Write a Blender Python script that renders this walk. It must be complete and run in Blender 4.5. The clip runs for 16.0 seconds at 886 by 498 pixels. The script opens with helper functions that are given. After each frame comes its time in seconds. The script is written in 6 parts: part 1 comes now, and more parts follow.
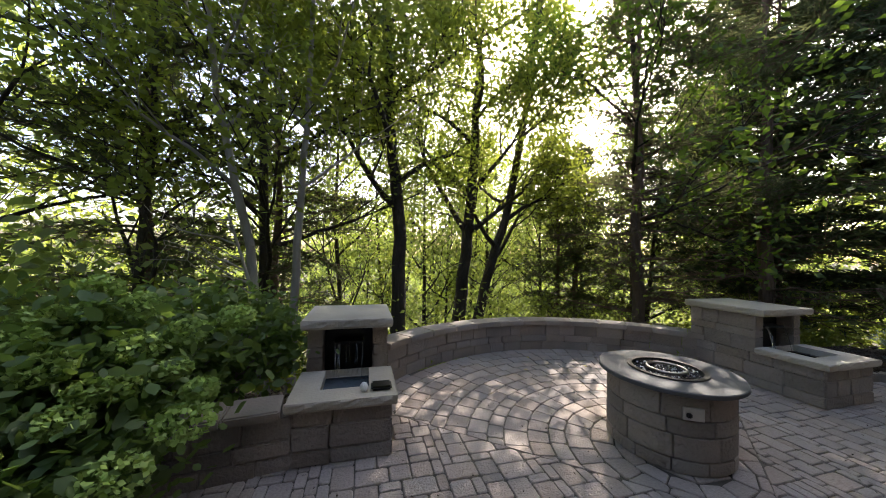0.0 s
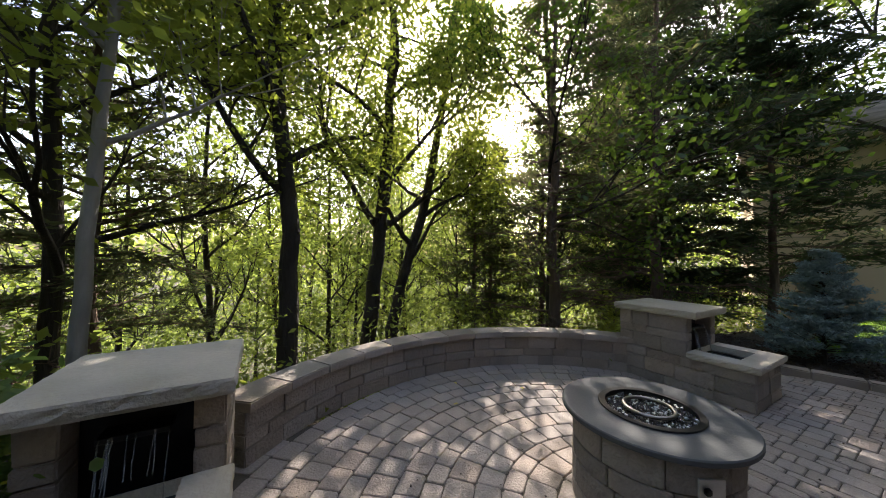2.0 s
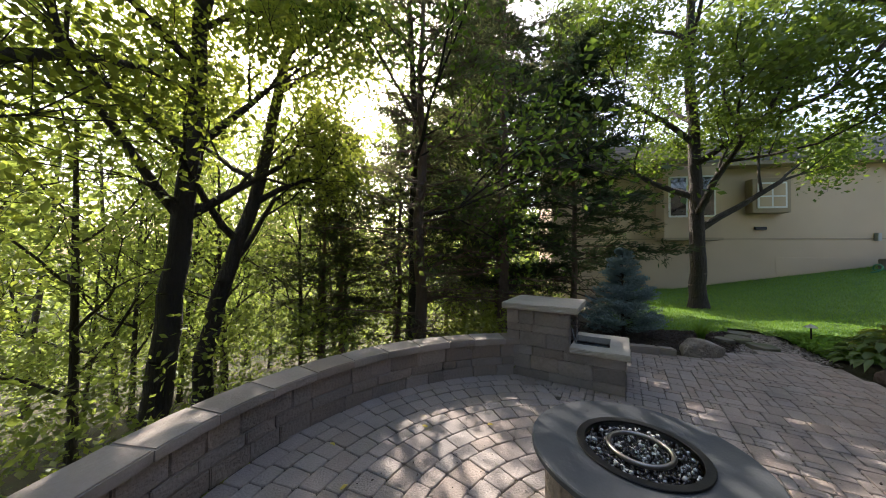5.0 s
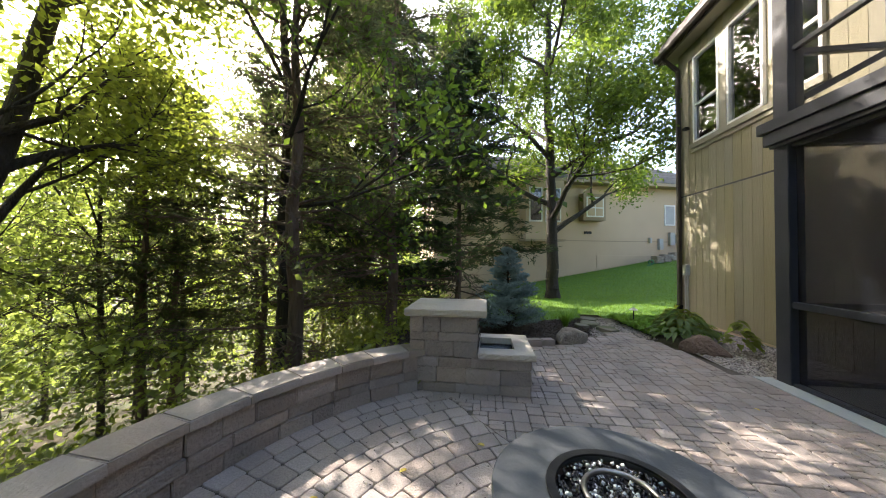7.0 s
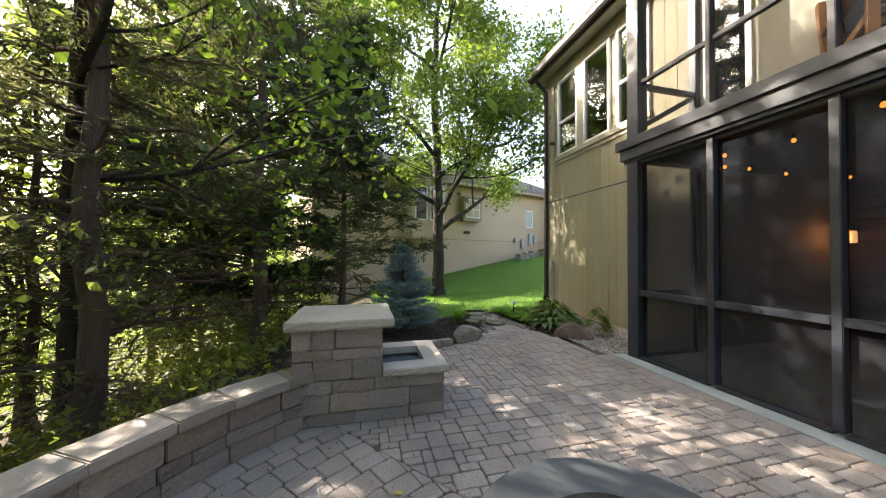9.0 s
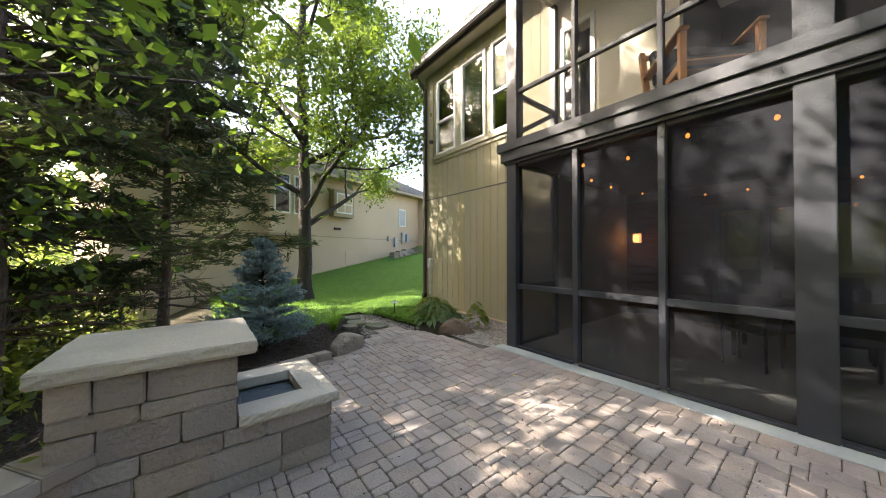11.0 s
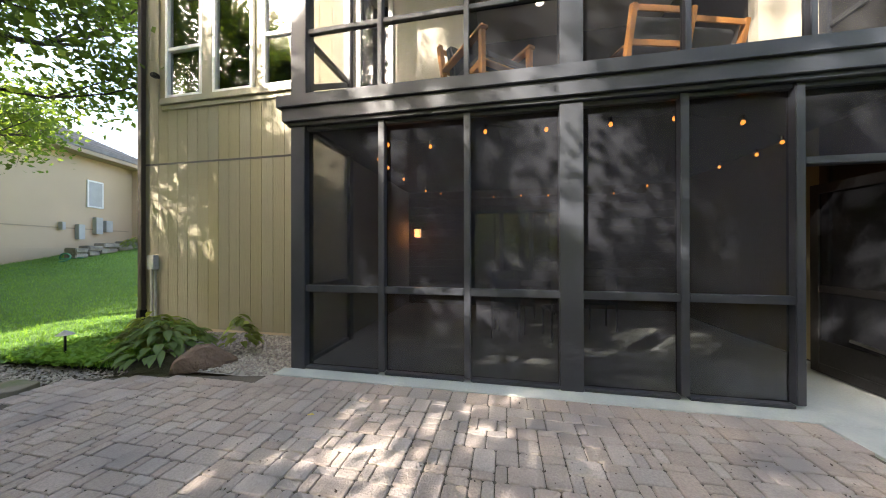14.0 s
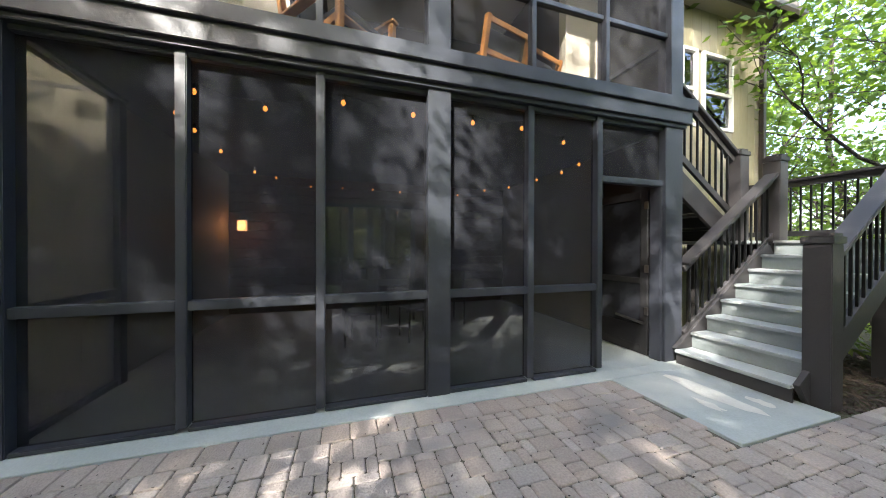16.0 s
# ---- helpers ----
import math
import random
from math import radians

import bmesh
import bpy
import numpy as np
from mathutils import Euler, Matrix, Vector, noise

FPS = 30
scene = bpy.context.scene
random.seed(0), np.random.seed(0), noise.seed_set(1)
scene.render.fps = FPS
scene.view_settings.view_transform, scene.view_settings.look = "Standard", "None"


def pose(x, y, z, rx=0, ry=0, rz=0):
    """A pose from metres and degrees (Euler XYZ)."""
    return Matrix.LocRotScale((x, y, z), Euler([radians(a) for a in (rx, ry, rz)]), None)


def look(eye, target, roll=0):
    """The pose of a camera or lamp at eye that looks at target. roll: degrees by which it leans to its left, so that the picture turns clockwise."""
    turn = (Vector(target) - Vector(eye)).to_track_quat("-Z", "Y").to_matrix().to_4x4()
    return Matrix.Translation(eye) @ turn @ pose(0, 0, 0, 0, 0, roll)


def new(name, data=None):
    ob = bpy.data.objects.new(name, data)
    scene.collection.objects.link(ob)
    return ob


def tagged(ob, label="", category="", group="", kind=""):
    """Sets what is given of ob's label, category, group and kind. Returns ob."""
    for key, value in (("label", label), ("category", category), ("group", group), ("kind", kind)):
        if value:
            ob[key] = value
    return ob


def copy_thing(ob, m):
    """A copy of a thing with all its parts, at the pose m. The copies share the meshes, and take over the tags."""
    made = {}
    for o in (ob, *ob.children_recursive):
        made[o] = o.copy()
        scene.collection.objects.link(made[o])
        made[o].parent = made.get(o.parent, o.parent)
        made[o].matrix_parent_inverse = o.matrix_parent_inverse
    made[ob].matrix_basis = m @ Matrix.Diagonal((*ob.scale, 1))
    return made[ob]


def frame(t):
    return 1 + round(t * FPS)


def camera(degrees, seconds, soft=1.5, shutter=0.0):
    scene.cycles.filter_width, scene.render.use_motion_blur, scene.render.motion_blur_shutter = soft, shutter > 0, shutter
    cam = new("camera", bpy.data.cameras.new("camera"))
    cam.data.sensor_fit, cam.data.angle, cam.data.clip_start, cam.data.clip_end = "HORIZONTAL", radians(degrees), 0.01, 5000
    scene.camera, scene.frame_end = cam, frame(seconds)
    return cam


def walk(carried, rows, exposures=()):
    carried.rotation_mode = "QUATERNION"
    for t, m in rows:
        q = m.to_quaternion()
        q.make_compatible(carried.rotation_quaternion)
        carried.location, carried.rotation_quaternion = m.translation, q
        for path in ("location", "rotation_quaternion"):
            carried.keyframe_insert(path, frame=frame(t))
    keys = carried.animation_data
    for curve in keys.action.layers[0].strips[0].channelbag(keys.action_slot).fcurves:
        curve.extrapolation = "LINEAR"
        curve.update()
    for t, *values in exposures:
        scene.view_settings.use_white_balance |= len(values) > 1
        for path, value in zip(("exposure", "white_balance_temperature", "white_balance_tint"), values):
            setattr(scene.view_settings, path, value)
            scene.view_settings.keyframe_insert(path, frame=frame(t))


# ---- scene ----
cam = camera(110.5, 16.0, soft=1.0)
METRES, EYE, TILT, LEAN, TURN = 5.15, 1.40, 0.0, 0.0, -14.4
ROWS = [
    (0.0, 0.0, 0.0, 0.0, -0.02, 0.97, -1.05),
    (0.5, 0.0023, 0.0759, 0.0025, -5.78, 1.05, -0.98),
    (1.0, 0.0084, 0.1184, 0.0023, -9.31, 1.1, -0.92),
    (1.5, 0.0143, 0.1566, 0.0031, -12.51, 1.08, -0.84),
    (2.0, 0.0184, 0.1943, 0.0031, -16.06, 1.1, -0.77),
    (2.5, 0.0185, 0.2275, 0.0032, -19.79, 1.11, -0.71),
    (3.0, 0.0164, 0.2628, 0.0017, -24.07, 1.17, -0.71),
    (5.5, 0.0346, 0.424, 0.0041, -51.04, 1.02, -0.38),
    (6.0, 0.0512, 0.4504, 0.0041, -56.76, 1.02, -0.31),
    (6.5, 0.0691, 0.475, 0.0045, -62.1, 0.99, -0.32),
    (7.0, 0.0884, 0.4974, 0.004, -67.64, 1.01, -0.29),
    (7.5, 0.1086, 0.5183, 0.0028, -73.25, 1.0, -0.25),
    (8.0, 0.1299, 0.5362, 0.0012, -78.7, 0.96, -0.27),
    (10.5, 0.246, 0.5928, -0.0035, -107.32, 0.72, -0.11),
    (11.0, 0.2713, 0.5949, -0.0065, -113.69, 0.7, -0.08),
    (11.5, 0.2971, 0.5927, -0.0093, -120.07, 0.66, -0.08),
    (12.0, 0.3234, 0.5855, -0.0126, -126.42, 0.62, 0.0),
    (12.5, 0.3503, 0.573, -0.0126, -132.89, 0.46, 0.05),
    (13.0, 0.377, 0.5572, -0.0141, -139.57, 0.34, 0.08),
    (13.5, 0.4033, 0.541, -0.0158, -147.08, 0.27, 0.03),
    (14.0, 0.4278, 0.5233, -0.0182, -154.22, 0.11, 0.1),
    (14.5, 0.4482, 0.5054, -0.0193, -162.11, -0.05, 0.15),
    (15.0, 0.4629, 0.488, -0.0199, -169.51, -0.14, 0.07),
    (15.5, 0.4745, 0.4695, -0.0202, -176.45, -0.27, -0.01),
    (16.0, 0.481, 0.4486, -0.02, -183.03, -0.33, -0.11),
]
EXPOSURES = [(0.0, 2.2, 6650, 14), (3.0, 1.9, 6650, 14), (5.5, 2.1, 6500, 15), (7.0, 2.7, 6600, 13), (8.0, 2.75, 6750, 12), (10.5, 3.05, 6950, 13), (12.5, 3.05, 6950, 13), (14.5, 3.1, 6550, 11), (16.0, 3.1, 6250, 10)]
walk(cam, [(t, pose(0, 0, EYE, TILT, LEAN, TURN) @ pose(METRES * x, METRES * y, METRES * z, 90 + pitch, roll, yaw)) for t, x, y, z, yaw, pitch, roll in ROWS], EXPOSURES)

# ---- light ----
SUN_AZ, SUN_EL = 38.5, 38.0
sun_dir = Vector((math.sin(radians(SUN_AZ)) * math.cos(radians(SUN_EL)), math.cos(radians(SUN_AZ)) * math.cos(radians(SUN_EL)), math.sin(radians(SUN_EL))))
world = bpy.data.worlds.new("sky")
scene.world = world
world.use_nodes = True
wn = world.node_tree
sky = wn.nodes.new("ShaderNodeTexSky")
sky.sky_type, sky.sun_disc = "NISHITA", False
sky.sun_elevation, sky.sun_rotation = radians(SUN_EL), radians(SUN_AZ)
sky.air_density, sky.dust_density, sky.ozone_density = 1.0, 4.0, 0.6
wn.links.new(sky.outputs[0], wn.nodes["Background"].inputs[0])
wn.nodes["Background"].inputs[1].default_value = 0.15
sun = new("sun", bpy.data.lights.new("sun", "SUN"))
sun.data.energy, sun.data.angle, sun.data.color = 3.3, radians(0.55), (1.0, 0.93, 0.82)
sun.matrix_world = look(sun_dir * 60, (0, 0, 0))


# ---- materials ----
def ramp_mix(nt, fac, a, b):
    m = nt.nodes.new("ShaderNodeMix")
    m.data_type = "RGBA"
    nt.links.new(fac, m.inputs[0])
    for sock, v in ((m.inputs[6], a), (m.inputs[7], b)):
        if isinstance(v, tuple):
            sock.default_value = (*v, 1)
        else:
            nt.links.new(v, sock)
    return m.outputs[2]


def noise_fac(nt, scale, detail=4, lo=0.35, hi=0.65, stretch=(1, 1, 1)):
    tc = nt.nodes.new("ShaderNodeNewGeometry")
    mp = nt.nodes.new("ShaderNodeMapping")
    mp.inputs["Scale"].default_value = stretch
    nt.links.new(tc.outputs["Position"], mp.inputs[0])
    n = nt.nodes.new("ShaderNodeTexNoise")
    n.inputs["Scale"].default_value, n.inputs["Detail"].default_value = scale, detail
    nt.links.new(mp.outputs[0], n.inputs[0])
    r = nt.nodes.new("ShaderNodeMapRange")
    r.inputs[1].default_value, r.inputs[2].default_value = lo, hi
    nt.links.new(n.outputs[0], r.inputs[0])
    return r.outputs[0]


def surface(name, a, b, big=1.5, fine=40, rough=0.8, bump=0.3, metal=0.0, speck=0.25, vary=0.0, stretch=(1, 1, 1), tint=None, tint_scale=0.6, spec=0.5, depth=0.004):
    """A two-scale painted, stone or wood surface: colours a and b, with grain, specks, relief and, by vary, a shade for each piece."""
    m = bpy.data.materials.new(name)
    m.use_nodes = True
    nt = m.node_tree
    bs = nt.nodes["Principled BSDF"]
    col = ramp_mix(nt, noise_fac(nt, big, stretch=stretch), a, b)
    f = noise_fac(nt, fine, 6, 0.3, 0.7, stretch)
    dark = tuple(c * (1 - speck) for c in a)
    mul = nt.nodes.new("ShaderNodeMath")
    mul.operation = "MULTIPLY"
    mul.inputs[1].default_value = speck * 2
    nt.links.new(f, mul.inputs[0])
    col = ramp_mix(nt, mul.outputs[0], col, dark)
    if tint:
        col = ramp_mix(nt, noise_fac(nt, tint_scale, 5, 0.5, 0.72), col, tint)
    if vary:
        oi = nt.nodes.new("ShaderNodeObjectInfo")
        geo = nt.nodes.new("ShaderNodeNewGeometry")
        add = nt.nodes.new("ShaderNodeMath")
        add.operation = "ADD"
        nt.links.new(oi.outputs["Random"], add.inputs[0])
        nt.links.new(geo.outputs["Random Per Island"], add.inputs[1])
        fr = nt.nodes.new("ShaderNodeMath")
        fr.operation = "FRACT"
        nt.links.new(add.outputs[0], fr.inputs[0])
        mr = nt.nodes.new("ShaderNodeMapRange")
        mr.inputs[3].default_value, mr.inputs[4].default_value = 1 - vary, 1 + vary
        nt.links.new(fr.outputs[0], mr.inputs[0])
        hs = nt.nodes.new("ShaderNodeHueSaturation")
        nt.links.new(mr.outputs[0], hs.inputs["Value"])
        mr2 = nt.nodes.new("ShaderNodeMapRange")
        mr2.inputs[3].default_value, mr2.inputs[4].default_value = 0.75, 1.15
        wrap = nt.nodes.new("ShaderNodeMath")
        wrap.operation = "MULTIPLY_ADD"
        wrap.inputs[1].default_value, wrap.inputs[2].default_value = 7.31, 0.2
        nt.links.new(fr.outputs[0], wrap.inputs[0])
        fr2 = nt.nodes.new("ShaderNodeMath")
        fr2.operation = "FRACT"
        nt.links.new(wrap.outputs[0], fr2.inputs[0])
        nt.links.new(fr2.outputs[0], mr2.inputs[0])
        nt.links.new(mr2.outputs[0], hs.inputs["Saturation"])
        nt.links.new(col, hs.inputs["Color"])
        col = hs.outputs[0]
    nt.links.new(col, bs.inputs["Base Color"])
    bs.inputs["Roughness"].default_value, bs.inputs["Metallic"].default_value = rough, metal
    bs.inputs["Specular IOR Level"].default_value = spec
    if bump:
        bp = nt.nodes.new("ShaderNodeBump")
        bp.inputs["Strength"].default_value, bp.inputs["Distance"].default_value = bump, depth
        nt.links.new(f, bp.inputs["Height"])
        nt.links.new(bp.outputs[0], bs.inputs["Normal"])
    return m


def leafy(name, a, b, glow, share=0.5, rough=0.5, gloss=0.045):
    """Leaves: a diffuse face, light coming through from behind, and a little gloss; each leaf has its own shade."""
    m = bpy.data.materials.new(name)
    m.use_nodes = True
    nt = m.node_tree
    nt.nodes.remove(nt.nodes["Principled BSDF"])
    out = nt.nodes["Material Output"]
    geo = nt.nodes.new("ShaderNodeNewGeometry")
    col = ramp_mix(nt, geo.outputs["Random Per Island"], a, b)
    col = ramp_mix(nt, noise_fac(nt, 0.7, 2, 0.35, 0.7), col, tuple(c * 0.75 for c in a))
    d = nt.nodes.new("ShaderNodeBsdfDiffuse")
    nt.links.new(col, d.inputs[0])
    t = nt.nodes.new("ShaderNodeBsdfTranslucent")
    tcol = ramp_mix(nt, geo.outputs["Random Per Island"], glow, tuple(c * 0.6 for c in glow))
    nt.links.new(tcol, t.inputs[0])
    g = nt.nodes.new("ShaderNodeBsdfGlossy")
    g.inputs["Roughness"].default_value = rough
    g.inputs[0].default_value = (0.6, 0.65, 0.6, 1)
    mx = nt.nodes.new("ShaderNodeMixShader")
    mx.inputs[0].default_value = share
    nt.links.new(d.outputs[0], mx.inputs[1])
    nt.links.new(t.outputs[0], mx.inputs[2])
    m2 = nt.nodes.new("ShaderNodeMixShader")
    m2.inputs[0].default_value = gloss
    nt.links.new(mx.outputs[0], m2.inputs[1])
    nt.links.new(g.outputs[0], m2.inputs[2])
    nt.links.new(m2.outputs[0], out.inputs[0])
    return m


def glowing(name, colour, strength):
    m = bpy.data.materials.new(name)
    m.use_nodes = True
    bs = m.node_tree.nodes["Principled BSDF"]
    bs.inputs["Base Color"].default_value = (*colour, 1)
    bs.inputs["Emission Color"].default_value = (*colour, 1)
    bs.inputs["Emission Strength"].default_value = strength
    return m


def see_through(name, clear, colour, gloss=0.0, rough=0.4):
    """Woven insect screen: part of the light passes, the threads scatter the rest."""
    m = bpy.data.materials.new(name)
    m.use_nodes = True
    nt = m.node_tree
    nt.nodes.remove(nt.nodes["Principled BSDF"])
    tr = nt.nodes.new("ShaderNodeBsdfTransparent")
    d = nt.nodes.new("ShaderNodeBsdfDiffuse")
    nt.links.new(ramp_mix(nt, noise_fac(nt, 3, 3), colour, tuple(c * 0.8 for c in colour)), d.inputs[0])
    mx = nt.nodes.new("ShaderNodeMixShader")
    mx.inputs[0].default_value = 1 - clear
    nt.links.new(tr.outputs[0], mx.inputs[1])
    nt.links.new(d.outputs[0], mx.inputs[2])
    nt.links.new(mx.outputs[0], nt.nodes["Material Output"].inputs[0])
    return m


def glass(name, tint=(0.75, 0.8, 0.8), base=0.08):
    m = bpy.data.materials.new(name)
    m.use_nodes = True
    nt = m.node_tree
    nt.nodes.remove(nt.nodes["Principled BSDF"])
    tr = nt.nodes.new("ShaderNodeBsdfTransparent")
    tr.inputs[0].default_value = (*tint, 1)
    g = nt.nodes.new("ShaderNodeBsdfGlossy")
    g.inputs["Roughness"].default_value = 0.02
    fr = nt.nodes.new("ShaderNodeFresnel")
    fr.inputs[0].default_value = 1.9
    ad = nt.nodes.new("ShaderNodeMath")
    ad.inputs[1].default_value = base
    nt.links.new(fr.outputs[0], ad.inputs[0])
    mx = nt.nodes.new("ShaderNodeMixShader")
    nt.links.new(ad.outputs[0], mx.inputs[0])
    nt.links.new(tr.outputs[0], mx.inputs[1])
    nt.links.new(g.outputs[0], mx.inputs[2])
    nt.links.new(mx.outputs[0], nt.nodes["Material Output"].inputs[0])
    return m


M_PAVER = surface("tumbled_paver", (0.375, 0.31, 0.268), (0.31, 0.262, 0.235), 2.5, 70, 0.85, 0.9, speck=0.38, vary=0.11, tint=(0.19, 0.17, 0.165), tint_scale=1.3)
M_SAND = surface("joint_sand", (0.085, 0.072, 0.058), (0.055, 0.05, 0.038), 6, 120, 0.95, 0.6)
M_BLOCK = surface("tumbled_wall_block", (0.32, 0.262, 0.215), (0.245, 0.205, 0.178), 2.2, 45, 0.9, 0.9, vary=0.22, depth=0.008, tint=(0.19, 0.165, 0.15), tint_scale=1.2)
M_CAP = surface("limestone_cap", (0.50, 0.45, 0.37), (0.40, 0.36, 0.30), 2.0, 50, 0.85, 0.5, vary=0.08, tint=(0.3, 0.27, 0.22), tint_scale=1.4, depth=0.006)
M_WALLCAP = surface("wall_cap_stone", (0.36, 0.30, 0.25), (0.28, 0.235, 0.20), 2.0, 50, 0.9, 0.5, vary=0.12, tint=(0.2, 0.175, 0.15), tint_scale=1.4)
M_PITTOP = surface("dark_grey_concrete_ring", (0.085, 0.092, 0.098), (0.066, 0.072, 0.077), 3, 60, 0.62, 0.15, spec=0.3)
M_BLACK = surface("black_metal", (0.012, 0.012, 0.013), (0.02, 0.02, 0.02), 4, 60, 0.45, 0.1, metal=0.6)
M_STEEL = surface("burner_steel", (0.3, 0.29, 0.27), (0.22, 0.2, 0.18), 8, 60, 0.35, 0.1, metal=1.0)
M_PLATE = surface("aluminium_plate", (0.55, 0.55, 0.53), (0.45, 0.45, 0.44), 5, 60, 0.4, 0.05, metal=0.7)
M_GEM_D = surface("black_fire_glass", (0.01, 0.01, 0.012), (0.03, 0.03, 0.035), 8, 30, 0.08, 0.0, spec=0.9)
M_GEM_W = surface("clear_fire_glass", (0.6, 0.62, 0.62), (0.45, 0.47, 0.48), 8, 30, 0.1, 0.0, spec=0.9)
M_SLAB = surface("painted_grey_concrete", (0.33, 0.36, 0.35), (0.29, 0.32, 0.31), 1.2, 60, 0.75, 0.25, tint=(0.42, 0.43, 0.40), tint_scale=1.1)
M_WORN = surface("bare_worn_concrete", (0.55, 0.54, 0.49), (0.48, 0.47, 0.43), 5, 60, 0.85, 0.3)
M_SIDING = surface("olive_tan_siding", (0.265, 0.235, 0.145), (0.245, 0.215, 0.133), 0.8, 45, 0.7, 0.5, speck=0.16, stretch=(1, 1, 0.15), vary=0.04)
M_SIDE_TRIM = surface("tan_trim", (0.33, 0.30, 0.22), (0.30, 0.27, 0.2), 1.0, 40, 0.65, 0.2, speck=0.1)
M_STUCCO = surface("tan_stucco", (0.49, 0.375, 0.255), (0.45, 0.345, 0.235), 0.5, 50, 0.9, 0.3, speck=0.1)
M_STUCCO_TRIM = surface("dark_tan_trim", (0.32, 0.25, 0.17), (0.28, 0.22, 0.15), 0.7, 40, 0.8, 0.2, speck=0.1)
M_DARK = surface("charcoal_painted_timber", (0.027, 0.030, 0.039), (0.021, 0.024, 0.031), 1.5, 60, 0.42, 0.12, speck=0.2, tint=(0.036, 0.039, 0.049), tint_scale=2.0)
# Darker copy of the charcoal paint; the door's shade is put into its colour.
M_DARKER = surface("shade_darkened_charcoal_paint", (0.011, 0.011, 0.012), (0.008, 0.008, 0.009), 1.5, 35, 0.6, 0.25)
M_BROWN = surface("dark_brown_painted_timber", (0.038, 0.035, 0.036), (0.03, 0.028, 0.029), 1.5, 60, 0.5, 0.15, speck=0.15)
M_TREAD = surface("grey_painted_tread", (0.36, 0.39, 0.39), (0.31, 0.34, 0.34), 2, 60, 0.6, 0.2, tint=(0.25, 0.26, 0.25), tint_scale=2)
M_RISER = surface("grey_painted_riser", (0.26, 0.29, 0.29), (0.22, 0.25, 0.25), 2, 60, 0.6, 0.2)
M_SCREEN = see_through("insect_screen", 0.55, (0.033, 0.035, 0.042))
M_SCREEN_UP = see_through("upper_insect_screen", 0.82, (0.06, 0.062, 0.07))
M_GLASS = glass("window_glass")
M_GLASS_DIM = glass("patio_door_glass", (0.5, 0.55, 0.52), 0.3)
M_WHITE = surface("white_window_vinyl", (0.72, 0.71, 0.67), (0.66, 0.65, 0.61), 2, 40, 0.5, 0.05, speck=0.05)
M_BLIND = surface("white_blind", (0.6, 0.62, 0.6), (0.55, 0.57, 0.55), 2, 40, 0.6, 0.05)
# Indoor gloom behind the glass is put into the plaster colour itself.
M_INSIDE = surface("shade_darkened_room_plaster", (0.18, 0.14, 0.11), (0.14, 0.11, 0.09), 1, 30, 0.9, 0.1)
# Shade inside the recess is put into this dark plaster colour.
M_RECESS = surface("shaded_brown_recess_plaster", (0.075, 0.062, 0.052), (0.06, 0.05, 0.043), 1, 30, 0.9, 0.1)
M_PORCH_WALL = surface("dark_red_brown_siding", (0.10, 0.055, 0.042), (0.075, 0.042, 0.034), 1.0, 40, 0.8, 0.3)
M_PORCH_CEIL = surface("dark_porch_ceiling", (0.035, 0.034, 0.034), (0.028, 0.027, 0.027), 1, 40, 0.8, 0.2)
M_UPWALL = surface("cream_porch_wall", (0.66, 0.60, 0.49), (0.62, 0.56, 0.46), 0.7, 40, 0.85, 0.2, speck=0.06)
M_CHAIRWOOD = surface("orange_stained_cedar", (0.46, 0.20, 0.05), (0.37, 0.15, 0.038), 4, 40, 0.5, 0.2, stretch=(1, 1, 4))
M_CUSHION = surface("dark_grey_cushion", (0.07, 0.075, 0.08), (0.05, 0.055, 0.06), 5, 120, 0.95, 0.4)
M_ROOF = surface("grey_brown_shingle", (0.22, 0.20, 0.18), (0.15, 0.135, 0.125), 4, 30, 0.95, 0.5, vary=0.2)
M_GUTTER = surface("dark_brown_gutter", (0.035, 0.028, 0.024), (0.045, 0.036, 0.03), 2, 40, 0.4, 0.1)
M_BARK = surface("dark_furrowed_bark", (0.055, 0.043, 0.034), (0.03, 0.025, 0.02), 6, 30, 0.95, 1.0, stretch=(1, 1, 0.2), depth=0.03)
M_BARK_PALE = surface("pale_smooth_bark", (0.30, 0.275, 0.23), (0.17, 0.155, 0.13), 5, 30, 0.9, 0.6, stretch=(1, 1, 0.3), depth=0.012)
M_BARK_RED = surface("reddish_cedar_bark", (0.15, 0.10, 0.075), (0.085, 0.06, 0.046), 6, 30, 0.95, 1.0, stretch=(1, 1, 0.15), depth=0.03)
M_LEAF = leafy("oak_leaves", (0.055, 0.085, 0.018), (0.09, 0.12, 0.022), (0.40, 0.47, 0.06), 0.62)
# Sunlit copy of the leaves: part of the sunlight is in its brighter colours.
M_LEAF_SUN = leafy("sunlit_thicket_leaves", (0.078, 0.112, 0.022), (0.12, 0.14, 0.028), (0.40, 0.50, 0.09), 0.6)
M_LEAF_MAPLE = leafy("maple_leaves", (0.042, 0.080, 0.018), (0.070, 0.115, 0.022), (0.24, 0.34, 0.035), 0.5)
M_LEAF_DARK = leafy("deep_green_leaves", (0.03, 0.065, 0.016), (0.05, 0.09, 0.02), (0.22, 0.34, 0.035), 0.55)
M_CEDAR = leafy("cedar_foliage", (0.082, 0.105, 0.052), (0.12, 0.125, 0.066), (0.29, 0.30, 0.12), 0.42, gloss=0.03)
# Two darker copies of the cedar leaves, with the unlit side's shade coloured in.
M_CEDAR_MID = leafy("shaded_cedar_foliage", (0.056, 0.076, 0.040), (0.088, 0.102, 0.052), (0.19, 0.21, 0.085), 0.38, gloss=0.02)
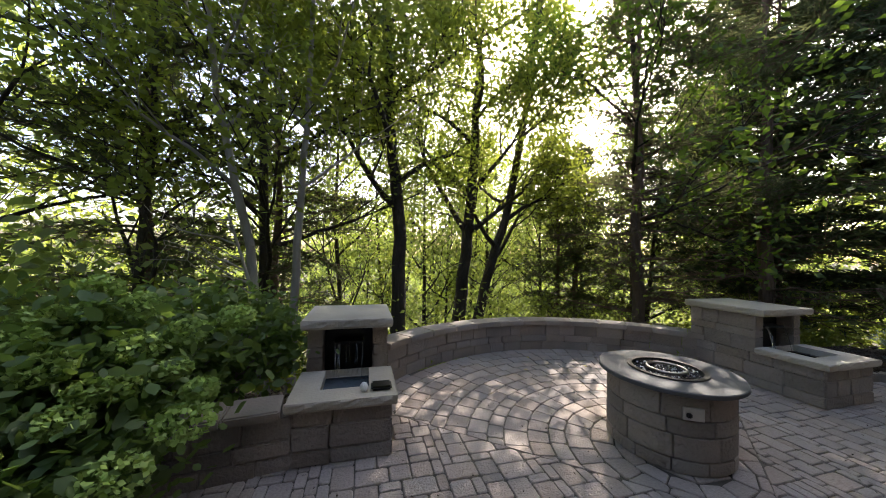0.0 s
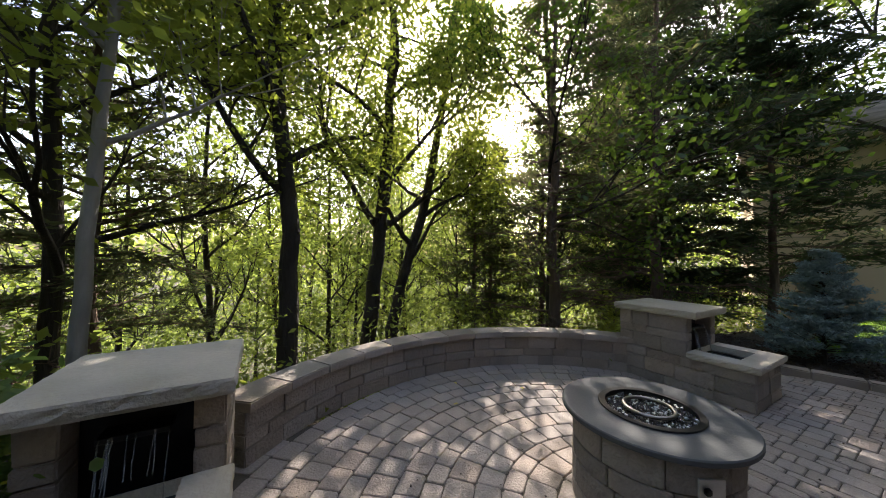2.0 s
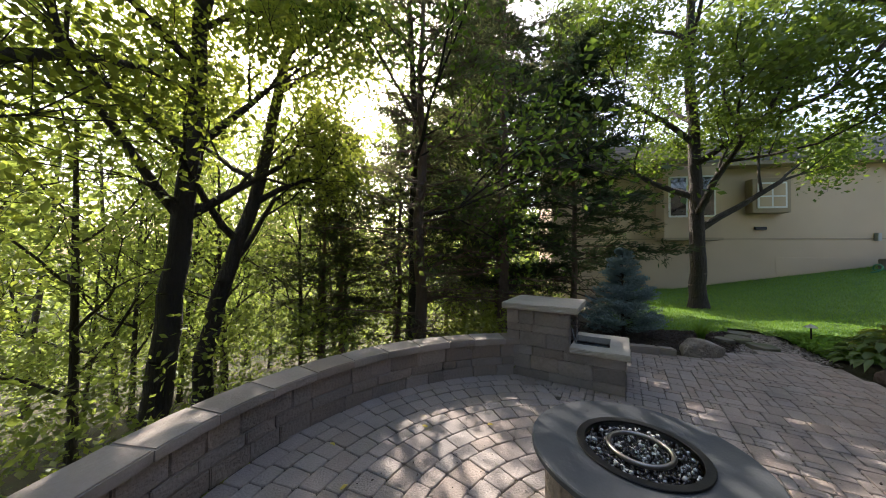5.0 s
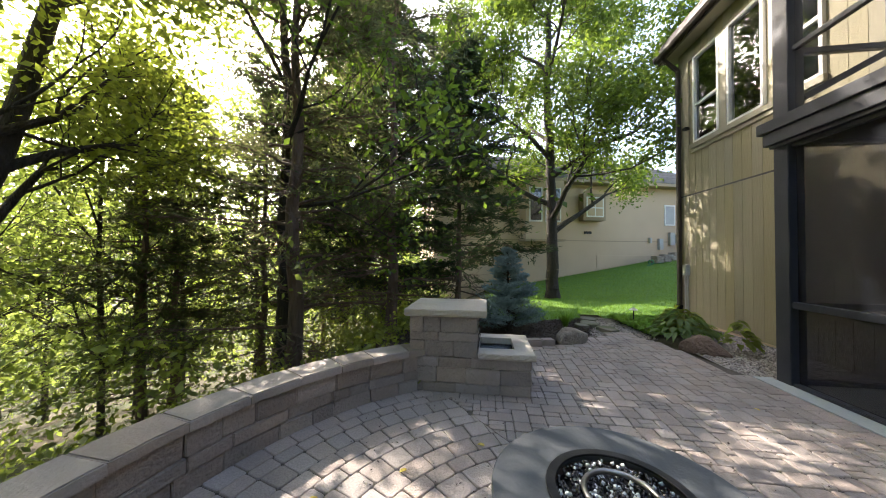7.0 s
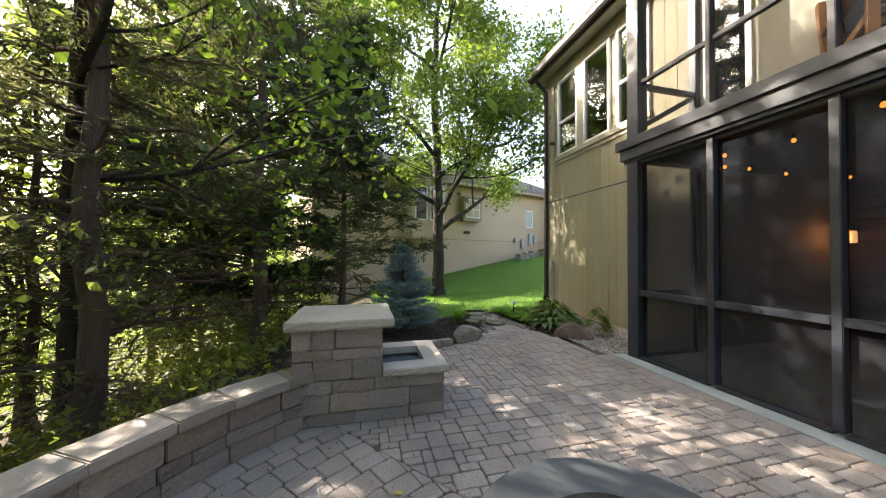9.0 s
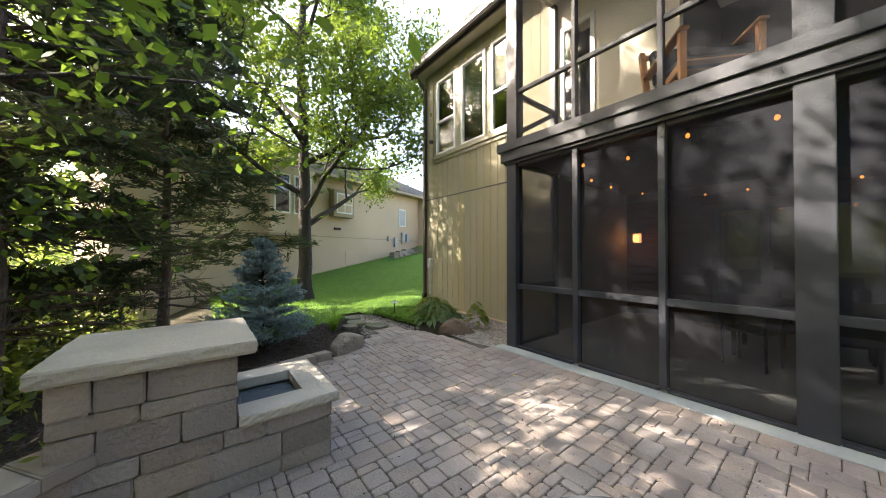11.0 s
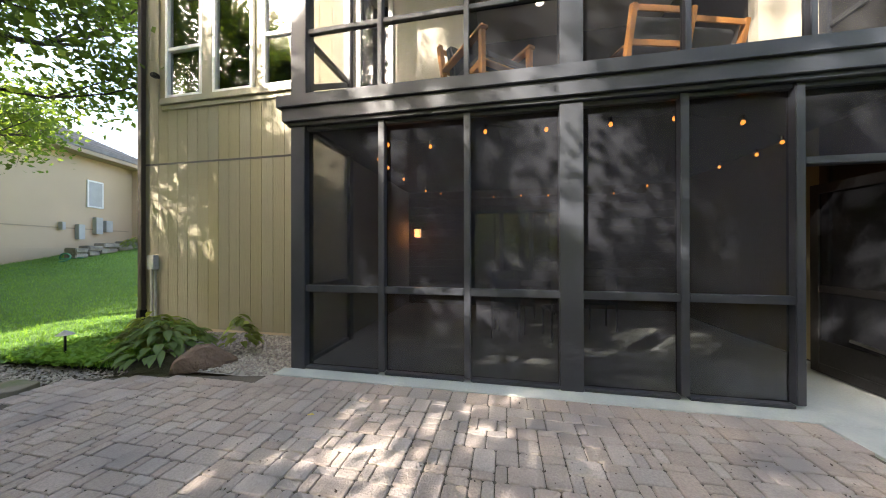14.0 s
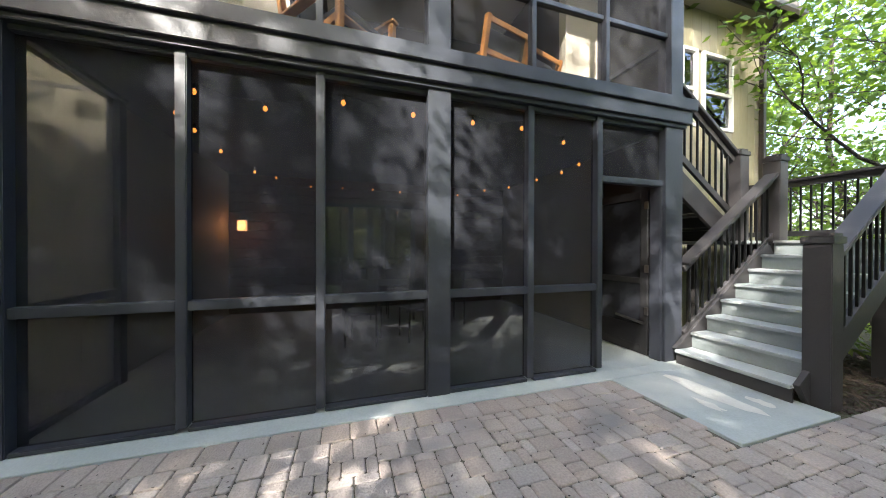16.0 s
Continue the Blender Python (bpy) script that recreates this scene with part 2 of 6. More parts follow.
M_CEDAR_DARK = leafy("deep_shade_cedar_foliage", (0.042, 0.062, 0.034), (0.068, 0.09, 0.048), (0.13, 0.16, 0.065), 0.35, gloss=0.02)
M_SPRUCE = leafy("blue_spruce_needles", (0.17, 0.24, 0.25), (0.27, 0.36, 0.37), (0.16, 0.22, 0.2), 0.2, gloss=0.05)
M_HYDR = leafy("hydrangea_leaves", (0.075, 0.13, 0.04), (0.115, 0.18, 0.05), (0.28, 0.42, 0.07), 0.44, rough=0.55, gloss=0.05)
M_BLOOM = leafy("green_white_blooms", (0.36, 0.52, 0.13), (0.50, 0.64, 0.22), (0.36, 0.5, 0.13), 0.35, gloss=0.02)
M_GRASS = leafy("lawn_blades", (0.11, 0.24, 0.028), (0.15, 0.29, 0.034), (0.32, 0.55, 0.04), 0.45)
M_LAWN = surface("lawn_turf", (0.11, 0.22, 0.028), (0.08, 0.18, 0.022), 2.5, 90, 0.95, 0.9, depth=0.02)
M_SOIL = surface("woodland_floor", (0.075, 0.058, 0.036), (0.045, 0.045, 0.02), 0.9, 25, 1.0, 0.8, depth=0.03, tint=(0.045, 0.065, 0.018), tint_scale=0.35)
M_MULCH = surface("dark_bark_mulch", (0.05, 0.036, 0.028), (0.032, 0.024, 0.019), 5, 60, 1.0, 1.0, depth=0.02)
M_CHIP = surface("mulch_chips", (0.085, 0.06, 0.045), (0.05, 0.036, 0.028), 5, 60, 1.0, 0.4, vary=0.4)
M_GRAVEL = surface("river_gravel", (0.36, 0.32, 0.28), (0.25, 0.22, 0.195), 6, 60, 0.8, 0.3, vary=0.35)
M_ROCK = surface("field_boulder", (0.33, 0.28, 0.22), (0.2, 0.175, 0.145), 3, 25, 0.95, 0.9, depth=0.02, tint=(0.38, 0.35, 0.29), tint_scale=2.5)
M_ROCK_RED = surface("brown_sandstone_boulder", (0.17, 0.115, 0.085), (0.11, 0.08, 0.06), 3, 25, 0.95, 0.9, depth=0.02)
M_FLAG = surface("mossy_flagstone", (0.20, 0.18, 0.14), (0.13, 0.13, 0.08), 3, 40, 0.95, 0.6, tint=(0.09, 0.12, 0.035), tint_scale=1.5)
M_HOSE = surface("green_rubber", (0.08, 0.30, 0.15), (0.06, 0.24, 0.12), 3, 30, 0.5, 0.1)
M_GREY = surface("grey_utility_box", (0.42, 0.42, 0.4), (0.36, 0.36, 0.34), 3, 40, 0.6, 0.1)
M_BULB = glowing("amber_bulb", (1.0, 0.30, 0.045), 0.6)
M_LAMP = glowing("warm_lantern_glass", (1.0, 0.48, 0.2), 0.35)
M_DOWN = glowing("recessed_downlight", (1.0, 0.93, 0.82), 1.0)
M_YELLOW = surface("fallen_yellow_leaf", (0.55, 0.42, 0.05), (0.45, 0.33, 0.04), 9, 60, 0.6, 0.1)


def water_mat():
    m = bpy.data.materials.new("basin_water")
    m.use_nodes = True
    nt = m.node_tree
    bs = nt.nodes["Principled BSDF"]
    # Base colour is lightened to stand in for the sky's reflection.
    bs.inputs["Base Color"].default_value = (0.06, 0.08, 0.095, 1)
    bs.inputs["Roughness"].default_value = 0.06
    bp = nt.nodes.new("ShaderNodeBump")
    bp.inputs["Strength"].default_value, bp.inputs["Distance"].default_value = 0.25, 0.01
    nt.links.new(noise_fac(nt, 22, 3, 0.2, 0.8), bp.inputs["Height"])
    nt.links.new(bp.outputs[0], bs.inputs["Normal"])
    return m


M_WATER = water_mat()
M_SPRAY = see_through("falling_water", 0.8, (0.75, 0.8, 0.82))


# ---- builders ----
def world_of(ob):
    if ob.parent:
        return world_of(ob.parent) @ ob.matrix_parent_inverse @ ob.matrix_basis
    return ob.matrix_basis.copy()


def to_mesh(name, shape):
    if isinstance(shape, bmesh.types.BMesh):
        me = bpy.data.meshes.new(name)
        shape.to_mesh(me)
        shape.free()
        return me
    return shape


def part(name, shape, material, parent=None, label=""):
    """Links a bmesh or mesh, given in world places, as one object under its parent."""
    me = to_mesh(name, shape)
    if not me.materials:
        me.materials.append(material)
    ob = new(name, me)
    if parent:
        ob.parent = parent
        ob.matrix_parent_inverse = world_of(parent).inverted()
    if label:
        ob["label"] = label
    return ob


def thing(name, at, label, category, group="", kind=""):
    e = new(name)
    e.empty_display_size = 0.1
    e.matrix_basis = Matrix.Translation(at)
    return tagged(e, label, category, group, kind)


def solid(name, shape, material, label, category, group="", kind=""):
    return tagged(part(name, shape, material), label, category, group, kind)


def box(x0, x1, y0, y1, z0, z1, bevel=0.0, bm=None, m=None, rough=0.0):
    b = bmesh.new()
    r = bmesh.ops.create_cube(b, size=1)
    for v in r["verts"]:
        v.co = Vector(((x0 + x1) / 2 + v.co.x * (x1 - x0), (y0 + y1) / 2 + v.co.y * (y1 - y0), (z0 + z1) / 2 + v.co.z * (z1 - z0)))
    if bevel:
        bmesh.ops.bevel(b, geom=b.edges[:], offset=bevel, segments=1 if bevel < 0.006 else 2, affect="EDGES")
    if rough:
        for v in b.verts:
            v.co += Vector((random.uniform(-1, 1), random.uniform(-1, 1), random.uniform(-1, 1))) * rough
    if m is not None:
        bmesh.ops.transform(b, matrix=m, verts=b.verts)
    if bm is None:
        return b
    me = bpy.data.meshes.new("tmp")
    b.to_mesh(me)
    b.free()
    bm.from_mesh(me)
    bpy.data.meshes.remove(me)
    return bm


def beam(p, q, w, h, bevel=0.004, bm=None):
    """A square timber from p to q, w wide and h high."""
    p, q = Vector(p), Vector(q)
    d = q - p
    turn = d.to_track_quat("X", "Z").to_matrix().to_4x4()
    return box(0, d.length, -w / 2, w / 2, -h / 2, h / 2, bevel, bm, Matrix.Translation(p) @ turn)


def tube_np(segs, sides):
    """Tapered tubes for a list of (p0, p1, r0, r1)."""
    n = len(segs)
    p0 = np.array([s[0] for s in segs])
    p1 = np.array([s[1] for s in segs])
    r0 = np.array([s[2] for s in segs])
    r1 = np.array([s[3] for s in segs])
    d = p1 - p0
    d /= np.maximum(np.linalg.norm(d, axis=1, keepdims=True), 1e-9)
    ref = np.where(np.abs(d[:, 2:3]) > 0.9, np.array([[1.0, 0, 0]]), np.array([[0, 0, 1.0]]))
    u = np.cross(d, ref)
    u /= np.linalg.norm(u, axis=1, keepdims=True)
    v = np.cross(d, u)
    a = np.arange(sides) * 2 * np.pi / sides
    ring = np.cos(a)[None, :, None] * u[:, None, :] + np.sin(a)[None, :, None] * v[:, None, :]
    lo = p0[:, None, :] + ring * r0[:, None, None]
    hi = p1[:, None, :] + ring * r1[:, None, None]
    verts = np.concatenate([lo, hi], axis=1).reshape(-1, 3)
    k = np.arange(sides)
    f = np.stack([k, (k + 1) % sides, (k + 1) % sides + sides, k + sides], axis=1)
    faces = (f[None] + (np.arange(n) * 2 * sides)[:, None, None]).reshape(-1, 4)
    return verts, faces


def mesh_np(name, verts, faces, smooth=False):
    me = bpy.data.meshes.new(name)
    n, k = faces.shape
    me.vertices.add(len(verts))
    me.vertices.foreach_set("co", np.ascontiguousarray(verts, dtype=np.float32).ravel())
    me.loops.add(n * k)
    me.loops.foreach_set("vertex_index", np.ascontiguousarray(faces, dtype=np.int32).ravel())
    me.polygons.add(n)
    me.polygons.foreach_set("loop_start", np.arange(0, n * k, k, dtype=np.int32))
    if smooth:
        me.polygons.foreach_set("use_smooth", np.ones(n, dtype=bool))
    me.update(calc_edges=True)
    return me


def leaves_np(rng, c, length, width, up=0.5, along=None, spread=1.0):
    """Rhombic leaves at the places c. up: how far they lie flat; along: a way that they point."""
    n = len(c)
    u = rng.normal(size=(n, 3))
    if along is not None:
        u = along + u * spread * 0.5
    u[:, 2] *= (1 - up * 0.6)
    u /= np.linalg.norm(u, axis=1, keepdims=True) + 1e-9
    w = rng.normal(size=(n, 3))
    w[:, 2] *= (1 - up)
    v = np.cross(u, np.cross(w, u))
    v /= np.linalg.norm(v, axis=1, keepdims=True) + 1e-9
    s = rng.uniform(0.65, 1.25, (n, 1))
    L, W = length * s / 2, width * s / 2
    verts = np.stack([c - u * L, c + v * W - u * L * 0.15, c + u * L, c - v * W - u * L * 0.15], axis=1).reshape(-1, 3)
    return verts, np.arange(4 * n).reshape(n, 4)


def folded_np(rng, c, length, width, up=0.5):
    """Broad pointed leaves, each of two halves with a crease along the middle."""
    n = len(c)
    u = rng.normal(size=(n, 3))
    u[:, 2] *= 0.6
    u /= np.linalg.norm(u, axis=1, keepdims=True) + 1e-9
    w = rng.normal(size=(n, 3))
    w[:, 2] *= (1 - up)
    v = np.cross(u, np.cross(w, u))
    v /= np.linalg.norm(v, axis=1, keepdims=True) + 1e-9
    k = np.cross(u, v)
    s = rng.uniform(0.6, 1.3, (n, 1))
    L, W = length * s / 2, width * s / 2
    verts = [c - u * L, c + u * L + k * L * 0.25]
    for side in (1, -1):
        verts += [c + v * W * side + u * L * 0.35 + k * W * 0.3, c + v * W * side * 0.9 - u * L * 0.4 + k * W * 0.3]
    verts = np.stack(verts, axis=1).reshape(-1, 3)
    f = np.array([[0, 1, 2, 3], [0, 5, 4, 1]])
    return verts, (f[None] + (np.arange(n) * 6)[:, None, None]).reshape(-1, 4)


def clumps(rng, centres, per, radius, flat=0.7):
    c = np.repeat(np.asarray(centres), per, axis=0)
    o = rng.normal(size=c.shape) * radius
    o[:, 2] *= flat
    return c + o


def join_np(pairs):
    vs, fs, k = [], [], 0
    for v, f in pairs:
        vs.append(v)
        fs.append(f + k)
        k += len(v)
    return np.concatenate(vs), np.concatenate(fs)


def grow(rng, p, d, length, radius, level, segs, tips, bend=0.12, split=(2, 3), rise=0.12, shrink=0.72, min_level=0, wide=0.75):
    """One limb in several bent pieces, with side limbs."""
    n = 4 if level > 1 else 3
    p, d = np.array(p, float), np.array(d, float)
    r = radius
    for i in range(n):
        d = d + rng.normal(size=3) * bend
        d[2] += rise * 0.3
        d /= np.linalg.norm(d)
        q = p + d * length / n
        r2 = r * 0.86
        segs.append((p, q, r, r2))
        if level > 0 and i > 0 and rng.random() < 0.75:
            side = rng.normal(size=3)
            side -= d * side.dot(d)
            side /= np.linalg.norm(side)
            dd = d * 0.55 + side * wide
            dd[2] += rise
            grow(rng, q, dd / np.linalg.norm(dd), length * shrink * rng.uniform(0.6, 1.0), r2 * 0.55, level - 1, segs, tips, bend, split, rise, shrink, min_level, wide)
        if level <= 1:
            tips.append(q)
        p, r = q, r2
    if level > 0:
        for _ in range(rng.integers(split[0], split[1] + 1)):
            side = rng.normal(size=3)
            dd = d + side * 0.45 * wide
            dd[2] += rise
            grow(rng, p, dd / np.linalg.norm(dd), length * shrink * rng.uniform(0.7, 1.05), r * 0.7, level - 1, segs, tips, bend, split, rise, shrink, min_level, wide)
    else:
        tips.append(p)


def tree(name, base, seed, trunk_pts, radius, limbs, levels, limb_len, leaf, per, clump, leaf_mat, bark, label, category="tree", up=0.5, wide=0.75, group=""):
    """A tree: a bent tapering trunk through trunk_pts (local), limbs from given heights (share, azimuth, rise, length share), and a leafy crown."""
    rng = np.random.default_rng(seed)
    t = thing(name, base, label, category, group)
    base = np.array(base, float)
    pts = [np.array(p, float) + base for p in trunk_pts]
    segs, tips, main = [], [], []
    fine = [pts[0]]
    for a, b in zip(pts[:-1], pts[1:]):
        for s in np.linspace(0, 1, 6)[1:]:
            fine.append(a + (b - a) * s + rng.normal(size=3) * radius * 0.08)
    n = len(fine)
    rad = [radius * (1.35 if i == 0 else 1.0) * (1 - 0.62 * i / n) for i in range(n)]
    for i in range(n - 1):
        main.append((fine[i], fine[i + 1], rad[i], rad[i + 1]))
    for share, az, rise, ls in limbs:
        i = min(n - 1, int(share * (n - 1)))
        a = radians(az)
        d = np.array([math.sin(a), math.cos(a), rise])
        grow(rng, fine[i], d / np.linalg.norm(d), limb_len * ls, rad[i] * 0.62, levels, segs, tips, wide=wide)
    tips = np.array(tips)
    v1, f1 = tube_np(main, 10)
    v2, f2 = tube_np(segs, 5)
    part("trunk", mesh_np("trunk", *join_np([(v1, f1), (v2, f2)]), smooth=True), bark, t)
    c = clumps(rng, tips, per, clump)
    part("crown", mesh_np("crown", *leaves_np(rng, c, leaf, leaf * 0.55, up)), leaf_mat, t)
    return t


def cedar(name, base, seed, height, radius, low, trunk_r, label, per=30, leaf=(0.11, 0.018), group="", green=None, open_side=None):
    """A juniper-like conifer: a straight trunk, many spreading boughs, and feathery sprays."""
    rng = np.random.default_rng(seed)
    t = thing(name, base, label, "conifer tree", group)
    base = np.array(base, float)
    main, segs, c, al = [], [], [], []
    n = 14
    pts = [base + np.array([0.04 * math.sin(i * 1.3), 0.04 * math.cos(i * 1.7), height * i / n]) for i in range(n + 1)]
    for i in range(n):
        main.append((pts[i], pts[i + 1], trunk_r * (1.25 if i == 0 else 1) * (1 - i / (n + 1)), trunk_r * (1 - (i + 1) / (n + 1))))
    z = 0.8
    while z < height - 0.3:
        share = (z - low) / (height - low)
        bare = z < low
        reach = radius * (0.75 if bare else (1 - share) ** 0.55 * min(1, 0.75 + share * 2)) * rng.uniform(0.7, 1.1)
        az = rng.uniform(0, 2 * np.pi)
        if open_side and z < open_side[2] and open_side[0] < math.degrees(az) < open_side[1]:
            bare, reach = True, reach * 0.6
        d = np.array([math.sin(az), math.cos(az), rng.uniform(-0.05, 0.35)])
        p = base + np.array([0, 0, z])
        m = 5
        for k in range(m):
            q = p + d * reach / m + rng.normal(size=3) * 0.05
            segs.append((p, q, 0.028 * (1 - k / m) + 0.004, 0.028 * (1 - (k + 1) / m) + 0.004))
            for _ in range(4):
                e = d + rng.normal(size=3) * np.array([0.75, 0.75, 0.42])
                e /= np.linalg.norm(e)
                s = q + e * rng.uniform(0.3, 0.75) * (0.6 + 0.4 * reach / radius)
                segs.append((q, s, 0.008, 0.002))
                if not bare or rng.random() < 0.12:
                    cnt = per
                    ts = rng.uniform(0.15, 1.1, (cnt, 1))
                    c.append(q + (s - q) * ts + rng.normal(size=(cnt, 3)) * np.array([0.06, 0.06, 0.04]))
                    al.append(np.repeat((s - q)[None] / np.linalg.norm(s - q), cnt, axis=0))
            d = d + np.array([0, 0, -0.06]) + rng.normal(size=3) * 0.06
            p = q
        z += 0.11 * rng.uniform(0.5, 1.5)
    v1, f1 = tube_np(main, 10)
    v2, f2 = tube_np(segs, 4)
    part("trunk", mesh_np("trunk", *join_np([(v1, f1), (v2, f2)]), smooth=True), M_BARK_RED, t)
    c, al = np.concatenate(c), np.concatenate(al)
    part("crown", mesh_np("crown", *leaves_np(rng, c, leaf[0], leaf[1], 0.2, al, 0.9)), green or M_CEDAR, t)
    return t


def smooth01(a, b, x):
    t = min(1.0, max(0.0, (x - a) / (b - a)))
    return t * t * (3 - 2 * t)


def ground_z(x, y):
    """Height of the ground: level by the patio, a lawn that rises to the next house, woods that fall away."""
    z = 0.0
    if x > 7:
        z -= 0.03 * (min(x, 13) - 7)
        z += 0.048 * max(0.0, min(x, 24) - 13)
        z += 0.15 * max(0.0, min(-y, 14)) * smooth01(8, 17, x)
    s = max(0.0, y - 3.4) if x < 9 else max(0.0, y - 3.4 + (min(x, 16) - 9) * 0.25)
    z -= 9 * (1 - math.exp(-0.4 * s / 9))
    if x < -3:
        z -= 0.12 * (min(-x, 20) - 3)
    return z


# ---- ground ----
def sheet(name, xs, ys, lift, keep=None, fall=0.0):
    bm = bmesh.new()
    grid = {}
    for i, x in enumerate(xs):
        for j, y in enumerate(ys):
            grid[i, j] = bm.verts.new((x, y, ground_z(x, y) + lift))
    for i in range(len(xs) - 1):
        for j in range(len(ys) - 1):
            cx, cy = (xs[i] + xs[i + 1]) / 2, (ys[j] + ys[j + 1]) / 2
            if keep is None or keep(cx, cy):
                bm.faces.new((grid[i, j], grid[i + 1, j], grid[i + 1, j + 1], grid[i, j + 1]))
    for v in [v for v in bm.verts if not v.link_faces]:
        bm.verts.remove(v)
    for f in bm.faces:
        f.smooth = True
    return bm


def steps(*runs):
    out = []
    for a, b, n in runs:
        out += [a + (b - a) * k / n for k in range(n)]
    return out + [runs[-1][1]]


XS = steps((-2500, -60, 6), (-60, -12, 16), (-12, 24, 90), (24, 60, 12), (60, 2500, 6))
YS = steps((-2500, -60, 6), (-60, -14, 12), (-14, 24, 95), (24, 60, 12), (60, 2500, 6))
solid("ground", sheet("ground", XS, YS, -0.06), M_SOIL, "woodland floor of soil, leaf litter and low weeds", "ground", kind="structure")


def on_lawn(x, y):
    if x < 7.2 or x > 26:
        return False
    if x < 8.8:
        edge = 1.6 - (x - 8.0) * 1.9
        return -1.9 < y < -0.55 or (8.0 < x and y > edge and y < 2.2)
    if y > 2.4:
        return False
    return y > -14 and not (-0.35 < y < 0.1 and x < 9.3)


solid("lawn", sheet("lawn", steps((7.2, 12, 60), (12, 26, 70)), steps((-14, -3, 40), (-3, 3, 60)), -0.015, on_lawn), M_LAWN,
      "mown green lawn rising to the neighbouring house", "lawn", kind="structure")
solid("mulch_bed", sheet("mulch_bed", steps((5.0, 9.0, 40)), steps((-0.5, 4.2, 45)), -0.03,
      lambda x, y: (y > 1.25 or (x > 6.3 and y > 0.75 - (x - 6.3) * 0.35)) and (x < 8.1 or y < 1.7 - (x - 8) * 1.9)), M_MULCH,
      "bed of dark bark mulch beside the patio", "mulch bed", kind="structure")
solid("gravel_strip", sheet("gravel_strip", steps((5.13, 8.6, 30)), steps((-2.1, -0.7, 14)), -0.025, lambda x, y: y < -1.15 or x < 6.4), M_GRAVEL,
      "strip of river gravel along the house wall", "gravel", kind="structure")

# ---- patio ----
PIT = (2.28, 1.88)
RING_C, RING_R = (2.15, 1.65), 2.53
PATIO = [(-3.2, 0.42), (-0.66, 0.32), (-0.66, 0.30), (0.5, 0.30), (0.5, -0.76), (5.2, -0.74), (6.28, -0.50), (7.1, -0.28), (7.15, 0.12), (6.75, 0.5), (6.15, 1.25), (5.9, 2.3), (4.2, 3.14),
         (4.2, 3.6), (2.2, 4.3), (0.2, 3.5), (0.2, 2.3), (-0.95, 2.25), (-3.2, 2.2)]


def inside(poly, x, y):
    hit = False
    for (x0, y0), (x1, y1) in zip(poly, poly[1:] + poly[:1]):
        if (y0 > y) != (y1 > y) and x < (x1 - x0) * (y - y0) / (y1 - y0) + x0:
            hit = not hit
    return hit


bm = bmesh.new()
fc = bm.faces.new([bm.verts.new((x, y, -0.012)) for x, y in PATIO])
r = bmesh.ops.extrude_face_region(bm, geom=[fc])
for v in [g for g in r["geom"] if isinstance(g, bmesh.types.BMVert)]:
    v.co.z = -0.2
bmesh.ops.recalc_face_normals(bm, faces=bm.faces)
patio = solid("patio_floor", bm, M_SAND, "patio of tumbled brown and grey concrete pavers with sand joints", "patio", kind="structure")

# painted slab round the porch
bm = box(-0.66, 5.2, -0.93, -0.752, -0.2, 0.004, 0.004)
slab = solid("slab", bm, M_SLAB, "grey painted concrete slab edge under the screened porch", "slab", kind="structure")
part("door_pad", box(-0.66, 0.49, -0.751, 0.29, -0.2, 0.004, 0.004), M_SLAB, slab)
for cx, cy, sx, sy in ((-0.1, -0.25, 0.11, 0.42), (0.13, -0.12, 0.05, 0.13), (-0.33, -0.02, 0.06, 0.10)):
    bm = bmesh.new()
    k = 14
    bm.faces.new([bm.verts.new((cx + sx * math.cos(a * 2 * math.pi / k) * random.uniform(0.6, 1.2), cy + sy * math.sin(a * 2 * math.pi / k) * random.uniform(0.6, 1.2), 0.008)) for a in range(k)])
    part("worn_patch", bm, M_WORN, slab, "pale bare patch where the paint has worn off")


def block_mesh(name, w, d, h, bev=0.007, rough=0.003):
    return to_mesh(name, box(-w / 2, w / 2, -d / 2, d / 2, -h / 2, h / 2, bev, None, None, rough))


def course(total, lo, hi):
    out, x = [], 0.0
    while x < total - 1e-6:
        w = random.uniform(lo, hi)
        if total - x - w < lo * 0.7:
            w = total - x
        out.append((x, w))
        x += w
    return out


def set_piece(name, me, material, parent, m, label=""):
    if not me.materials:
        me.materials.append(material)
    ob = new(name, me)
    ob.matrix_basis = m
    ob.parent = parent
    if parent:
        ob.matrix_parent_inverse = world_of(parent).inverted()
    if label:
        ob["label"] = label
    return ob


def block_face(parent, p, q, z0, heights, depth, lo, hi, name="stone_block"):
    """Courses of blocks along the line p to q whose outer face is on the left of it."""
    p, q = Vector((*p, 0)), Vector((*q, 0))
    d = q - p
    a = math.degrees(math.atan2(d.y, d.x))
    z = z0
    for h in heights:
        for x, w in course(d.length, lo, hi):
            me = block_mesh(name, w - 0.004, depth, h - 0.004)
            c = p + d.normalized() * (x + w / 2)
            nrm = Vector((-d.y, d.x, 0)).normalized()
            c -= nrm * (depth / 2 - random.uniform(0, 0.006))
            set_piece(name, me, M_BLOCK, parent, pose(c.x, c.y, z + h / 2, 0, 0, a))
        z += h


